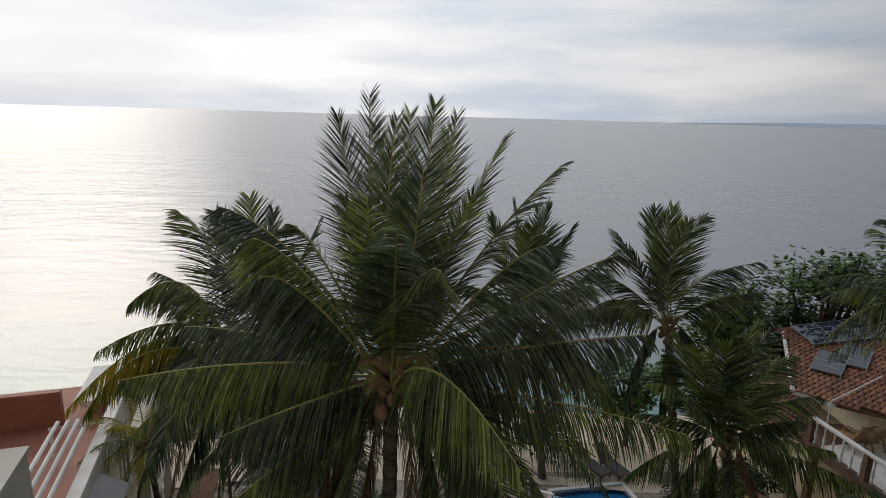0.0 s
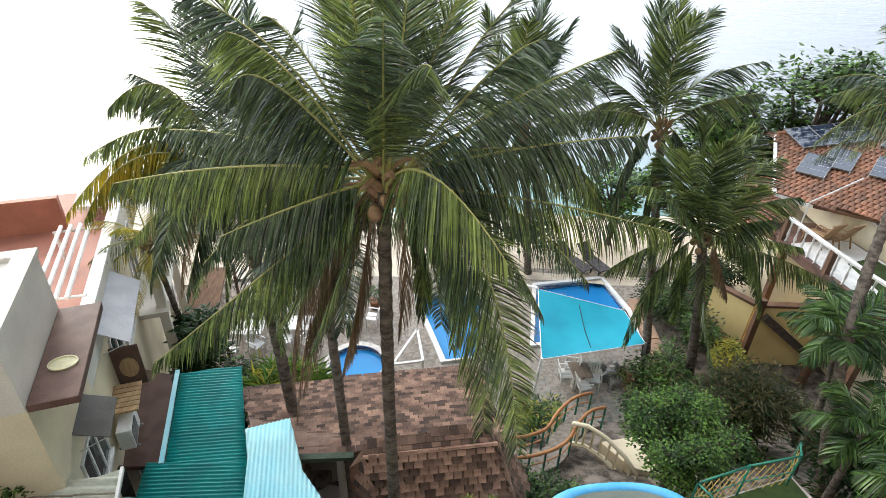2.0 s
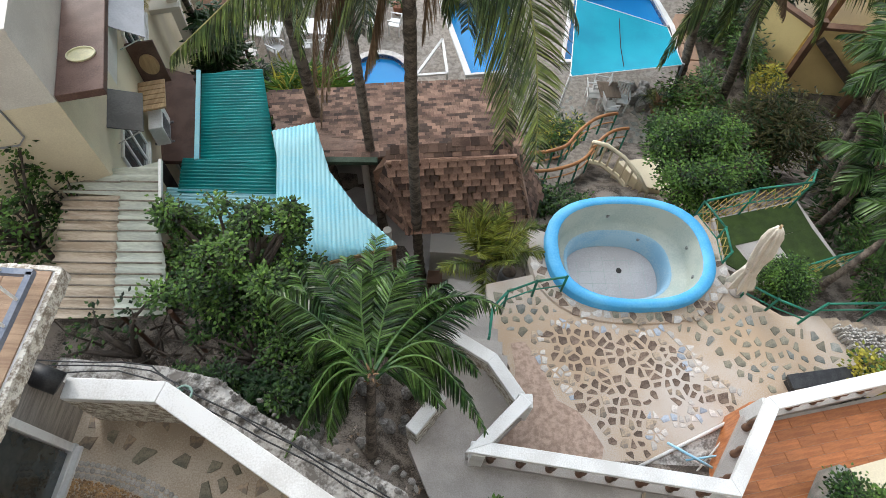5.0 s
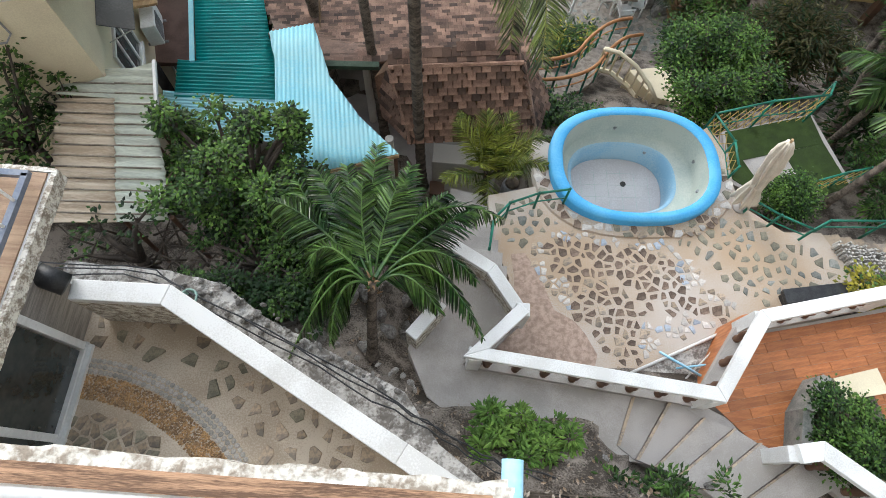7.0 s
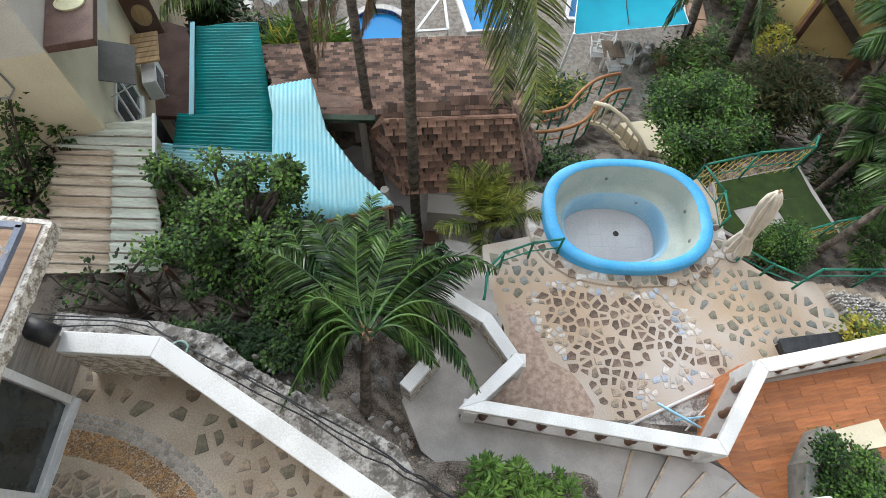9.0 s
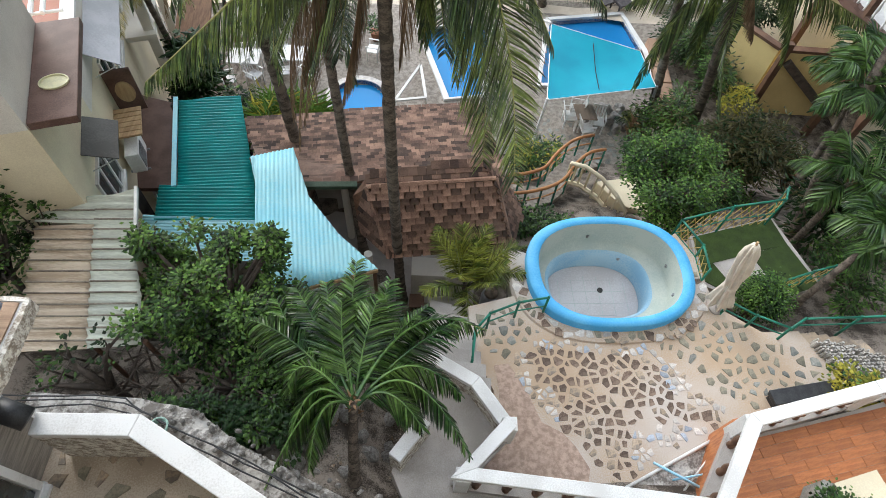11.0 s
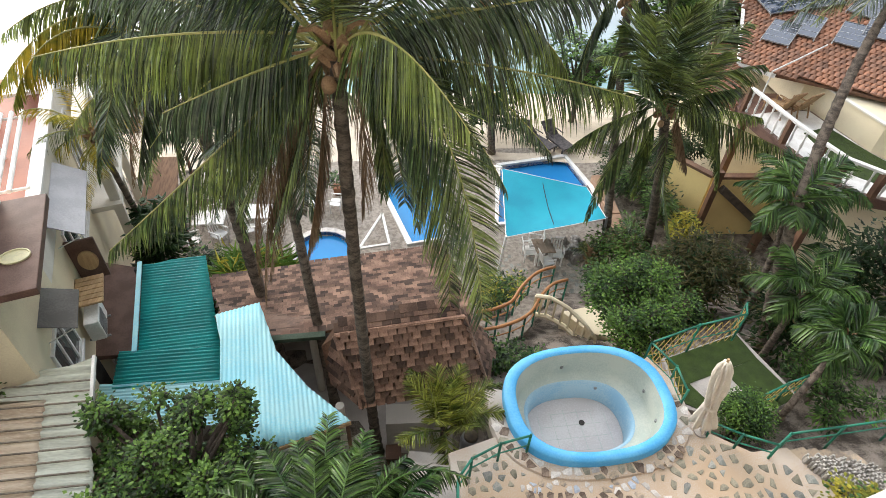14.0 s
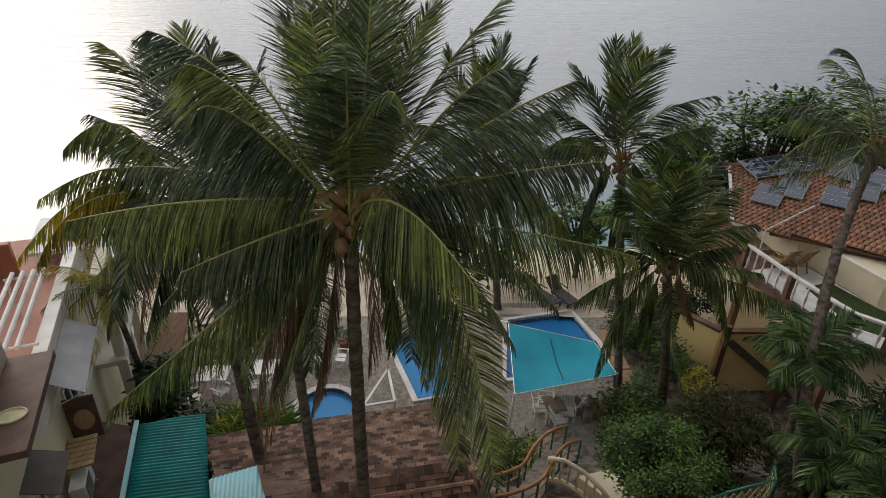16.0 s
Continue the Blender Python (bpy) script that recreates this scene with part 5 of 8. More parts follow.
left_side = [
    leaf((-1.55, -0.30, 0.25), (-3.06, -0.50, 0.12), L, hang=0.95, n=150),
    leaf((-1.26, -0.70, -0.83), (-2.80, -1.20, -2.00), L, hang=0.8, n=150),
    leaf((-1.14, 0.20, 1.42), (-2.11, 0.30, 2.03), hang=0.6),
    leaf((-0.87, -0.30, 1.33), (-1.45, -0.60, 1.85), hang=0.7),
    leaf((-0.95, 0.60, 1.37), (-1.50, 0.90, 1.72), hang=0.5),
    leaf((-1.23, 0.30, 0.73), (-2.22, 0.50, 1.26), hang=0.6),
    leaf((-1.54, 0.50, 0.28), (-2.88, 0.80, 0.29), hang=0.75),
    leaf((-0.88, -0.50, 1.20), (-1.31, -0.90, 1.48), hang=0.7),
    leaf((-1.39, 0.40, -0.47), (-2.75, 0.60, -1.72), hang=0.9),
    leaf((-0.97, 0.30, -1.02), (-1.89, 0.40, -2.50), hang=0.8),
    leaf((-0.73, 0.60, -1.48), (-1.49, 0.90, -3.62), hang=0.8),
    leaf((-0.88, -0.50, -0.08), (-1.79, -0.90, -0.32), hang=0.9),
]
right_side = [
    leaf((1.16, -0.80, -0.55), (1.79, -1.50, -3.18), L, droop=0.16, hang=0.12, size=1.2, n=230),
    leaf((0.98, -0.50, -0.79), (1.39, -1.00, -3.33), L, droop=0.2, hang=0.2, size=1.15, n=200),
    leaf((0.60, -1.00, 0.54), (1.39, -1.70, -0.11), L, hang=0.6),
    leaf((1.56, 0.00, 0.43), (3.02, -0.20, 0.74), hang=0.85, n=150),
    leaf((1.78, 0.30, 0.31), (2.98, 0.50, -0.59), hang=0.85),
    leaf((1.94, 0.00, -0.23), (3.65, -0.20, -0.55), hang=0.9, n=150),
    leaf((1.49, 0.20, 0.97), (2.76, 0.40, 1.55), hang=0.55),
    leaf((1.42, 0.60, 0.70), (2.62, 1.00, 0.97), hang=0.6),
    leaf((1.04, -0.30, 1.31), (1.67, -0.60, 1.86), hang=0.45),
    leaf((1.50, 0.50, -0.54), (3.09, 0.90, -2.11), hang=0.8),
    leaf((1.32, 0.80, -1.07), (2.56, 1.30, -3.12), hang=0.75),
    leaf((0.83, 0.50, -1.29), (1.00, 0.80, -3.48), hang=0.6),
    leaf((0.42, 0.40, -1.05), (0.47, 0.70, -2.69), hang=0.7),
]
hanging = [
    leaf((-0.38, 0.20, -1.90), (-0.70, 0.20, -3.21), PALM_DRY),
    leaf((-0.91, 0.10, -1.64), (-1.58, 0.20, -4.50), PALM_DRY),
    leaf((0.24, 0.10, -1.33), (0.15, 0.10, -2.54), PALM_DRY),
    leaf((-1.18, 0.30, -1.99), (-1.62, 0.40, -4.05), PALM_DRY),
]
left_palm = [
    leaf((-0.67, -0.30, 1.65), (-1.76, -0.60, 1.29), hang=0.7),
    leaf((-1.30, -0.40, 0.57), (-2.96, -0.90, -0.74), Y, hang=0.6),
    leaf((-1.30, -0.70, 0.46), (-2.30, -1.40, -0.57), Y, hang=0.7),
    leaf((-1.01, -0.20, 0.79), (-2.57, -0.40, 0.25), hang=0.6),
    leaf((-0.38, 0.30, 1.86), (-1.16, 0.40, 2.98), hang=0.4),
    leaf((0.05, 0.10, 1.82), (-0.27, 0.20, 2.99), hang=0.3),
    leaf((0.54, 0.20, 1.69), (0.78, 0.40, 2.98)),
    leaf((0.22, 0.60, 1.80), (0.11, 1.00, 3.17)),
    leaf((0.89, 0.30, 1.34), (1.66, 0.50, 2.79)),
    leaf((-0.83, 0.60, 0.98), (-2.00, 1.00, 1.52), hang=0.6),
    leaf((-1.00, 0.20, -0.61), (-2.77, 0.30, -2.26), hang=0.8),
    leaf((-0.91, -0.60, -0.47), (-1.70, -1.00, -2.41), hang=0.8),
    leaf((-0.17, -0.80, -0.47), (-0.75, -1.40, -2.24), hang=0.8),
    leaf((0.69, -0.40, -0.66), (0.94, -0.70, -3.03), hang=0.8),
    leaf((-0.41, 0.40, -1.67), (-1.00, 0.60, -4.79), hang=0.8),
    leaf((-1.08, 0.20, -1.57), (-1.76, 0.30, -3.51), PALM_DRY),
    leaf((0.12, 0.20, -1.84), (-0.11, 0.30, -4.16), PALM_DRY),
    leaf((0.86, 0.50, 0.57), (1.89, 0.80, 1.10), hang=0.6),
    leaf((0.97, 0.20, -0.05), (2.20, 0.30, -0.58), hang=0.8),
]
pool_palm = [
    leaf((-0.36, 0.00, 2.00), (-0.72, 0.00, 4.02)),
    leaf((0.07, 0.20, 2.13), (0.38, 0.30, 3.93)),
    leaf((-0.74, 0.40, 1.89), (-1.35, 0.60, 3.46)),
    leaf((0.32, -0.20, 1.74), (1.05, -0.40, 3.39)),
    leaf((-0.25, -0.50, 1.97), (-0.31, -1.00, 3.47), L),
    leaf((0.30, 0.80, 1.63), (0.21, 1.20, 3.72)),
    leaf((0.99, 0.20, 1.03), (2.70, 0.40, 2.56), hang=0.4),
    leaf((1.46, 0.00, 0.57), (3.92, 0.00, 0.72), hang=0.6),
    leaf((0.78, -0.30, -0.08), (2.47, -0.60, -1.56), hang=0.7),
    leaf((-0.80, 0.00, 0.05), (-2.19, 0.00, -1.14), hang=0.7),
    leaf((-1.03, 0.20, 0.89), (-2.45, 0.30, 1.35), hang=0.5),
    leaf((1.38, 0.50, -0.87), (3.90, 0.80, -3.79), hang=0.7),
    leaf((-0.39, -0.30, -0.97), (-0.60, -0.50, -3.16), hang=0.7),
    leaf((0.52, -0.30, -0.95), (1.41, -0.50, -3.11), hang=0.7),
]
sea_palm = [
    leaf((-0.31, 0.00, 1.89), (-0.31, 0.00, 3.66)),
    leaf((0.13, 0.40, 1.97), (0.97, 0.60, 3.34)),
    leaf((-0.50, 0.30, 1.97), (-0.60, 0.50, 3.52)),
    leaf((-0.94, -0.20, 1.58), (-2.01, -0.40, 2.95), hang=0.2),
    leaf((-0.35, -0.50, 1.85), (-0.26, -1.00, 3.39)),
    leaf((0.67, 0.00, 1.40), (2.45, 0.00, 2.10), hang=0.35),
    leaf((0.94, -0.20, 0.85), (2.34, -0.40, 1.31), hang=0.5),
    leaf((-1.37, 0.20, 0.75), (-2.33, 0.30, 0.32), hang=0.5),
    leaf((-1.75, -0.30, 0.63), (-3.72, -0.60, 0.51), hang=0.6),
    leaf((-0.93, 0.60, 0.90), (-2.03, 1.00, 1.39), hang=0.3),
    leaf((0.03, -0.20, -1.29), (0.01, -0.30, -3.03), hang=0.8),
    leaf((-0.84, -0.20, -0.75), (-1.11, -0.40, -3.01), hang=0.8),
    leaf((1.00, 0.30, -0.71), (1.96, 0.50, -1.96), hang=0.8),
]
dense_palm = [
    leaf((-0.06, 0.00, 1.78), (0.40, -0.00, 3.33), L),
    leaf((-0.47, 0.20, 1.85), (-0.63, 0.40, 3.32)),
    leaf((-0.91, 0.10, 1.54), (-1.59, 0.20, 2.89), L),
    leaf((0.68, 0.30, 1.31), (1.83, 0.50, 2.28)),
    leaf((0.86, -0.20, 1.03), (2.10, -0.40, 1.52), hang=0.4),
    leaf((-0.56, -0.50, 2.01), (-0.57, -0.90, 3.27), L),
    leaf((-0.92, -0.40, 1.78), (-1.43, -0.80, 2.91)),
    leaf((0.56, 0.70, 1.47), (1.43, 1.10, 2.70)),
    leaf((-0.88, 0.50, 1.35), (-1.51, 0.80, 2.07)),
    leaf((1.97, -0.50, -0.34), (4.34, -0.90, -1.30), hang=0.7),
    leaf((0.44, -0.60, -2.46), (1.72, -1.10, -6.21), L, droop=0.12, hang=0.02, size=1.1),
    leaf((-1.59, -0.30, -0.26), (-2.79, -0.60, -0.87), L, hang=0.6),
    leaf((-1.18, -0.50, -0.90), (-1.89, -0.90, -3.38), hang=0.6),
    leaf((1.81, 0.20, -0.90), (2.90, 0.40, -3.21), hang=0.7),
    leaf((-0.15, 0.20, -1.35), (0.03, 0.30, -3.42), hang=0.6),
    leaf((1.58, 0.50, -0.28), (3.67, 0.80, -0.82), hang=0.6),
    leaf((-1.04, 0.30, 0.35), (-2.49, 0.50, 0.39), hang=0.4),
    leaf((0.46, -0.60, 0.71), (1.16, -1.10, 1.18), hang=0.5),
    leaf((-1.42, -0.50, 1.48), (-2.56, -0.90, 1.98), L, hang=0.3),
    leaf((-0.62, -0.90, 1.37), (-1.08, -1.70, 2.41)),
    leaf((-1.06, -0.80, 1.13), (-1.99, -1.50, 1.82), L),
    leaf((0.04, -0.80, 1.33), (0.15, -1.50, 2.34)),
]
bank_palm = [
    leaf((-0.80, 0.68, 0.29), (-1.48, 0.99, 0.34), hang=0.3),
    leaf((-0.71, 0.68, 0.10), (-1.19, 1.36, 0.26), hang=0.25),
    leaf((-0.54, 0.93, 0.18), (-0.94, 1.54, 0.29), hang=0.15),
    leaf((-0.33, 0.87, 0.06), (-0.55, 1.70, 0.17), hang=0.1),
    leaf((-0.14, 0.93, 0.06), (-0.13, 2.02, 0.30), hang=0.1),
    leaf((0.16, 0.93, 0.02), (0.36, 1.82, 0.12), hang=0.15),
    leaf((0.43, 0.85, 0.07), (0.93, 1.44, 0.07), hang=0.3),
    leaf((0.75, 1.06, 0.16), (1.71, 1.09, 0.10), hang=0.5),
    leaf((0.63, 0.68, 0.10), (1.30, 1.13, 0.20), hang=0.4),
    leaf((0.68, 0.48, 0.18), (1.41, 0.14, 0.07), hang=0.6),
    leaf((0.74, 0.26, 0.14), (1.54, -0.60, -0.09), hang=0.7),
    leaf((0.45, 0.09, 0.20), (0.94, -0.35, 0.10), hang=0.6),
    leaf((-0.48, 0.06, 0.25), (-0.74, -0.58, 0.11), hang=0.7),
    leaf((-0.46, -0.09, 0.25), (-0.95, -1.10, 0.05), hang=0.8),
    leaf((-0.33, -0.21, 0.30), (-0.43, -0.86, 0.15), hang=0.7),
    leaf((-0.56, 0.37, 0.28), (-0.85, 0.17, 0.21), hang=0.4),
    leaf((-0.18, 0.62, 0.26), (-0.25, 1.29, 0.47), hang=0.1),
    leaf((0.08, 0.69, 0.25), (0.22, 1.31, 0.43), hang=0.15),
]
under = [
    leaf((-0.83, 0.40, -1.30), (-1.84, 0.70, -3.03), droop=0.25, hang=0.2),
    leaf((-0.58, 0.10, -1.38), (-1.19, 0.20, -2.97), droop=0.25, hang=0.2),
    leaf((-0.98, -0.20, -0.93), (-2.14, -0.40, -2.01), droop=0.25, hang=0.2),
    leaf((-0.39, 0.30, -2.00), (-0.81, 0.50, -3.74), PALM_DRY),
    leaf((-0.84, 0.50, -1.93), (-1.59, 0.80, -4.54), PALM_DRY),
    leaf((-0.50, 0.60, -1.61), (-0.89, 1.00, -3.30), droop=0.25, hang=0.2),
    leaf((0.56, 0.40, -1.31), (0.80, 0.70, -2.86), droop=0.25, hang=0.2),
    leaf((-1.07, 0.70, -1.12), (-2.21, 1.10, -2.12), droop=0.25, hang=0.2),
]
left_low = [
    leaf((0.12, -0.20, -1.26), (0.34, -0.30, -3.68), droop=0.25, hang=0.2),
    leaf((-0.43, -0.20, -1.26), (-1.13, -0.30, -3.17), droop=0.25, hang=0.2),
    leaf((0.25, 0.30, -1.15), (0.92, 0.50, -3.15), droop=0.25, hang=0.2),
]
palm("coconut_palm", [(-0.5, 6.6, 1.9), (-0.68, 6.6, 6.5), (-0.62, 6.6, 11.5)], 0.11, 0.09, heart + left_side + right_side + hanging + under, "tall coconut palm with long dark green arching fronds", n=125, leaf_length=0.92, droop=0.42, seed=3, wide=0.8, skirt=0.8, nuts=4)
palm("coconut_palm", [(-2.9, 9.0, 2.0), (-3.4, 10.3, 6.2), (-4.2, 11.0, 9.7)], 0.15, 0.11, left_palm + left_low + spray(10, 2.6, -60, 30, 11, 0.4), "leaning coconut palm with some yellowed and dry fronds", n=90, leaf_length=0.95, droop=0.5, seed=5, nuts=3, wide=1.25)
palm("coconut_palm", [(-1.5, 7.75, 2.0), (-1.75, 8.3, 5.6), (-2.2, 9.6, 9.9)], 0.11, 0.09,
     spray(20, 2.4, -60, 60, 12, 0.4) + [(0.3, -0.6, -2.6, 0.1, PALM_DRY), (-0.4, -0.5, -2.8, 0.1, PALM_DRY), (-0.2, -0.4, -4.1, 0.4, PALM_DRY), leaf((-0.6, -0.2, -1.6), (-0.9, -0.3, -3.7), L, 0.3, 0.7), leaf((0.4, -0.1, -1.6), (0.6, -0.2, -3.8), None, 0.3, 0.7), leaf((-0.9, -0.1, -1.2), (-1.4, -0.2, -3.2), None, 0.3, 0.7)],
     "slender coconut palm with dry hanging fronds", n=66, leaf_length=0.8, droop=0.6, seed=6, nuts=2)
palm("coconut_palm", [(4.4, 21.6, -0.2), (3.8, 20.3, 4.2), (2.83, 17.6, 8.1)], 0.16, 0.12, pool_palm, "coconut palm by the pool with an upright green heart", n=90, leaf_length=1.15, droop=0.4, seed=7, wide=1.7, nuts=4)
palm("coconut_palm", [(7.45, 14.4, 0.0), (7.2, 15.8, 4.3), (6.85, 16.6, 8.6)], 0.15, 0.12, sea_palm, "coconut palm with feathery upright fronds against the sea", n=80, leaf_length=1.1, droop=0.3, seed=8, wide=1.7, nuts=6)
palm("coconut_palm", [(8.75, 14.1, 0.0), (8.3, 13.8, 3.2), (7.9, 14.5, 6.2)], 0.16, 0.13, dense_palm + [(1.1, -0.4, -1.9, 0.2, PALM_DRY)], "dense coconut palm with long drooping lower fronds", n=90, leaf_length=1.0, droop=0.45, seed=9, wide=1.6, nuts=3, material=PALM_LIGHT)
palm("coconut_palm", [(9.1, 8.25, 2.8), (8.5, 9.9, 7.9), (12.55, 13.9, 9.9)], 0.14, 0.10,
     spray(20, 2.9, -45, 70, 24, 0.45) + [leaf((-1.6, -0.1, 0.5), (-3.0, -0.2, -0.5), L, hang=0.6), leaf((-1.5, 0.2, 0.8), (-2.6, 0.3, 0.6), hang=0.5)], "tall leaning coconut palm with a bare pale trunk", n=60, leaf_length=0.9, droop=0.5, seed=10, nuts=5)
palm("yellow_palm", [(-7.6, 14.6, 0.0), (-7.9, 14.4, 3.5), (-7.3, 13.0, 6.4)], 0.10, 0.07, spray(16, 1.6, -50, 60, 25, 0.4, materials=(Y, Y, Y, L)), "slim palm with yellow-green fronds", n=36, leaf_length=0.5, droop=0.6, seed=11)
palm("garden_palm", [(-0.86, 1.74, 5.6), (-0.87, 2.0, 6.2), (-0.85, 2.45, 6.85)], 0.085, 0.06, bank_palm, "low bushy palm with glossy green leaves on the bank", n=96, leaf_length=0.62, droop=0.6, seed=12, wide=1.2, boss_size=0.3,
     material=leaf_mat("glossy_palm_leaf", (0.022, 0.068, 0.014), (0.12, 0.21, 0.05), rough=0.3, island=1.9, spec=0.5))
palm("garden_palm", [(0.80, 5.45, 2.0), (0.82, 5.7, 3.0), (0.88, 6.0, 4.0)], 0.08, 0.07, spray(17, 1.4, 22, 86, 27, 0.28), "young palm with yellow-green leaves beside the tub", n=60, leaf_length=0.40, droop=0.3, seed=13, wide=1.1, boss_size=0.3,
     material=leaf_mat("yellow_green_palm_leaf", (0.10, 0.15, 0.03), (0.34, 0.36, 0.07), 0.3, 0.32, 1.4, 0.5))
# ---- fallen branches on the bank ----
rngb = random.Random(77)
pile = thing("brush_pile", (-4.3, 2.9, 5.3), "tangle of bare grey branches on the bank", "branches")
for i in range(34):
    q = Vector((rngb.uniform(-5.4, -3.3), rngb.uniform(2.5, 3.6), rngb.uniform(5.0, 5.5)))
    a = rngb.uniform(0, 6.28)
    d = Vector((math.cos(a), math.sin(a), rngb.uniform(0.1, 0.9))).normalized() * rngb.uniform(0.5, 1.3)
    m1 = q + d * 0.4 + Vector((rngb.uniform(-0.1, 0.1), rngb.uniform(-0.1, 0.1), 0.08))
    tw = Shape().tube([q, m1, q + d], [0.022, 0.015, 0.005], 5)
    e1 = m1 + Vector((d.y, -d.x, 0.25)) * 0.35
    tw.tube([m1, e1], [0.011, 0.004], 4)
    part("branch", tw, BARK2, pile, smooth=True)

# ---- broad-leaved trees and shrubs ----
def leaves(blobs, count, size, rng, flat=0.5, long=1.6):
    """Many folded leaves over uneven clumps; blobs: (x, y, z, rx, ry, rz)."""
    s = Shape()
    weight = [b[3] * b[4] + b[3] * b[5] for b in blobs]
    for _ in range(count):
        b = rng.choices(blobs, weight)[0]
        a, h = rng.uniform(0, 2 * math.pi), rng.uniform(-0.75, 1)
        r = rng.uniform(0.3, 1.1) if rng.random() < 0.8 else rng.uniform(0.9, 1.5)
        q = math.sqrt(max(0, 1 - h * h))
        p = Vector((b[0] + b[3] * r * q * math.cos(a), b[1] + b[4] * r * q * math.sin(a), b[2] + b[5] * r * h))
        d = Vector((math.cos(a) * q + rng.uniform(-0.7, 0.7), math.sin(a) * q + rng.uniform(-0.7, 0.7), rng.uniform(-0.6, 0.7) * (1 - flat))).normalized()
        w = d.cross(Vector((rng.uniform(-0.4, 0.4), rng.uniform(-0.4, 0.4), 1))).normalized()
        n = w.cross(d)
        ln = size * rng.uniform(0.7, 1.3)
        wd = ln / long / 2
        k = len(s.v)
        s.v += [tuple(p), tuple(p + d * ln * 0.45 + w * wd - n * 0.12 * ln), tuple(p + d * ln - n * 0.1 * ln), tuple(p + d * ln * 0.45 - w * wd - n * 0.12 * ln)]
        s.f += [(k, k + 1, k + 2), (k, k + 2, k + 3)]
    return s


def shrub(name, at, blobs, count, size, material, label, category="shrub", seed=1, trunk=0.06, long=1.6, extra=None, group=""):
    """Trunk, limbs and a crown of leaves; blobs are given from the foot."""
    rng = random.Random(seed)
    ob = thing(name, at, label, category, group)
    foot = Vector(at)
    world_blobs = [(at[0] + b[0], at[1] + b[1], at[2] + b[2], *b[3:]) for b in blobs]
    tr = Shape()
    fork = foot + Vector((0.02, 0.02, 0.35 * max(b[2] for b in blobs)))
    tr.tube([foot - Vector((0, 0, 0.25)), foot + (fork - foot) * 0.5 + Vector((rng.uniform(-0.05, 0.05), 0, 0)), fork], [trunk * 1.3, trunk * 1.05, trunk], 7)
    for b in world_blobs:
        e = Vector(b[:3])
        mid = fork.lerp(e, 0.5) + Vector((rng.uniform(-0.1, 0.1), rng.uniform(-0.1, 0.1), 0.08))
        tr.tube([fork, mid, e], [trunk * 0.75, trunk * 0.5, trunk * 0.22], 5)
        for _ in range(4):
            o = Vector((rng.uniform(-1, 1) * b[3], rng.uniform(-1, 1) * b[4], rng.uniform(0, 1) * b[5])) * 0.85
            tr.tube([e.lerp(mid, 0.3), e + o], [trunk * 0.28, trunk * 0.08], 4)
    part("trunk", tr, BARK2, ob, smooth=True)
    part("crown", leaves(world_blobs, count, size, rng, long=long), material, ob)
    # extra leaves sit higher and wider; bright ones paint highlights onto the crown
    if extra:
        part("young_leaf", leaves([(b[0], b[1], b[2] + 0.1, b[3] * 1.05, b[4] * 1.05, b[5] * 1.05) for b in world_blobs], count // 5, size * 0.9, rng, long=long), extra, ob, "extra leaves for highlights and variety")["kind"] = "stuff"
    return ob


def clumps(n, spread, height, r, seed):
    rng = random.Random(seed)
    return [(rng.uniform(-1, 1) * spread[0], rng.uniform(-1, 1) * spread[1], height * rng.uniform(0.45, 1.0), r * rng.uniform(0.7, 1.2), r * rng.uniform(0.7, 1.2), r * rng.uniform(0.55, 0.95)) for _ in range(n)]


shrub("leafy_tree", (-3.4, 4.4, 4.3), clumps(64, (1.15, 0.9), 2.4, 0.21, 41), 9500, 0.085, LEAF, "leafy green tree growing over the pale blue roof", "tree", 41, 0.08, extra=LEAF_LIGHT)
shrub("leafy_shrub", (-2.9, 3.1, 5.0), clumps(40, (1.0, 0.8), 1.0, 0.19, 42), 6000, 0.075, LEAF, "dark green shrub on the rocky bank", seed=42, extra=LEAF)
shrub("sparse_tree", (-7.05, 4.9, 4.6), clumps(20, (0.55, 0.9), 2.7, 0.24, 43), 1000, 0.085, LEAF, "sparse tree with thin grey branches", "tree", 43, 0.06, extra=LEAF_LIGHT)
shrub("sparse_tree", (-6.72, 5.7, 4.6), clumps(10, (0.35, 0.4), 2.3, 0.17, 44), 650, 0.085, LEAF, "thin sapling with a few bright leaves", "tree", 44, 0.035)
shrub("round_tree", (5.75, 8.9, 2.4), clumps(46, (1.05, 0.95), 2.35, 0.33, 45), 12000, 0.08, LEAF, "dense rounded green tree beside the tub", "tree", 45, 0.08, extra=LEAF_LIGHT)
shrub("hedge_ball", (6.61, 5.50, 4.0), [(0, 0, 0.78, 0.34, 0.34, 0.32), (0.08, -0.06, 0.70, 0.34, 0.32, 0.30), (-0.1, 0.06, 0.64, 0.32, 0.34, 0.30), (0.06, 0.1, 0.84, 0.28, 0.28, 0.28)], 8500, 0.055, LEAF, "clipped round green bush by the umbrella", "bush", 46, 0.05, extra=LEAF_LIGHT)
shrub("flame_shrub", (9.0, 11.4, 0.6), clumps(20, (1.5, 0.8), 2.3, 0.6, 47), 5200, 0.22, LEAF_OLIVE, "olive and bronze long-leaved shrubs below the yellow house", "shrub", 47, 0.06, long=4.0, extra=LEAF_DARK)
shrub("garden_shrub", (7.9, 13.9, 0.0), clumps(14, (0.7, 1.6), 1.7, 0.5, 48), 4200, 0.16, LEAF, "mixed green shrubs beside the pool", "shrub", 48, 0.05, long=2.6, extra=LEAF_OLIVE)
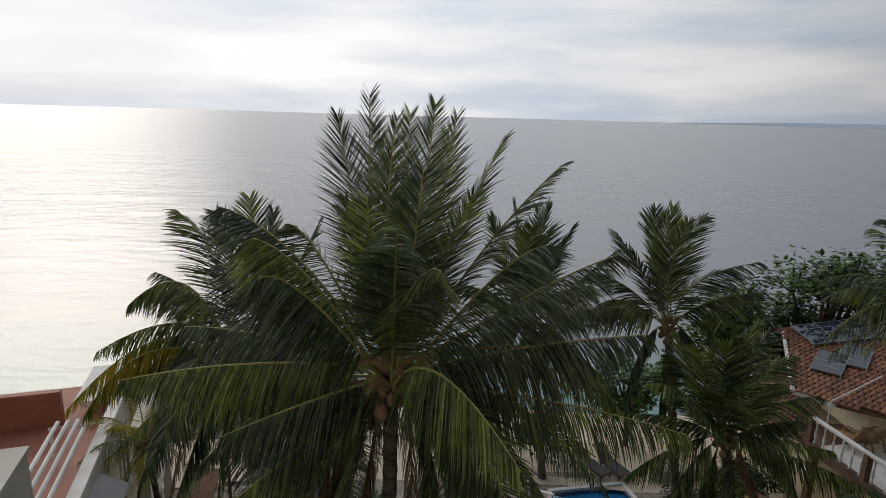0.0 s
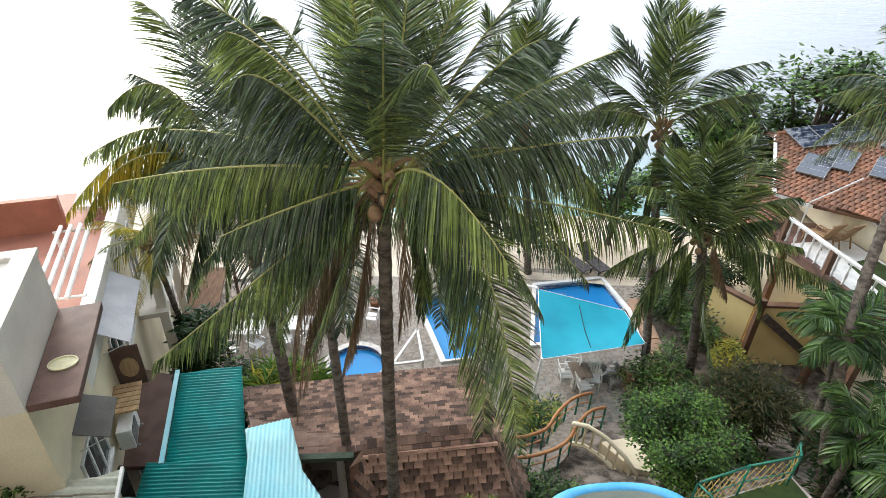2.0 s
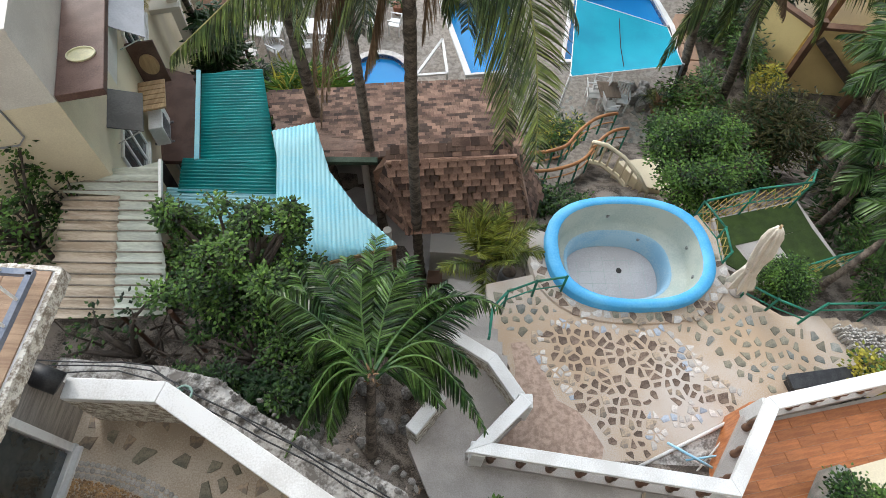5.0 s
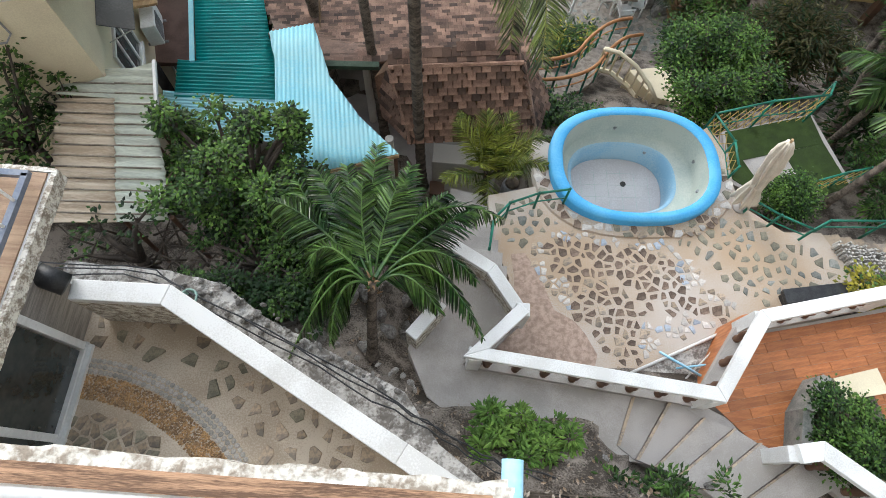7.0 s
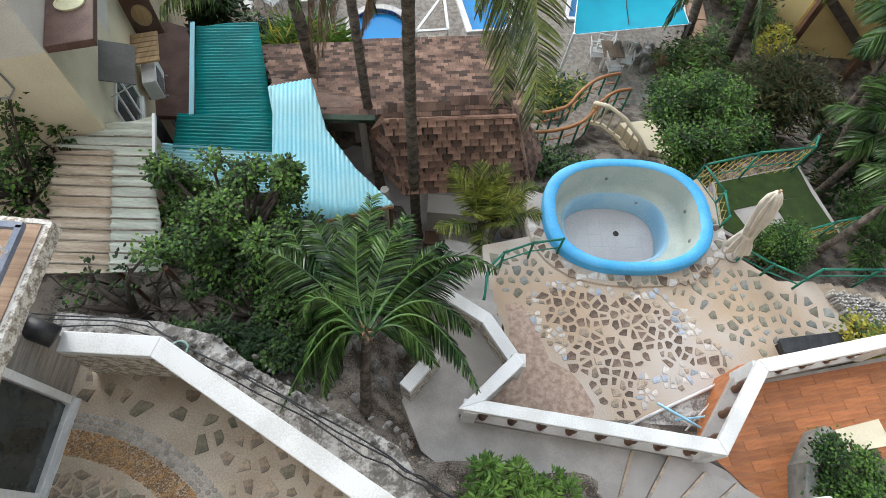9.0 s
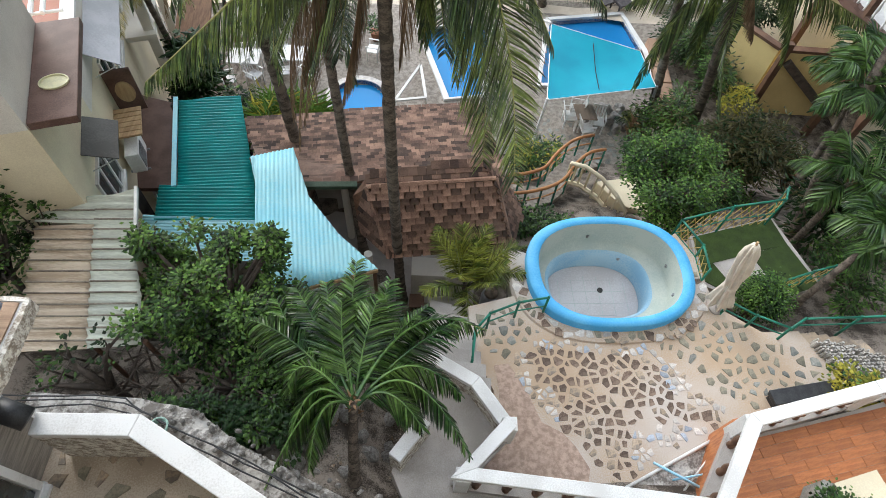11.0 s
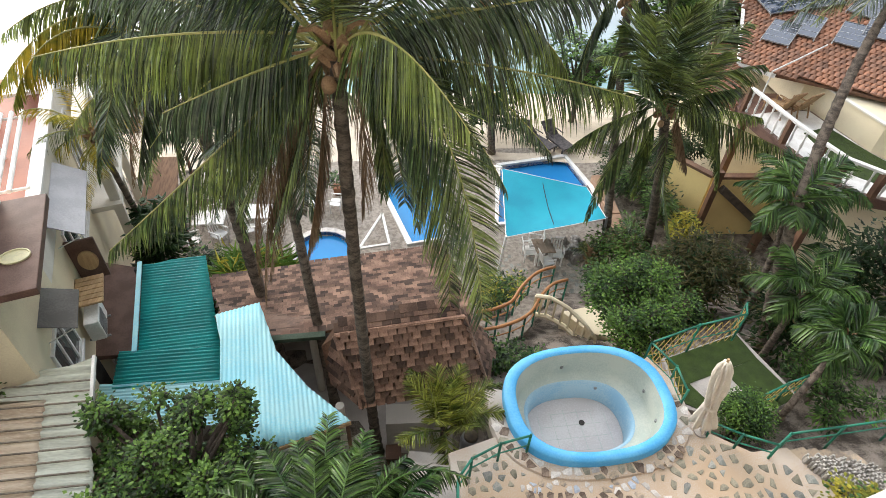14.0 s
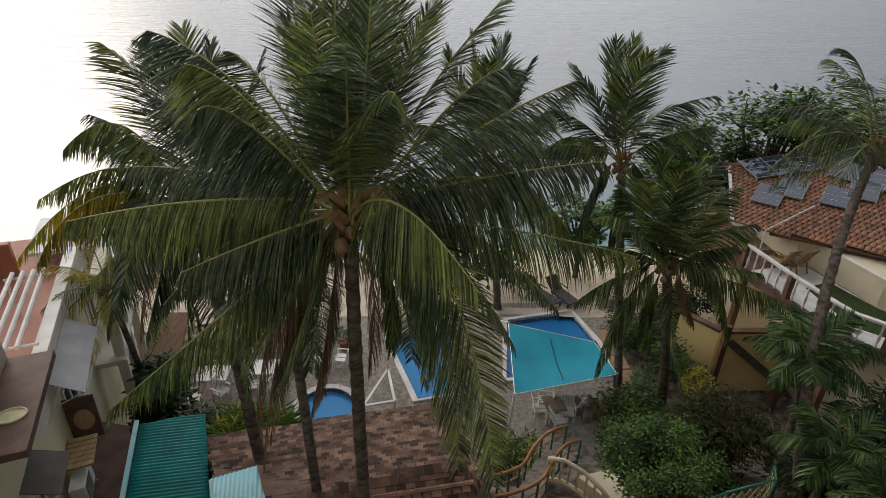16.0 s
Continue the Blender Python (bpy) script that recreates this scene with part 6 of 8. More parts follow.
shrub("garden_shrub", (9.6, 18.6, 0.0), clumps(10, (0.6, 1.4), 1.1, 0.45, 49), 2600, 0.16, LEAF_DARK, "low dark shrubs by the beach wall", "shrub", 49, 0.05, long=3.0)
shrub("garden_shrub", (10.0, 17.4, 0.0), clumps(14, (0.8, 1.2), 1.5, 0.5, 67), 3200, 0.18, LEAF, "green shrubs between the pool and the house", "shrub", 67, 0.05, long=2.8, extra=LEAF_OLIVE)
shrub("garden_shrub", (11.4, 19.6, 0.0), clumps(14, (1.2, 1.0), 1.7, 0.55, 68), 3200, 0.2, LEAF_DARK, "dark green shrubs beside the house wall", "shrub", 68, 0.05, long=2.8)
shrub("garden_shrub", (8.6, 10.9, 0.9), clumps(9, (0.5, 0.8), 1.4, 0.42, 69), 2200, 0.16, LEAF, "green shrub under the drooping palm", "shrub", 69, 0.05, long=3.0)
shrub("garden_shrub", (-2.2, 2.35, 5.5), clumps(6, (0.5, 0.3), 0.4, 0.22, 70), 700, 0.09, LEAF_DARK, "low weeds on the rubble bank", "shrub", 70, 0.02)
shrub("croton", (10.4, 15.3, 0.0), clumps(8, (0.45, 0.4), 1.2, 0.3, 50), 1300, 0.15, LEAF_YEL, "yellow-leaved croton against the yellow wall", "shrub", 50, 0.04, long=2.4, extra=LEAF)
shrub("shore_tree", (18.2, 26.5, -0.5), clumps(34, (4.6, 1.8), 8.2, 1.25, 51), 9500, 0.34, LEAF, "spreading broad-leaved tree behind the tiled roof", "tree", 51, 0.25, extra=LEAF_LIGHT)
shrub("shore_tree", (8.6, 24.2, -0.2), clumps(20, (1.5, 1.0), 4.4, 0.5, 52), 2600, 0.22, LEAF, "round-leaved shore tree on the beach", "tree", 52, 0.12, extra=LEAF_LIGHT)
shrub("shore_tree", (4.4, 22.8, 0.0), clumps(9, (0.9, 0.7), 2.2, 0.5, 53), 800, 0.22, LEAF_DARK, "small sea-grape tree on the sand", "tree", 53, 0.07, long=1.2)
shrub("garden_shrub", (6.15, 1.0, 5.5), clumps(24, (0.6, 0.5), 1.0, 0.24, 54), 7500, 0.055, LEAF, "bright green clipped shrub on the tiled terrace", "shrub", 54, 0.05, extra=LEAF_LIGHT)
shrub("garden_shrub", (7.6, 3.45, 4.8), clumps(6, (0.35, 0.25), 0.7, 0.26, 55), 1300, 0.09, LEAF_YEL, "yellow-green variegated shrub by the parapet", "shrub", 55, 0.03, extra=LEAF)
shrub("compound_shrub", (1.4, 0.68, 5.6), clumps(30, (0.66, 0.3), 0.7, 0.14, 56), 2400, 0.10, LEAF_LIGHT, "light green plant with long leaflets on the slope", "shrub", 56, 0.02, long=2.6)
shrub("compound_shrub", (3.2, 0.1, 5.9), clumps(9, (0.9, 0.25), 0.35, 0.22, 57), 900, 0.10, LEAF, "sparse weeds on the stony slope", "shrub", 57, 0.015, long=2.6)
shrub("sword_bush", (-4.0, 11.9, 0.9), clumps(9, (0.6, 0.5), 2.0, 0.45, 91), 1100, 0.62, LEAF_LIGHT, "yellow-green sword-leaved bush behind the teal roof", "bush", 91, 0.03, long=9.0, extra=LEAF_YEL)
shrub("garden_shrub", (-5.9, 13.2, 0.0), clumps(9, (0.7, 0.5), 1.5, 0.4, 92), 1500, 0.2, LEAF_DARK, "dark broad-leaved plants beside the deck", "shrub", 92, 0.03, long=2.2, extra=LEAF)
shrub("garden_shrub", (-4.6, 13.0, 0.0), clumps(8, (0.6, 0.4), 1.3, 0.36, 93), 1200, 0.24, LEAF, "green strap-leaved plants by the small pool", "shrub", 93, 0.03, long=4.0)
shrub("garden_shrub", (2.1, 8.7, 2.0), clumps(7, (0.4, 0.5), 1.1, 0.36, 58), 2000, 0.10, LEAF, "green shrub beside the curved bridge", "shrub", 58, 0.04)
shrub("garden_shrub", (3.05, 8.1, 2.2), clumps(6, (0.4, 0.25), 1.0, 0.32, 59), 1800, 0.09, LEAF, "small green shrub behind the tub", "shrub", 59, 0.03)
shrub("garden_shrub", (3.2, 11.7, 0.9), clumps(7, (0.5, 0.4), 1.0, 0.34, 60), 1500, 0.14, LEAF, "green shrub by the garden path", "shrub", 60, 0.03, long=3, extra=LEAF_YEL)
shrub("garden_shrub", (9.2, 6.6, 3.3), clumps(12, (0.9, 0.9), 0.8, 0.3, 61), 1500, 0.14, LEAF, "dark green garden plants behind the fence", "shrub", 61, 0.04, long=3.4, extra=LEAF)
shrub("garden_shrub", (10.5, 8.8, 2.2), clumps(14, (1.6, 1.2), 2.2, 0.6, 62), 3800, 0.22, LEAF_DARK, "thick dark foliage on the slope", "shrub", 62, 0.06, long=3.4, extra=LEAF_OLIVE)
shrub("garden_shrub", (13.5, 9.0, 2.0), clumps(14, (1.8, 1.6), 3.0, 0.8, 63), 3800, 0.24, LEAF_DARK, "thick foliage below the terrace", "shrub", 63, 0.08, long=3)
shrub("garden_shrub", (-6.9, 13.6, 0.0), clumps(8, (0.5, 0.5), 3.6, 0.45, 64), 1500, 0.3, LEAF_DARK, "dark large-leaved plants by the cream house", "shrub", 64, 0.05, long=2.4)
shrub("garden_shrub", (-1.9, 3.4, 4.8), clumps(8, (0.6, 0.35), 0.7, 0.28, 65), 1500, 0.10, LEAF, "low weeds on the rocky bank", "shrub", 65, 0.02, extra=LEAF_LIGHT)
shrub("bare_shrub", (-4.75, 3.0, 5.1), [(-0.5, 0.3, 1.0, 0.3, 0.3, 0.2), (0.2, 0.4, 1.2, 0.3, 0.3, 0.2), (-0.7, -0.1, 0.8, 0.3, 0.3, 0.2)], 120, 0.09, LEAF, "gnarled bare trunk beside the old roof", "tree", 66, 0.1)
for i, (x, y, z, n, ln) in enumerate(((-4.7, 12.6, 0.3, 26, 1.5), (-5.3, 13.4, 0.2, 18, 1.3), (2.9, 12.3, 0.6, 14, 0.8), (6.8, 14.2, 0.1, 12, 0.7), (10.4, 11.0, 1.5, 16, 1.1))):
    palm("cycad", [(x, y, z), (x, y, z + 0.2), (x, y, z + 0.45)], 0.09, 0.08, spray(n, ln, 0, 75, 70 + i, 0.35, materials=(L, L, None)), "bright green cycad clump beside the deck", n=30, leaf_length=0.35, droop=0.35, seed=70 + i, group="cycads")
FAN = leaf_mat("fan_leaf", (0.03, 0.075, 0.018), (0.10, 0.18, 0.04), 0.3, 0.34, 1.5, 0.5)
for i, (x, y, z, r, ln, foot) in enumerate(((9.25, 10.0, 6.25, 0.07, 1.15, (9.0, 9.2, 2.6)), (9.3, 8.4, 4.9, 0.07, 1.2, (8.9, 8.0, 3.0)), (10.2, 10.9, 5.6, 0.08, 1.5, (9.3, 9.6, 2.5)), (8.9, 6.6, 5.5, 0.06, 0.85, (7.7, 5.75, 4.1)))):
    palm("fan_palm", [foot, (foot[0], foot[1], (foot[2] + z) / 2), (x, y, z)], r * 1.2, r, spray(14, ln, -35, 65, 80 + i, 0.45), "small garden palm with arching dark green leaves", n=40, leaf_length=0.55, droop=0.4, seed=80 + i, wide=2.0, material=FAN, group="small garden palms", boss_size=0.3)

# ---- shade cloth over the pool ----
shade = thing("shade_cloth", (5.4, 16.2, 0), "taut turquoise shade cloth on poles over the pool", "canopy")
corners = [(3.62, 13.95, 1.85), (7.21, 14.72, 1.9), (6.98, 16.5, 1.9), (4.05, 17.7, 1.92)]
n = 16
q = Shape()
for j in range(n + 1):
    for i in range(n + 1):
        a, b = Vector(corners[0]).lerp(Vector(corners[1]), i / n), Vector(corners[3]).lerp(Vector(corners[2]), i / n)
        p = a.lerp(b, j / n)
        sag = 0.22 * math.sin(math.pi * i / n) * math.sin(math.pi * j / n) + 0.015 * noise.noise((i * 0.6, j * 0.6, 3))
        q.v.append((p.x, p.y, p.z - sag))
q.f = [(j * (n + 1) + i, j * (n + 1) + i + 1, (j + 1) * (n + 1) + i + 1, (j + 1) * (n + 1) + i) for j in range(n) for i in range(n)]
part("cloth", q, CLOTH, shade, smooth=True)
part("seam", Shape().tube([(5.35, 14.34, 1.83), (5.4, 15.6, 1.70), (5.45, 17.1, 1.86)], 0.014, 5), DARK, shade, "dark seam")
for k in range(4):
    part("edge_cord", Shape().tube([corners[k], corners[(k + 1) % 4]], 0.014, 5), ALU, shade)
for (x, y, z), (fx, fy) in zip(corners, ((3.45, 13.8), (7.3, 14.5), (8.3, 16.6), (3.9, 20.9))):
    part("pole", Shape().tube([(fx, fy, -0.1), (x, y, z + 0.05)], 0.045, 8), GREY_METAL if fx > 7 else ALU, shade)
bench = thing("pool_bench", (8.5, 17, 0), "low brick-coloured ledge along the pool", "bench")
for i in range(5):
    part("block", Shape().box(8.42 + 0.02 * i, 15.5 + 0.85 * i, 0.22, 0.5, 0.8, 0.34), mat("bench_stone", (0.40, 0.25, 0.16), (0.30, 0.19, 0.13), 2, 0.8, 0.3, 40) if i == 0 else bpy.data.materials["bench_stone"], bench, bevel=0.015)
s = Shape().prism([(8.9, 21.3), (14, 21.8), (14, 22.1), (8.9, 21.6)], -0.2, 0.55)
solid("beach_wall", s, STONE_PALE, "low pale wall along the beach", "wall", "structure", bevel=0.02)
s = Shape().prism([(-7.4, 19.2), (-3.6, 20.2), (-3.55, 20.0), (-7.35, 19.0)], 0.0, 0.9)
solid("beach_wall", s, WHITE, "white garden wall towards the beach", "wall", "structure", bevel=0.02)


# ---- furniture ----
def chair(at, rz, label="white plastic garden chair"):
    ob = thing("garden_chair", at, label, "chair", "white garden chairs")
    o = pose(*at, 0, 0, rz)

    def bx(name, x, y, z, a, b, c, tilt=0):
        m = o @ pose(x, y, z, tilt)
        t = Shape().box(0, 0, 0, a, b, c)
        t.v = [tuple(m @ Vector(v)) for v in t.v]
        part(name, t, PLASTIC, ob, bevel=0.008)

    bx("seat", 0, 0, 0.42, 0.46, 0.44, 0.035)
    for i in range(5):
        bx("back_slat", -0.18 + 0.09 * i, 0.24, 0.64, 0.05, 0.025, 0.42, -12)
    bx("back_rail", 0, 0.29, 0.86, 0.46, 0.03, 0.06, -12)
    for x in (-0.21, 0.21):
        for y in (-0.19, 0.19):
            bx("leg", x, y, 0.2, 0.045, 0.045, 0.42)
        bx("armrest", x * 1.15, 0.0, 0.64, 0.05, 0.46, 0.03)
        bx("arm_post", x * 1.15, -0.2, 0.53, 0.04, 0.04, 0.22)
    return ob


first = chair((4.75, 14.75, 0.06), 90)
for x, y, r in ((5.65, 14.55, -100), (5.25, 14.2, 10), (5.0, 15.1, 170)):
    copy_thing(first, pose(x, y, 0.06, 0, 0, r))
for i, (x, y, r) in enumerate(((-7.0, 15.7, 20), (-6.2, 16.0, -30), (-5.2, 16.3, 10), (-4.4, 16.2, 60), (-3.0, 17.6, 180), (-2.2, 17.7, 170), (-6.6, 17.2, 200), (-5.6, 17.6, 160))):
    copy_thing(first, pose(x, y, 0.06, 0, 0, r))
tb = thing("garden_table", (5.2, 14.75, 0.06), "square slatted wooden garden table", "table")
for i in range(8):
    part("board", Shape().box(4.90 + 0.085 * i, 14.68, 0.73, 0.08, 0.72, 0.03, 6), mat("table_wood", (0.26, 0.19, 0.14), (0.18, 0.13, 0.10), 2, 0.7, 0.3, 30) if i == 0 else bpy.data.materials["table_wood"], tb)
for dx in (-0.27, 0.27):
    for dy in (-0.28, 0.28):
        part("leg", Shape().box(5.2 + dx, 14.68 + dy, 0.39, 0.05, 0.05, 0.66), PLASTIC, tb)
for x, y in ((-6.6, 16.6), (-4.9, 16.9)):
    tb = thing("dining_table", (x, y, 0.06), "white cloth-covered table on the deck", "table", "white tables")
    part("top", Shape().box(x, y, 0.76, 1.1, 0.8, 0.05), WHITE, tb, bevel=0.01)
    for dx in (-0.48, 0.48):
        for dy in (-0.33, 0.33):
            part("leg", Shape().box(x + dx, y + dy, 0.4, 0.05, 0.05, 0.68), WHITE, tb)


def lounger(at, rz, material, label, group):
    ob = thing("sun_lounger", at, label, "lounger", group)
    o = pose(*at, 0, 0, rz)

    def bx(name, x, y, z, a, b, c, tilt=0):
        m = o @ pose(x, y, z, tilt)
        t = Shape().box(0, 0, 0, a, b, c)
        t.v = [tuple(m @ Vector(v)) for v in t.v]
        part(name, t, material, ob, bevel=0.01)

    bx("bed", 0, -0.25, 0.32, 0.62, 1.3, 0.06)
    bx("backrest", 0, 0.63, 0.56, 0.62, 0.75, 0.06, 38)
    for x in (-0.29, 0.29):
        bx("side_rail", x, -0.25, 0.28, 0.05, 1.34, 0.06)
        for y in (-0.8, 0.3):
            bx("leg", x, y, 0.14, 0.06, 0.06, 0.28)
        bx("arm", x * 1.1, 0.25, 0.52, 0.05, 0.5, 0.04)
    return ob


lounger((6.5, 22.05, 0.08), 35, SLATE, "charcoal wicker sun lounger on the sand", "beach loungers")
lounger((7.4, 22.1, 0.08), 25, SLATE, "charcoal wicker sun lounger on the sand", "beach loungers")
for i, (x, y) in enumerate(((14.0, 18.0), (14.6, 17.95))):
    ob = thing("deck_chair", (x, y, 4.0), "tan woven reclining chair on the terrace", "chair", "terrace chairs")
    o = pose(x, y, 4.0, 0, 0, 200)
    for nm, (a, b, c, sx, sy, sz, tl) in (("backrest", (0, 0.42, 0.66, 0.55, 0.06, 0.95, -28)), ("seat", (0, -0.12, 0.34, 0.55, 0.7, 0.06, 8)), ("armrest", (-0.31, 0.05, 0.52, 0.06, 0.7, 0.04, 0)), ("armrest", (0.31, 0.05, 0.52, 0.06, 0.7, 0.04, 0)),
                                          ("leg", (-0.28, -0.35, 0.25, 0.05, 0.05, 0.52, 0)), ("leg", (0.28, -0.35, 0.25, 0.05, 0.05, 0.52, 0)), ("leg", (-0.28, 0.4, 0.25, 0.05, 0.05, 0.52, 20)), ("leg", (0.28, 0.4, 0.25, 0.05, 0.05, 0.52, 20))):
        m = o @ pose(a, b, c, tl)
        t = Shape().box(0, 0, 0, sx, sy, sz)
        t.v = [tuple(m @ Vector(v)) for v in t.v]
        part(nm, t, WICKER, ob, bevel=0.015)

# closed umbrella
um = thing("closed_umbrella", (5.57, 5.2, 4.75), "closed cream garden umbrella on a leaning pole", "umbrella")
q = Shape()
ringn = 36


def axis_x(z):
    """The pole leans a little towards the tub."""
    return 5.57 - 0.145 * (z - 4.75)


prof = [(0.02, 6.95), (0.07, 6.92), (0.105, 6.75), (0.13, 6.5), (0.135, 6.25), (0.115, 5.95), (0.095, 5.62), (0.145, 5.35), (0.185, 5.12), (0.18, 5.04)]
for j, (r, z) in enumerate(prof):
    for k in range(ringn):
        a = 2 * math.pi * k / ringn
        f = r * (1 + (0.34 if j > 1 else 0.1) * math.cos(9 * a + z * 2.5) + 0.35 * noise.noise((3 * math.cos(a), 3 * math.sin(a), z * 3)))
        q.v.append((axis_x(z) + f * math.cos(a), 5.2 + f * math.sin(a), z + (0.06 * math.cos(8 * a) if j > 7 else 0)))
q.f = [(j * ringn + k, (j + 1) * ringn + k, (j + 1) * ringn + (k + 1) % ringn, j * ringn + (k + 1) % ringn) for j in range(len(prof) - 1) for k in range(ringn)] + [tuple(range(ringn))]
part("canopy", q, CANVAS, um, "furled cream canvas", smooth=True)
part("pole", Shape().tube([(axis_x(4.75), 5.2, 4.75), (axis_x(7.02), 5.2, 7.02)], 0.022, 8), WOOD, um)
part("strap", Shape().lathe(axis_x(5.62), 5.2, [(0.11, 5.59), (0.118, 5.63), (0.11, 5.67)], 20), CANVAS, um)
part("base", Shape().lathe(5.57, 5.2, [(0.13, 4.75), (0.13, 4.79), (0.05, 4.83), (0.04, 4.92)], 20), CONCRETE, um, "round cement foot")

# turf court with fence
s = Shape().prism([(5.7, 7.2), (7.68, 7.82), (8.25, 6.1), (6.7, 5.55), (5.7, 6.0)], 3.2, 4.28)
court = tagged(part("court", s, CONCRETE, None, "small sunken court behind the umbrella"), "", "court", "", "structure")
for poly in ([(5.76, 7.18), (7.64, 7.77), (7.8, 7.1), (6.04, 6.54), (5.78, 6.6)], [(7.8, 7.1), (8.17, 6.1), (7.6, 5.87), (7.15, 6.22), (6.93, 6.8)], [(5.78, 6.6), (6.04, 6.54), (6.4, 5.85), (6.2, 5.8), (5.75, 6.1)]):
    part("turf_strip", Shape().prism(poly, 4.28, 4.30), TURF, court, "dark green artificial turf")


def rail_fence(points, base, height, label, net=True):
    f = thing("garden_fence", (*points[0], base), label, "fence")
    for i, (x, y) in enumerate(points):
        part("post", Shape().tube([(x, y, base - 0.3), (x, y, base + height + 0.03)], 0.024, 8), GREENRAIL, f, smooth=True)
    for i in range(len(points) - 1):
        a, b = points[i], points[i + 1]
        part("top_rail", Shape().tube([(*a, base + height), (*b, base + height)], 0.022, 8), GREENRAIL, f, smooth=True)
        part("mid_rail", Shape().tube([(*a, base + height * 0.45), (*b, base + height * 0.45)], 0.015, 6), GREENRAIL, f)
        if net:
            ln = math.hypot(b[0] - a[0], b[1] - a[1])
            m = max(2, int(ln / 0.17))
            for k in range(m):
                for sg in (0, 1):
                    k0, k1 = (k, k + 1) if sg else (k + 1, k)
                    p = Vector((*a, 0)).lerp(Vector((*b, 0)), k0 / m)
                    r = Vector((*a, 0)).lerp(Vector((*b, 0)), k1 / m)
                    for zz in (0.05, 0.45):
                        part("net_cord", Shape().tube([(p.x, p.y, base + height * zz), (r.x, r.y, base + height * (zz + 0.45))], 0.008, 4), MESH_Y, f)
    return f


rail_fence([(5.12, 6.95), (5.42, 6.35), (5.42, 5.8)], 4.45, 0.75, "green pipe fence with yellow rope netting")
rail_fence([(5.12, 6.95), (6.3, 7.35), (7.45, 7.6), (7.6, 7.9)], 4.3, 0.9, "green pipe fence with yellow rope netting")
rail_fence([(8.2, 6.2), (7.7, 6.05), (6.9, 5.75)], 4.3, 0.6, "green pipe fence with yellow rope netting")
rail_fence([(5.63, 5.1), (6.05, 4.85), (6.6, 4.62), (6.93, 4.82), (8.0, 4.9), (9.2, 5.0)], 4.72, 0.5, "green pipe rail along the patio", False)
rail_fence([(0.86, 3.75), (0.92, 4.3), (1.18, 4.62), (1.7, 4.86), (2.24, 4.98)], 4.75, 0.6, "green pipe rail at the patio corner", False)

# curved footbridge with timber rails
br = thing("footbridge", (3.3, 10, 1.5), "curved pebbled garden ramp with orange timber rails", "bridge")
key = [Vector(p) for p in ((1.5, 9.5, 2.2), (2.09, 9.59, 2.15), (2.69, 9.71, 2.15), (3.28, 10.05, 2.1), (3.75, 10.78, 1.95), (4.32, 11.44, 1.75), (4.99, 11.82, 1.55), (5.4, 11.9, 1.5))]
mid, hts = [], []
for i in range(1, len(key) - 2):
    for k in range(5):
        f = k / 5
        p = 0.5 * (2 * key[i] + (key[i + 1] - key[i - 1]) * f + (2 * key[i - 1] - 5 * key[i] + 4 * key[i + 1] - key[i + 2]) * f * f + (3 * key[i] - key[i - 1] - 3 * key[i + 1] + key[i + 2]) * f ** 3)
        mid.append((p.x, p.y))
        hts.append(p.z)
lf, rt = [], []
for i, (x, y) in enumerate(mid):
    a, b = mid[max(0, i - 1)], mid[min(len(mid) - 1, i + 1)]
    d = Vector((b[0] - a[0], b[1] - a[1])).normalized()
    lf.append((x - d.y * 0.3, y + d.x * 0.3))
    rt.append((x + d.y * 0.3, y - d.x * 0.3))
nm = len(mid)
q = Shape()
for i in range(nm):
    q.v += [(*lf[i], hts[i]), (*rt[i], hts[i]), (*rt[i], hts[i] - 0.18), (*lf[i], hts[i] - 0.18)]
for i in range(nm - 1):
    k = 4 * i
    q.f += [(k, k + 1, k + 5, k + 4), (k + 1, k + 2, k + 6, k + 5), (k + 3, k, k + 4, k + 7), (k + 2, k + 3, k + 7, k + 6)]
part("walkway", q, GRAVEL, br, "pebbled walkway")
for side in (lf, rt):
    part("handrail", Shape().tube([(x, y, h + 0.75) for (x, y), h in zip(side, hts)], 0.045, 8), WOOD_ORANGE, br, "orange timber handrail", smooth=True)
    part("low_rail", Shape().tube([(x, y, h + 0.4) for (x, y), h in zip(side, hts)], 0.02, 6), WOOD_ORANGE, br)
    for (x, y), h in list(zip(side, hts))[::3]:
        part("post", Shape().tube([(x, y, h - 0.15), (x, y, h + 0.75)], 0.03, 6), GREENRAIL, br)
for (x, y), h in zip(mid[4:20:8], hts[4:20:8]):
    part("pier", Shape().box(x, y, h - 0.9, 0.3, 0.3, 1.5), ROCK, br)
ar = thing("arched_balustrade", (4.6, 10, 1.6), "cream arched balustrade beside the garden ramp", "balustrade")
arc = [(3.75, 10.35, 2.95), (4.15, 10.3, 2.9), (4.6, 10.05, 2.75), (5.0, 9.7, 2.5), (5.25, 9.3, 2.3)]
part("rail", Shape().tube(arc, 0.06, 8), CREAM, ar, smooth=True)
for i in range(10):
    k = i / 9 * 3.98
    a, b = Vector(arc[int(k)]), Vector(arc[min(4, int(k) + 1)])
    p = a.lerp(b, k - int(k))
    part("baluster", Shape().tube([(p.x, p.y, p.z - 0.75), tuple(p)], 0.035, 6), CREAM, ar)
part("kerb", Shape().tube([(x, y, z - 0.75) for x, y, z in arc], 0.07, 6), CREAM, ar)
s = Shape().prism([(4.6, 10.4), (5.6, 10.6), (6.3, 10.2), (5.9, 9.4), (5.2, 9.6)], 1.2, 2.2)
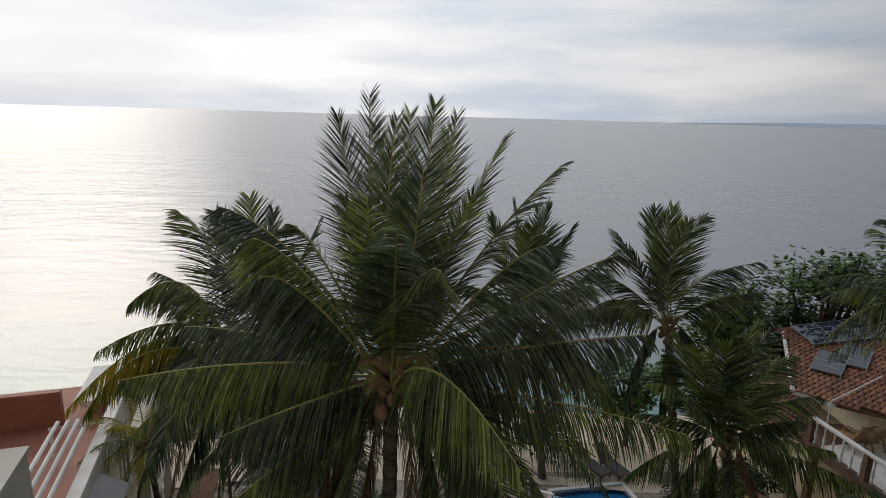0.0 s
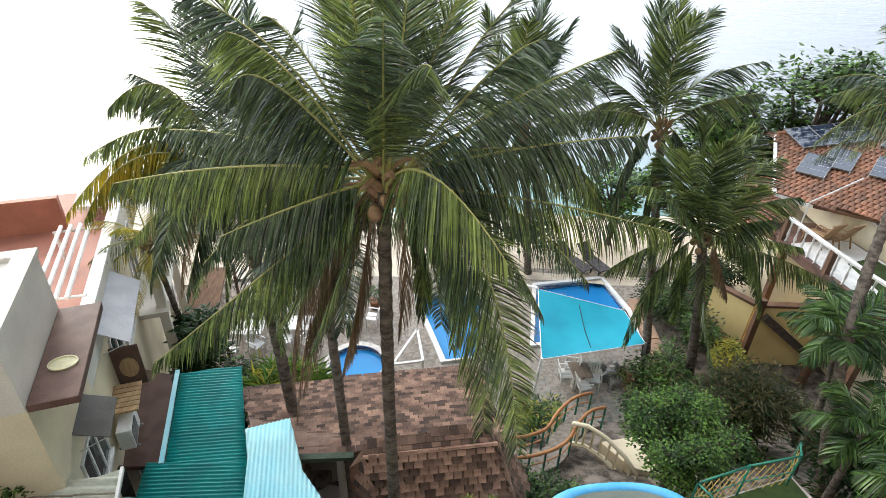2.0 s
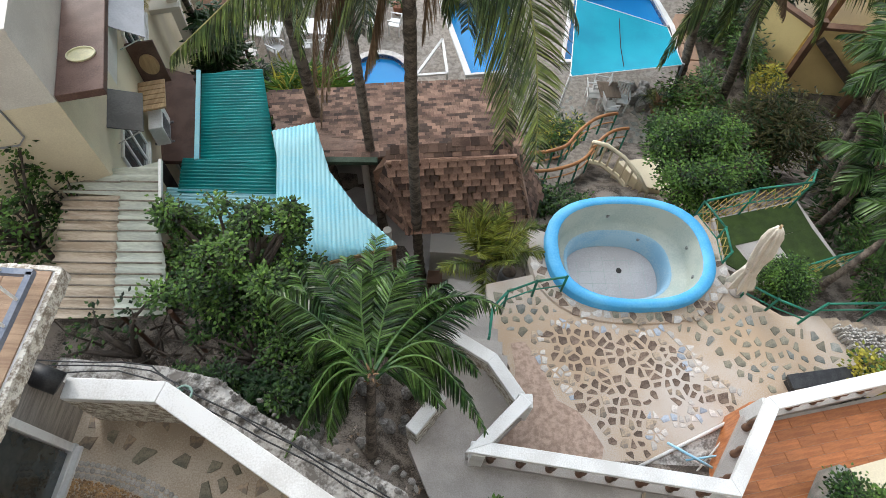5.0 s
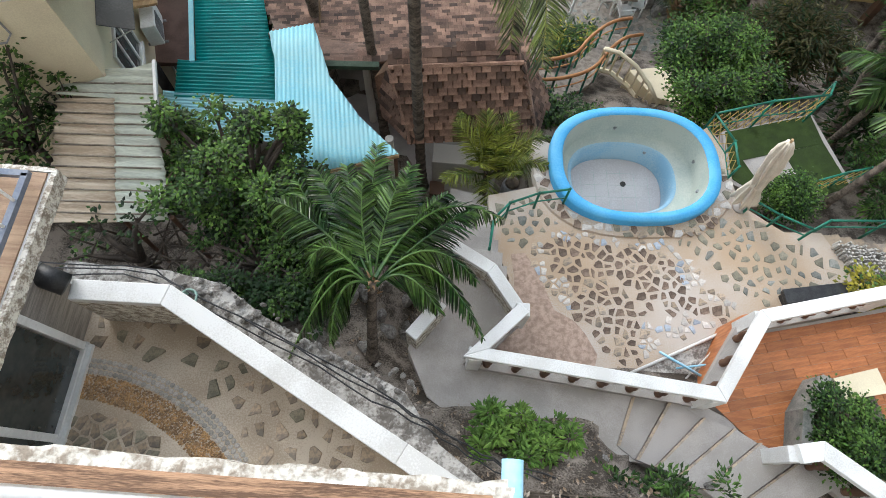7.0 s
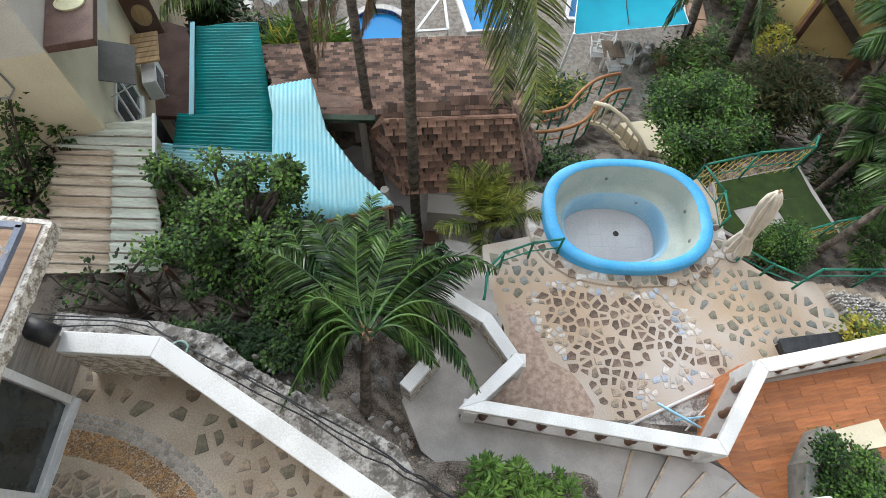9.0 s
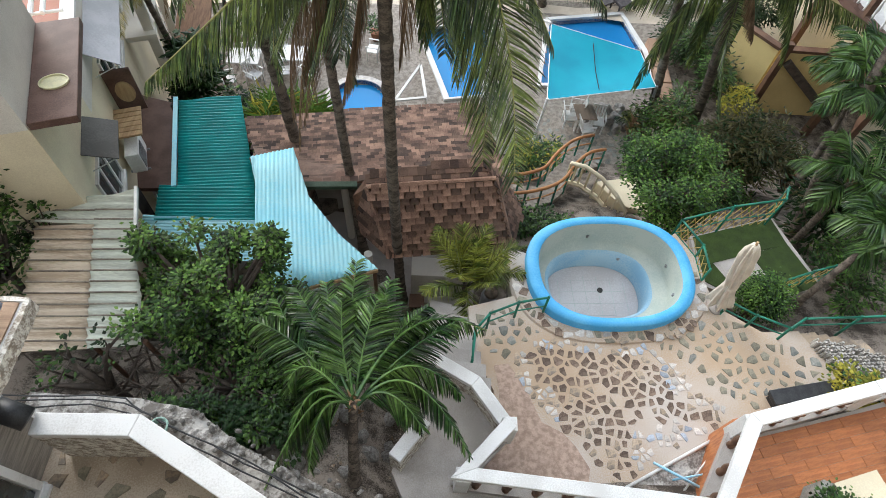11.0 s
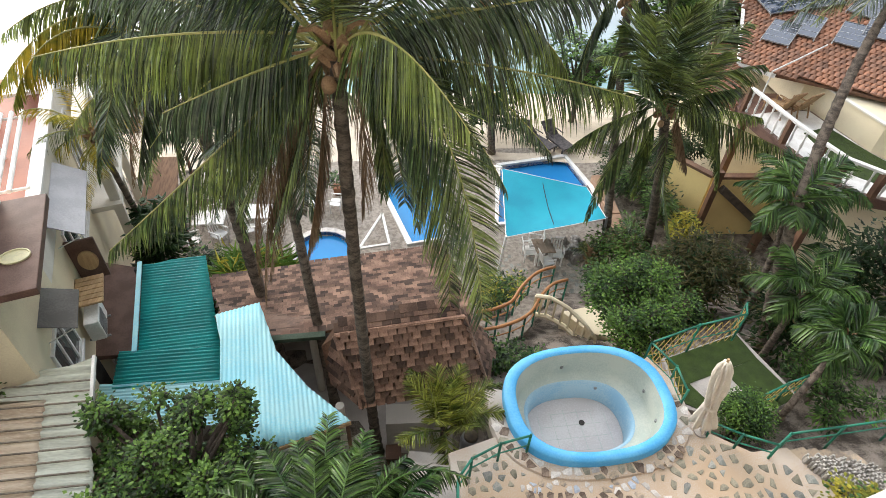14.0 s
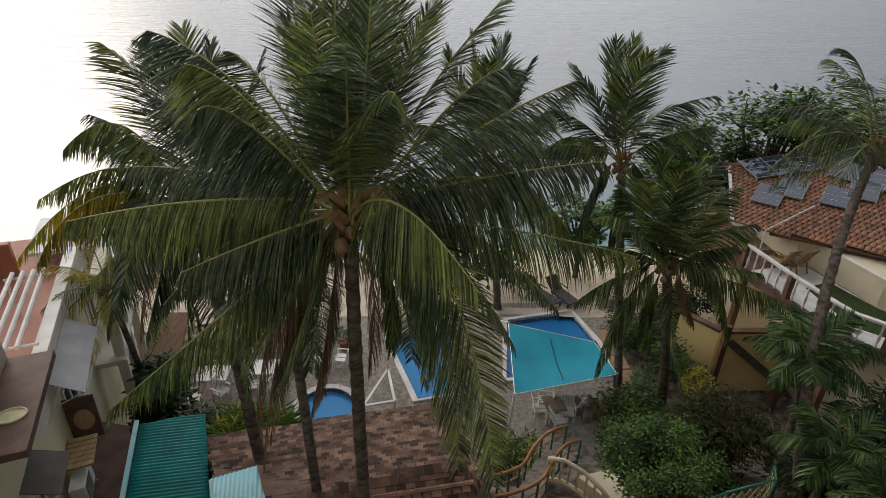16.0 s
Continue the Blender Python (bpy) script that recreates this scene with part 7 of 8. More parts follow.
solid("cream_platform", s, CREAM, "cream rendered garden platform", "platform", "structure", bevel=0.02)
s = Shape().prism([(2.6, 9.0), (3.5, 9.35), (4.2, 10.2), (5.0, 9.6), (5.2, 8.8), (4.2, 8.0), (3.6, 8.4)], 0.9, 1.55)
solid("pond", s, mat("dark_water", (0.012, 0.014, 0.012), (0.03, 0.03, 0.025), 2, 0.08, 0.05, 6), "dark garden pond with a stone edge", "pond", "structure")
rockm = []
for i in range(3):
    rng = random.Random(90 + i)
    q = Shape()
    bm = bmesh.new()
    bmesh.ops.create_icosphere(bm, subdivisions=2, radius=1)
    for v in bm.verts:
        v.co *= 1 + 0.35 * noise.noise(v.co * 1.3 + Vector((i * 7, 0, 0)))
    q.v, q.f = [tuple(v.co) for v in bm.verts], [tuple(v.index for v in f.verts) for f in bm.faces]
    bm.free()
    rockm.append(mesh_of("rock", q, ROCK))
rng = random.Random(17)
SPOTS = ([(6.0 + rng.uniform(-0.5, 0.9), 14.9 + rng.uniform(-0.4, 0.8), 0.1, 0.22) for _ in range(12)]
         + [(2.6 + 2.7 * k / 15 + rng.uniform(-0.1, 0.1), 8.9 - 0.8 * math.sin(math.pi * k / 15) + rng.uniform(-0.1, 0.1), 1.7, 0.18) for k in range(16)]
         + [(rng.uniform(-3.6, -0.2), 0, 0, 0.13) for _ in range(46)] + [(rng.uniform(1.2, 4.2), rng.uniform(-0.1, 0.5), 5.85, 0.09) for _ in range(20)] + [(-3.4 + 0.055 * k, 2.0 - 0.40 * max(0, 0.055 * k - 0.5) + rng.uniform(-0.05, 0.3), 6.93, rng.uniform(0.02, 0.055)) for k in range(60)] + [(0.2 + 0.16 * k, 5.0 + 0.1 * (k % 3), 3.7, 0.2) for k in range(9)])
for x, y, z, r in SPOTS:
    if y == 0:
        y = max(1.8, 0.8 - 0.55 * x) + rng.uniform(0, 1.4)
        z = land(x, y) + 0.05
    ob = tagged(new("rock", rng.choice(rockm)), "rough grey garden rock", "rock", "garden rocks")
    ob.matrix_basis = pose(x, y, z, rng.uniform(0, 360), rng.uniform(0, 360), rng.uniform(0, 360)) @ Matrix.Diagonal((r * rng.uniform(0.7, 1.3), r * rng.uniform(0.7, 1.3), r * rng.uniform(0.5, 0.9), 1))

# loose things near the path and the pavilion
tk = thing("metal_pot", (1.55, 6.45, 1.97), "grey metal pot with a lid on a stand", "pot")
part("body", Shape().lathe(1.55, 6.45, [(0.2, 2.0), (0.23, 2.1), (0.23, 2.6), (0.2, 2.72), (0.14, 2.76)], 18), GREY_METAL, tk, smooth=True)
part("lid", Shape().lathe(1.55, 6.45, [(0.16, 2.76), (0.13, 2.84), (0.06, 2.88), (0.05, 2.93)], 18), STONE_TAN, tk, "brown lid", smooth=True)
part("foot_ring", Shape().lathe(1.55, 6.45, [(0.24, 1.9), (0.24, 2.02)], 16), BLACK, tk)
st = thing("stool", (-0.15, 6.35, 1.97), "dark wooden stool on the pavilion floor", "stool")
part("seat", Shape().box(-0.15, 6.35, 2.45, 0.34, 0.34, 0.04), TIMBER, st)
for dx in (-0.13, 0.13):
    for dy in (-0.13, 0.13):
        part("leg", Shape().box(-0.15 + dx, 6.35 + dy, 2.2, 0.035, 0.035, 0.46), TIMBER, st)
lp = thing("wall_lamp", (-4.1, 1.74, 8.2), "black cylindrical outdoor lamp on the parapet end", "lamp")
part("body", Shape().tube([(-3.98, 1.72, 8.27), (-4.25, 1.78, 8.42)], 0.125, 18), BLACK, lp, smooth=True)
part("ring", Shape().tube([(-4.25, 1.78, 8.42), (-4.29, 1.79, 8.445)], 0.13, 18), GREY_METAL, lp, "worn grey ring", smooth=True)
part("lens", Shape().tube([(-4.285, 1.79, 8.44), (-4.3, 1.79, 8.45)], 0.095, 18), STONE_GREY, lp)
q1 = thing("barbecue", (6.2, 3.45, 4.75), "dark covered grill tray behind the parapet", "barbecue")
part("tray", Shape().box(6.6, 3.5, 5.0, 1.25, 0.24, 0.09, 11), BLACK, q1, bevel=0.02)
part("lid", Shape().box(6.6, 3.5, 5.06, 1.28, 0.26, 0.025, 11), BLACK, q1, bevel=0.012)
for dx in (-0.5, 0.5):
    part("leg", Shape().box(6.6 + dx, 3.5 + dx * 0.2, 4.86, 0.05, 0.2, 0.24, 15), BLACK, q1)
for i, (a, b, m, r) in enumerate((((3.82, 2.31, 4.84), (4.48, 1.9, 4.98), LIGHTBLUE, 0.022), ((4.08, 2.05, 4.84), (4.65, 2.14, 4.98), LIGHTBLUE, 0.018), ((4.15, 1.81, 4.84), (5.06, 2.76, 4.98), WHITE, 0.016), ((4.38, 1.78, 4.84), (5.14, 2.65, 5.0), WHITE, 0.02), ((3.27, 1.89, 4.80), (5.2, 2.86, 4.84), WHITE, 0.028))):
    solid("pipe", Shape().tube([a, b], r, 8), m, "loose " + ("light blue" if m is LIGHTBLUE else "white") + " plastic pipe against the parapet", "pipe", smooth=True, group="loose pipes")
for i in range(3):
    off = 0.07 * i
    pts = [(-5.2, 2.20 + off, 7.05), (-3.7, 2.22 + off, 7.0), (-3.2, 2.0 + off, 6.98), (-1.7, 1.38 + off, 6.98), (-0.35, 0.78 + off, 6.98), (0.4, 0.42 + off, 6.75), (1.1, 0.15 + off, 6.35), (2.2, -0.1 + off, 6.1)]
    sm = []
    for a, b in zip(pts, pts[1:]):
        sm += [Vector(a).lerp(Vector(b), k / 4) + Vector((0.05 * noise.noise((a[0] * 1.7 + k * 0.5, i * 3.3, 0)), 0.09 * noise.noise((a[0] * 1.7 + k * 0.5, i * 3.3, 5)), 0.06)) for k in range(4)]
    solid("cable", Shape().tube(sm, 0.011, 6), BLACK, "black cable along the retaining wall", "cable", smooth=True, group="black cables")
hs = thing("hose_coil", (-3.19, 2.03, 6.95), "coiled pale green hose on the wall", "hose")
for i in range(3):
    part("loop", Shape().tube([(-3.19 + (0.085 + 0.01 * i) * math.cos(k * math.pi / 10), 2.03 + (0.085 + 0.01 * i) * math.sin(k * math.pi / 10), 6.98 + 0.03 * i) for k in range(21)], 0.016, 6, False), mat("hose_green", (0.28, 0.42, 0.36), (0.2, 0.3, 0.26), 3, 0.5, 0.1, 30) if i == 0 else bpy.data.materials["hose_green"], hs, smooth=True)
pl = thing("planter", (5.9, 1.2, 5.585), "rough slate planter with a yellow side panel", "planter")
part("wall", Shape().prism([(5.35, 1.35), (5.7, 1.85), (5.82, 1.8), (5.5, 1.3)], 5.585, 6.1), STONE_GREY, pl, "dark slate wall")
part("wall", Shape().prism([(5.2, 0.6), (5.35, 1.35), (5.5, 1.3), (5.35, 0.6)], 5.585, 6.05), STONE_GREY, pl, "dark slate wall")
part("panel", Shape().prism([(5.82, 1.8), (6.5, 2), (6.6, 1.65), (5.95, 1.5)], 5.585, 6.12), CREAM, pl, "pale yellow slab")
part("soil", Shape().prism([(5.35, 0.6), (5.5, 1.3), (5.82, 1.8), (6.6, 1.7), (6.9, 0.6)], 5.585, 5.8), SOIL, pl)
hut = thing("beach_hut", (-7.6, 17, 0), "open thatched hut with a brown roof on the deck", "hut")
part("roof", Shape().slab([(-8.2, 15.2, 2.2), (-7.1, 15.3, 2.2), (-7.4, 17.6, 2.7), (-8.4, 17.6, 2.7)], 0.12), mat("thatch_board", (0.24, 0.14, 0.085), (0.15, 0.09, 0.06), 3, 0.9, 0.5, 40, grain=(6, 1, 1)), hut, "brown board roof")
for x, y in ((-8.0, 15.1), (-6.95, 15.3), (-7.3, 18.0), (-8.3, 18.0)):
    part("post", Shape().tube([(x, y, 0), (x, y, 2.5)], 0.06, 8), TIMBER, hut)
wb = thing("white_frame", (-0.8, 16, 0.06), "white pipe rail around a green mat", "railing")
for a, b in (((-1.25, 15.1), (-0.45, 17.0)), ((-0.45, 17.0), (-0.2, 15.3)), ((-1.25, 15.1), (-0.2, 15.3))):
    part("rail", Shape().beam((*a, 0.45), (*b, 0.45), 0.09, 0.07), WHITE, wb)
for x, y in ((-1.25, 15.1), (-0.45, 17.0), (-0.2, 15.3)):
    part("post", Shape().box(x, y, 0.22, 0.08, 0.08, 0.45), WHITE, wb)
for i in range(6):
    fx = -7.5 + 0.75 * i
    sc = thing("slat_screen", (fx, 18.6, 0.06), "white slatted garden screen", "fence", "white screens")
    for k in range(5):
        part("slat", Shape().box(fx + 0.13 * k, 18.6 + 0.02 * i, 0.56, 0.09, 0.03, 1.0), WHITE, sc)
    part("rail", Shape().box(fx + 0.26, 18.58 + 0.02 * i, 0.9, 0.68, 0.03, 0.06), WHITE, sc)
for k, (x, y, ry) in enumerate(((-0.3, 19.6, 0), (-2.2, 18.8, 0))):
    pot = thing("potted_plant", (x, y, 0.06), "terracotta pot with a green plant on the deck", "potted plant", "potted plants")
    part("pot", Shape().lathe(x, y, [(0.16, 0.06), (0.22, 0.4), (0.24, 0.42), (0.2, 0.42)], 14), CLAY, pot, smooth=True)
    part("plant", leaves([(x, y, 0.75, 0.3, 0.3, 0.35)], 260, 0.16, random.Random(k), long=3), LEAF, pot)


# ---- pieces: flagstones, tiles, shingles ----
def stone_mesh(seed, material, thick, sharp):
    """An irregular flat stone of about unit size."""
    rng = random.Random(seed)
    n = rng.choice((4, 4, 5, 5, 6)) if sharp else 8
    ang = sorted((2 * math.pi * (k + rng.uniform(-0.3, 0.3)) / n) for k in range(n))
    rad = [rng.uniform(0.36, 0.60) if sharp else rng.uniform(0.36, 0.5) for _ in range(n)]
    e = 1.0 if sharp else 0.62
    top = [(0.93 * r * math.cos(a), 0.93 * r * math.sin(a) * e, thick) for a, r in zip(ang, rad)]
    low = [(r * math.cos(a), r * math.sin(a) * e, -0.004) for a, r in zip(ang, rad)]
    return mesh_of("stone", Shape().add(low + top, [tuple(range(n, 2 * n))] + [(i, (i + 1) % n, n + (i + 1) % n, n + i) for i in range(n)]), material)


def scatter(parent, poly, z, cell, meshes, rng, keep=1.0, lo=0.7, hi=1.0, limit=300, avoid=()):
    xs_, ys_ = [p[0] for p in poly], [p[1] for p in poly]
    count = 0
    y = min(ys_)
    row = 0
    while y < max(ys_):
        x = min(xs_) + (cell / 2 if row % 2 else 0)
        while x < max(xs_):
            px_, py_ = x + rng.uniform(-0.2, 0.2) * cell, y + rng.uniform(-0.2, 0.2) * cell
            if count < limit and rng.random() < keep and inside(px_, py_, poly) and not any(inside(px_, py_, a) for a in avoid):
                k = cell * rng.uniform(lo, hi)
                piece("stone", rng.choice(meshes), pose(px_, py_, z, 0, 0, rng.uniform(0, 360)) @ Matrix.Diagonal((k, k * rng.uniform(0.62, 1.0), 1, 1)), parent)
                count += 1
            x += cell
        y += cell * 0.87
        row += 1


def clip(poly, p, d):
    """The part of a flat outline on the side of the line through p that d points away from."""
    out = []
    for i in range(len(poly)):
        a, b = poly[i - 1], poly[i]
        ka, kb = (a - p).dot(d), (b - p).dot(d)
        if (ka <= 0) != (kb <= 0):
            out.append(a.lerp(b, ka / (ka - kb)))
        if kb <= 0:
            out.append(b)
    return out


def crazy_paving(parent, poly, z, cell, pick, rng, gap, keep=1.0, thick=0.008, limit=299, avoid=(), jitter=0.42):
    """Broken angular stones with joints between them; pick gives the material at a place."""
    x0, y0 = min(p[0] for p in poly) - cell, min(p[1] for p in poly) - cell
    nx_, ny_ = int((max(p[0] for p in poly) - x0) / cell) + 2, int((max(p[1] for p in poly) - y0) / cell) + 2
    seeds = {(i, j): Vector((x0 + cell * (i + 0.5 * (j % 2) + rng.uniform(-jitter, jitter)), y0 + cell * (j + rng.uniform(-jitter, jitter)))) for i in range(nx_) for j in range(ny_)}
    made_ = 0
    for (i, j), c in seeds.items():
        if made_ >= limit or rng.random() > keep or not inside(c.x, c.y, poly) or any(inside(c.x, c.y, a) for a in avoid):
            continue
        shape = [c + Vector(d) * cell * 1.2 for d in ((-1, -1), (1, -1), (1, 1), (-1, 1))]
        for di in (-2, -1, 0, 1, 2):
            for dj in (-2, -1, 0, 1, 2):
                o = seeds.get((i + di, j + dj))
                if o is not None and (di or dj) and shape:
                    d = (o - c).normalized()
                    shape = clip(shape, c.lerp(o, 0.5) - d * gap * rng.uniform(0.6, 1.5), d)
        if len(shape) < 3:
            continue
        mid_ = sum(shape, Vector((0, 0))) / len(shape)
        n = len(shape)
        low = [(p.x - mid_.x, p.y - mid_.y, -0.004) for p in shape]
        top_ = [((p.x - mid_.x) * 0.95, (p.y - mid_.y) * 0.95, thick * rng.uniform(0.7, 1.3)) for p in shape]
        me = mesh_of("stone", Shape().add(low + top_, [tuple(range(n, 2 * n))] + [(k, (k + 1) % n, n + (k + 1) % n, n + k) for k in range(n)]), pick(c.x, c.y))
        piece("stone", me, Matrix.Translation((mid_.x, mid_.y, z)), parent)
        made_ += 1


rng = random.Random(5)
STONE_BLUE = mat("blue_grey_stone", (0.40, 0.45, 0.52), (0.28, 0.31, 0.36), 6, 0.6, 0.3, 50, spread=0.5)
STONE_OLIVE = mat("olive_stone", (0.30, 0.27, 0.20), (0.18, 0.165, 0.125), 6, 0.8, 0.4, 50, spread=0.5)
MIDDLE = [(1.55, 4.2), (2.34, 4.45), (3.27, 4.35), (4.2, 4.4), (4.8, 3.67), (5.35, 3.3), (5.2, 2.98), (4.2, 2.58), (3.34, 2.1), (3.2, 2.0), (2.88, 2.5), (2.35, 2.92), (1.95, 3.25), (1.64, 3.83)]
BROWNS = [(1.9, 4.2), (2.64, 4.3), (3.25, 4.12), (4.19, 4.25), (4.45, 3.43), (5.25, 3.22), (5.05, 2.85), (4.29, 3.05), (3.65, 2.9), (3.48, 1.98), (3.17, 1.94), (2.86, 2.5), (2.32, 2.93), (2.5, 3.3), (1.82, 3.85)]


def middle_stone(x, y):
    if inside(x, y, BROWNS):
        return rng.choice((STONE_BROWN, STONE_BROWN, STONE_BROWN, STONE_BROWN, STONE_BROWN, STONE_TAN))
    return rng.choice((STONE_PALE, STONE_BLUE, STONE_PALE, STONE_TAN, STONE_PALE))


crazy_paving(patio, BROWNS, 4.752, 0.172, middle_stone, rng, 0.027, 0.95)
crazy_paving(patio, MIDDLE, 4.752, 0.125, middle_stone, rng, 0.014, 0.85, avoid=(BROWNS,))
EAST = [(4.35, 4.45), (4.95, 3.7), (5.45, 3.3), (6.8, 3.4), (7.4, 3.75), (6.9, 4.7), (6.3, 4.6), (5.6, 5.1), (5.2, 4.85)]
crazy_paving(patio, EAST, 4.752, 0.225, lambda x, y: rng.choice((STONE_OLIVE, STONE_OLIVE, STONE_GREY)), rng, 0.048, 0.93, avoid=(scaled(TUB, 1.2, 3.58, 5.87),))
NW = [(0.92, 5.0), (0.98, 4.3), (1.4, 4.0), (1.6, 4.3), (2.2, 4.55), (1.95, 5.2)]
crazy_paving(patio, NW, 4.752, 0.2, lambda x, y: rng.choice((STONE_OLIVE, STONE_GREY)), rng, 0.04, 0.95, avoid=(scaled(TUB, 1.2, 3.58, 5.87),))
grey_st = [stone_mesh(20 + i, STONE_GREY, 0.007, True) for i in range(8)]
apron = bpy.data.objects["tub_apron"]
APR = scaled(front, 1.17, 3.58, 5.87) + list(reversed(scaled(front, 1.02, 3.58, 5.87)))
crazy_paving(apron, APR, 4.792, 0.17, lambda x, y: rng.choice((STONE_PALE, STONE_PALE, STONE_BROWN, STONE_TAN, STONE_OLIVE)), rng, 0.018)
DECKP = [(3.3, 13.5), (5.0, 12.6), (7.1, 12.8), (7.2, 14.4), (6.0, 15.0), (3.4, 14.9)]
scatter(bpy.data.objects["pool_deck"], DECKP, 0.062, 0.3, grey_st, rng, 0.7, 0.6, 1.0, 90)
STONES = [(-4.1, 1.6), (-3.0, 1.6), (-0.35, 0.2), (-0.35, -0.5), (-1.7, -0.5), (-2.05, 0.15), (-2.6, 0.6), (-3.1, 0.85), (-3.7, 1.12), (-4.1, 1.15)]
crazy_paving(stone_terrace, STONES, 7.302, 0.235, lambda x, y: rng.choice((STONE_TAN, STONE_TAN, STONE_TAN, STONE_OLIVE)), rng, 0.05, 0.9, 0.016,
             avoid=([(-4.1 + 2.9 * math.cos(k * math.pi / 20), -1.66 + 2.9 * math.sin(k * math.pi / 20)) for k in range(21)],))
COB = [(-4.15, -0.5), (-4.15, 0.55), (-3.6, 0.48), (-3.1, 0.25), (-2.7, -0.1), (-2.5, -0.5)]
crazy_paving(stone_terrace, COB, 7.302, 0.15, lambda x, y: rng.choice((STONE_TAN, STONE_OLIVE, STONE_TAN)), rng, 0.014, 1.0, 0.014)
cobble = mesh_of("cobble", Shape().lathe(0, 0, [(0.5, -0.1), (0.48, 0.1), (0.3, 0.2)], 7), mat("cobble_stone", (0.50, 0.47, 0.43), (0.36, 0.34, 0.31), 5, 0.85, 0.3, 50, spread=0.5))
for i in range(40):
    for rr in range(3):
        a = radians(92 - 52 * (i + 0.5 * (rr % 2)) / 39)
        x, y = -4.1 + (2.62 + 0.066 * rr) * math.cos(a), -1.66 + (2.62 + 0.066 * rr) * math.sin(a)
        if inside(x, y, STERR) and y > -0.5:
            piece("cobble", cobble, pose(x, y, 7.302, 0, 0, rng.uniform(0, 360)) @ Matrix.Diagonal((0.066, 0.06, 0.08, 1)), stone_terrace)
gravel_s = Shape()
for i in range(3400):
    a = radians(92 - 52 * rng.random())
    r = 2.30 + 0.28 * rng.random()
    x, y, w = -4.1 + r * math.cos(a), -1.66 + r * math.sin(a), rng.uniform(0.008, 0.017)
    if y > -0.6:
        gravel_s.add([(x - w, y, 7.301), (x, y - w, 7.301), (x + w, y, 7.301), (x, y + w, 7.301), (x, y, 7.301 + w)], [(0, 1, 4), (1, 2, 4), (2, 3, 4), (3, 0, 4)])
solid("gravel_band", gravel_s, mat("orange_gravel", (0.50, 0.31, 0.15), (0.30, 0.20, 0.12), 9, 0.9, 0.2, 60, island=0.7), "band of orange gravel in the stone terrace", "gravel", "stuff")
for i in range(5):
    stp = tagged(part("stone_step", Shape().prism([(7.05 + 0.32 * i, 4.75 + 0.03 * i), (7.5 + 0.32 * i, 3.95 + 0.05 * i), (7.82 + 0.32 * i, 4.0 + 0.05 * i), (7.37 + 0.32 * i, 4.8 + 0.03 * i)], 3.6, 4.74 - 0.12 * i), STONE_TAN, None, "cobbled tan garden step"), "", "stairs", "", "structure")
    scatter(stp, [(7.05 + 0.32 * i, 4.75), (7.5 + 0.32 * i, 3.97), (7.8 + 0.32 * i, 4.02), (7.36 + 0.32 * i, 4.78)], 4.742 - 0.12 * i, 0.075, [cobble], rng, 0.95, 0.8, 1.1, 40)

# wood-look floor tiles
plank = mesh_of("floor_tile", Shape().box(0, 0, 0, 0.596, 0.146, 0.012), TERRACOTTA)
o = pose(4.2, 1.29, 5.59, 0, 0, 14)
EDGE_A, EDGE_B = Vector(TERR[-1]), Vector(TERR[0])
out_dir = Vector((EDGE_A.y - EDGE_B.y, EDGE_B.x - EDGE_A.x))
out_dir = -out_dir if out_dir.dot(Vector((7, 2)) - EDGE_A) > 0 else out_dir
for j in range(-10, 30):
    for i in range(-3, 10):
        p = o @ Vector((0.6 * i + (0.3 if j % 2 else 0) + 0.02, 0.15 * j, 0))
        quad = [Vector((o @ Vector((0.6 * i + (0.3 if j % 2 else 0) + 0.02 + u, 0.15 * j + v, 0)))[:2]) for u, v in ((-0.298, -0.073), (0.298, -0.073), (0.298, 0.073), (-0.298, 0.073))]
        cutq = clip(quad, EDGE_A, out_dir)
        if len(cutq) < 3 or not (inside(p.x, p.y, TERR) or any(inside(q.x, q.y, TERR) for q in cutq)):
            continue
        if len(cutq) == 4 and all((q - c).length < 1e-6 for q, c in zip(quad, cutq[1:] + cutq[:1])) or cutq == quad:
            if inside(p.x, p.y, TERR):
                piece("floor_tile", plank, Matrix.Translation(p) @ pose(0, 0, 0, 0, 0, 14), tile_terrace)
        else:
            piece("floor_tile", mesh_of("floor_tile", Shape().prism([(q.x - p.x, q.y - p.y) for q in cutq], -0.006, 0.006), TERRACOTTA), Matrix.Translation(p), tile_terrace)


def lay(corners, uvec, rowh, wid, make, rng, skew=0.0):
    """Rows of pieces over a flat face from its low edge upwards; calls make with each pose."""
    c = [Vector(p) for p in corners]
    nrm = (c[1] - c[0]).cross(c[2] - c[0]).normalized()
    if nrm.z < 0:
        nrm = -nrm
    u = (Vector(uvec) - nrm * Vector(uvec).dot(nrm)).normalized()
    v = nrm.cross(u)
    if v.z < 0:
        v, u = -v, -u
    loc = [((p - c[0]).dot(u), (p - c[0]).dot(v)) for p in c]
    a0, a1, b0, b1 = min(p[0] for p in loc), max(p[0] for p in loc), min(p[1] for p in loc), max(p[1] for p in loc)
    rot = Matrix((u, v, nrm)).transposed().to_4x4()
    b, row = b0 + rowh * 0.4, 0
    while b < b1:
        a = a0 + (wid / 2 if row % 2 else 0)
        while a < a1:
            if inside(a, b, loc):
                make(Matrix.Translation(c[0] + u * (a + rng.uniform(-0.01, 0.01)) + v * b + nrm * rng.uniform(0, 0.012)) @ rot)
            a += wid
        b += rowh
        row += 1


sh = Shape().box(0, 0.02, 0.016, 0.182, 0.19, 0.026, 0, -7)
sh_mesh = mesh_of("shingle", sh, SHINGLE)
rest = Shape()


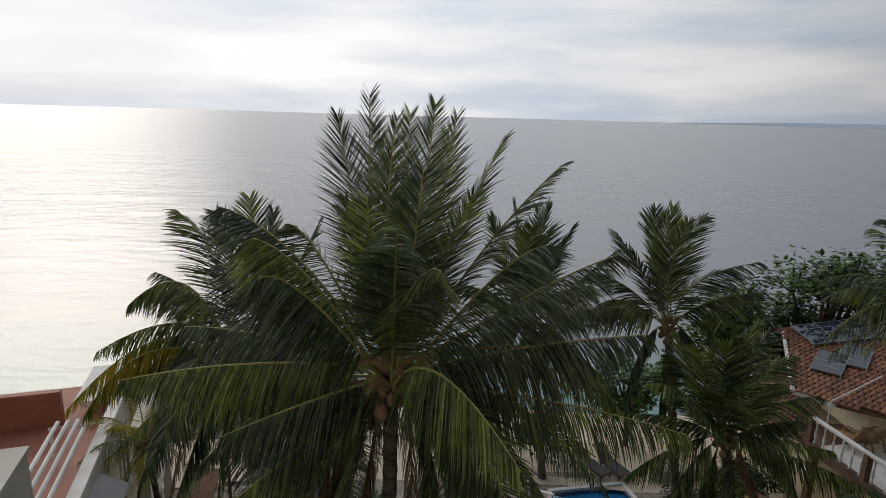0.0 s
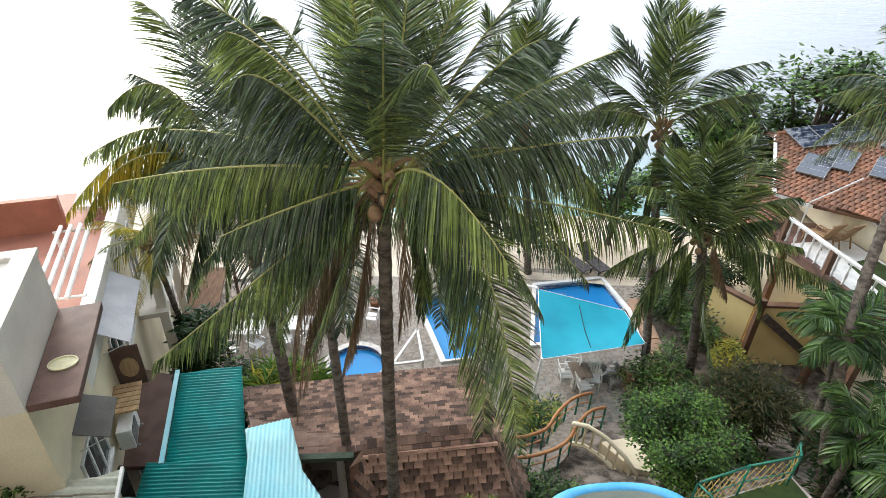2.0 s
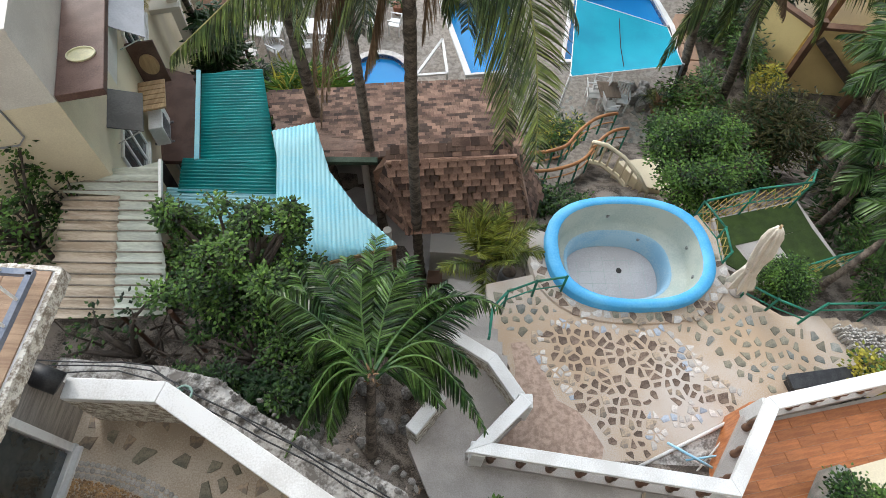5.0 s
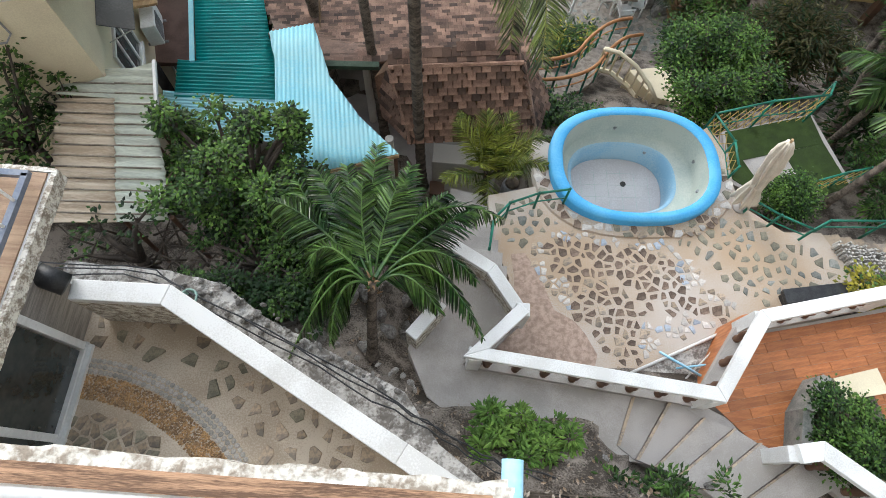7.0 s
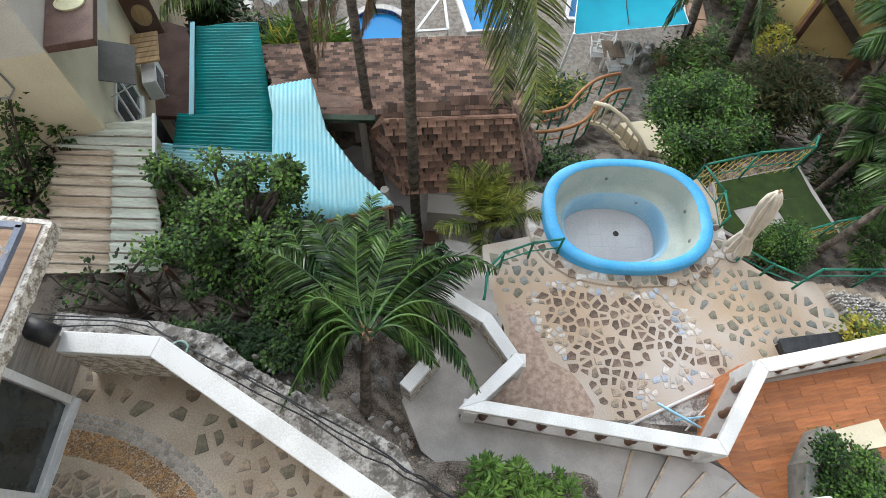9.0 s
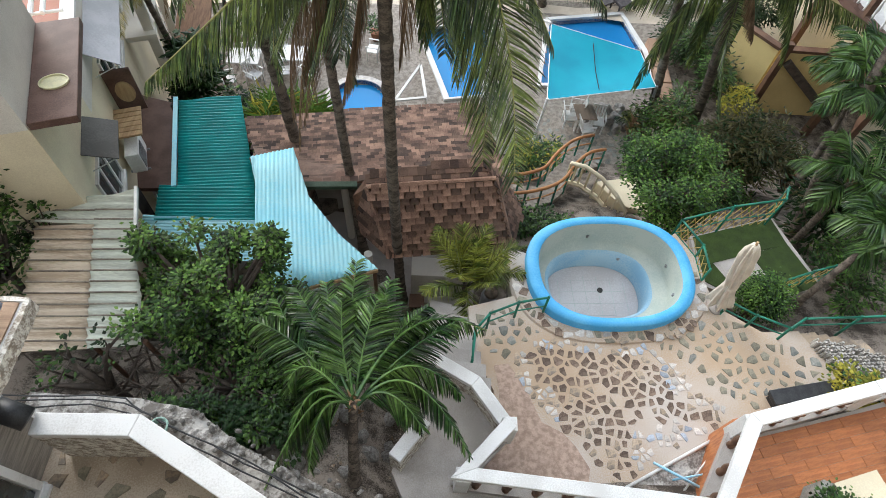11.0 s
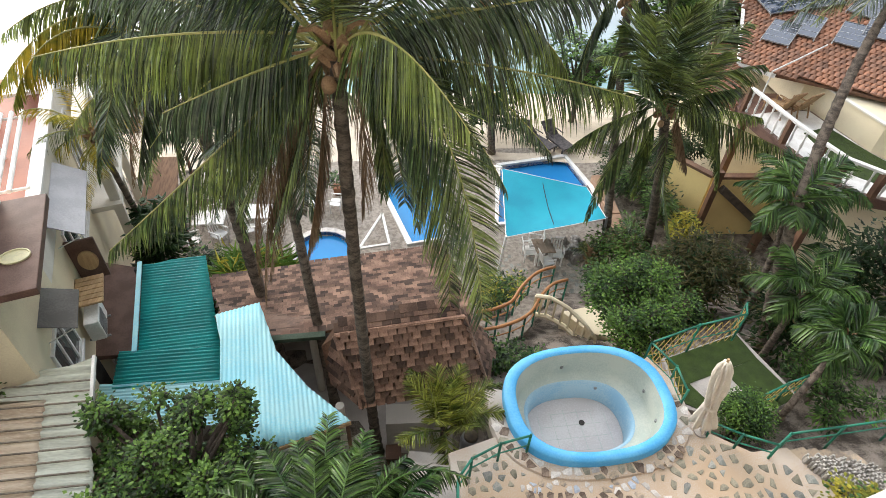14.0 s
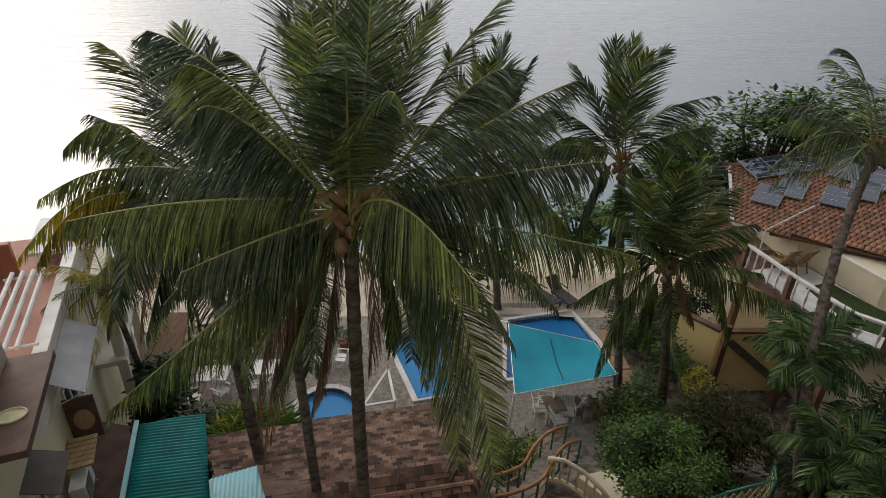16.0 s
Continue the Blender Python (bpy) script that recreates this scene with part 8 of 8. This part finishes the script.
def near_shingle(m):
    piece("shingle", sh_mesh, m @ Matrix.Diagonal((rng.uniform(0.85, 1.0), 1, 1, 1)), pav)


def far_shingle(m):
    rest.add([m @ Vector(v) for v in sh.v], sh.f)


lay([E1, E2, R2, R1], (1, 0.14, 0), 0.14, 0.19, near_shingle, rng)
lay([B1, E1, R1, B2], (E1 - B1), 0.14, 0.19, far_shingle, rng)
lay([R1, R2, T2, T1], (1, 0.14, 0), 0.10, 0.19, far_shingle, rng)
lay([F1, F2, N2, W1, L1], (1, 0.14, 0), 0.14, 0.19, far_shingle, rng)
lay([E2, B3, R2], (-0.1, 1, 0), 0.14, 0.19, far_shingle, rng)
lay([B3, N2, T2, R2], (-0.1, 1, 0), 0.14, 0.19, far_shingle, rng)
tagged(part("shingle_field", rest, SHINGLE, pav, "brown asphalt shingles"), kind="stuff")
for a, b in ((R1, R2), (R1, E1), (R2, E2)):
    part("ridge_strip", Shape().tube([a + Vector((0, 0, 0.02)), b + Vector((0, 0, 0.02))], 0.05, 6), SHINGLE, pav)

# clay roof tiles
ct = Shape()
for k in range(5):
    a = math.pi * k / 4
    for yy in (-0.19, 0.19):
        ct.v.append((0.1 * math.cos(a), yy, 0.06 * math.sin(a) + (0.02 if yy < 0 else 0.0)))
ct.f = [(2 * k, 2 * k + 1, 2 * k + 3, 2 * k + 2) for k in range(4)] + [(0, 2, 4, 6, 8)]
ct_mesh = mesh_of("roof_tile", ct, CLAY)
rest2 = Shape()
made = []


def clay(m):
    if len(made) < 290 and m.translation.y < 17.6:
        made.append(piece("roof_tile", ct_mesh, m, yh))
    else:
        rest2.add([m @ Vector(v) for v in ct.v], ct.f)


lay([on_roof(p.x, p.y, -0.03) for p in ROOF], (3.55, -3.7, 0.0), 0.3, 0.2, clay, rng)
lay([tuple(p + Vector((0, 0, 0.01))) for p in LOW], (0.4, -0.9, 0), 0.3, 0.2, clay, rng)
tagged(part("tile_field", rest2, CLAY, yh, "red-brown clay roof tiles"), kind="stuff")

# fallen leaves and stones on the slope
lit = Shape()
for i in range(5200):
    x, y = rng.uniform(-5, 6.5), rng.uniform(-0.1, 5.0)
    if not inside(x, y, PATIO) and not inside(x, y, STERR) and not inside(x, y, TERR):
        z = land(x, y) + 0.012
        w, a = rng.uniform(0.015, 0.05), rng.uniform(0, 6.28)
        dx, dy = w * math.cos(a), w * math.sin(a)
        lit.add([(x - dx, y - dy, z), (x + dy * 0.5, y - dx * 0.5, z + 0.012), (x + dx, y + dy, z + 0.004), (x - dy * 0.5, y + dx * 0.5, z + 0.01)], [(0, 1, 2, 3)])
solid("leaf_litter", lit, mat("leaf_litter", (0.20, 0.14, 0.09), (0.38, 0.33, 0.28), 3, 0.95, 0.2, 40, island=0.9), "scattered dry leaves and chips on the soil", "leaf litter", "stuff")
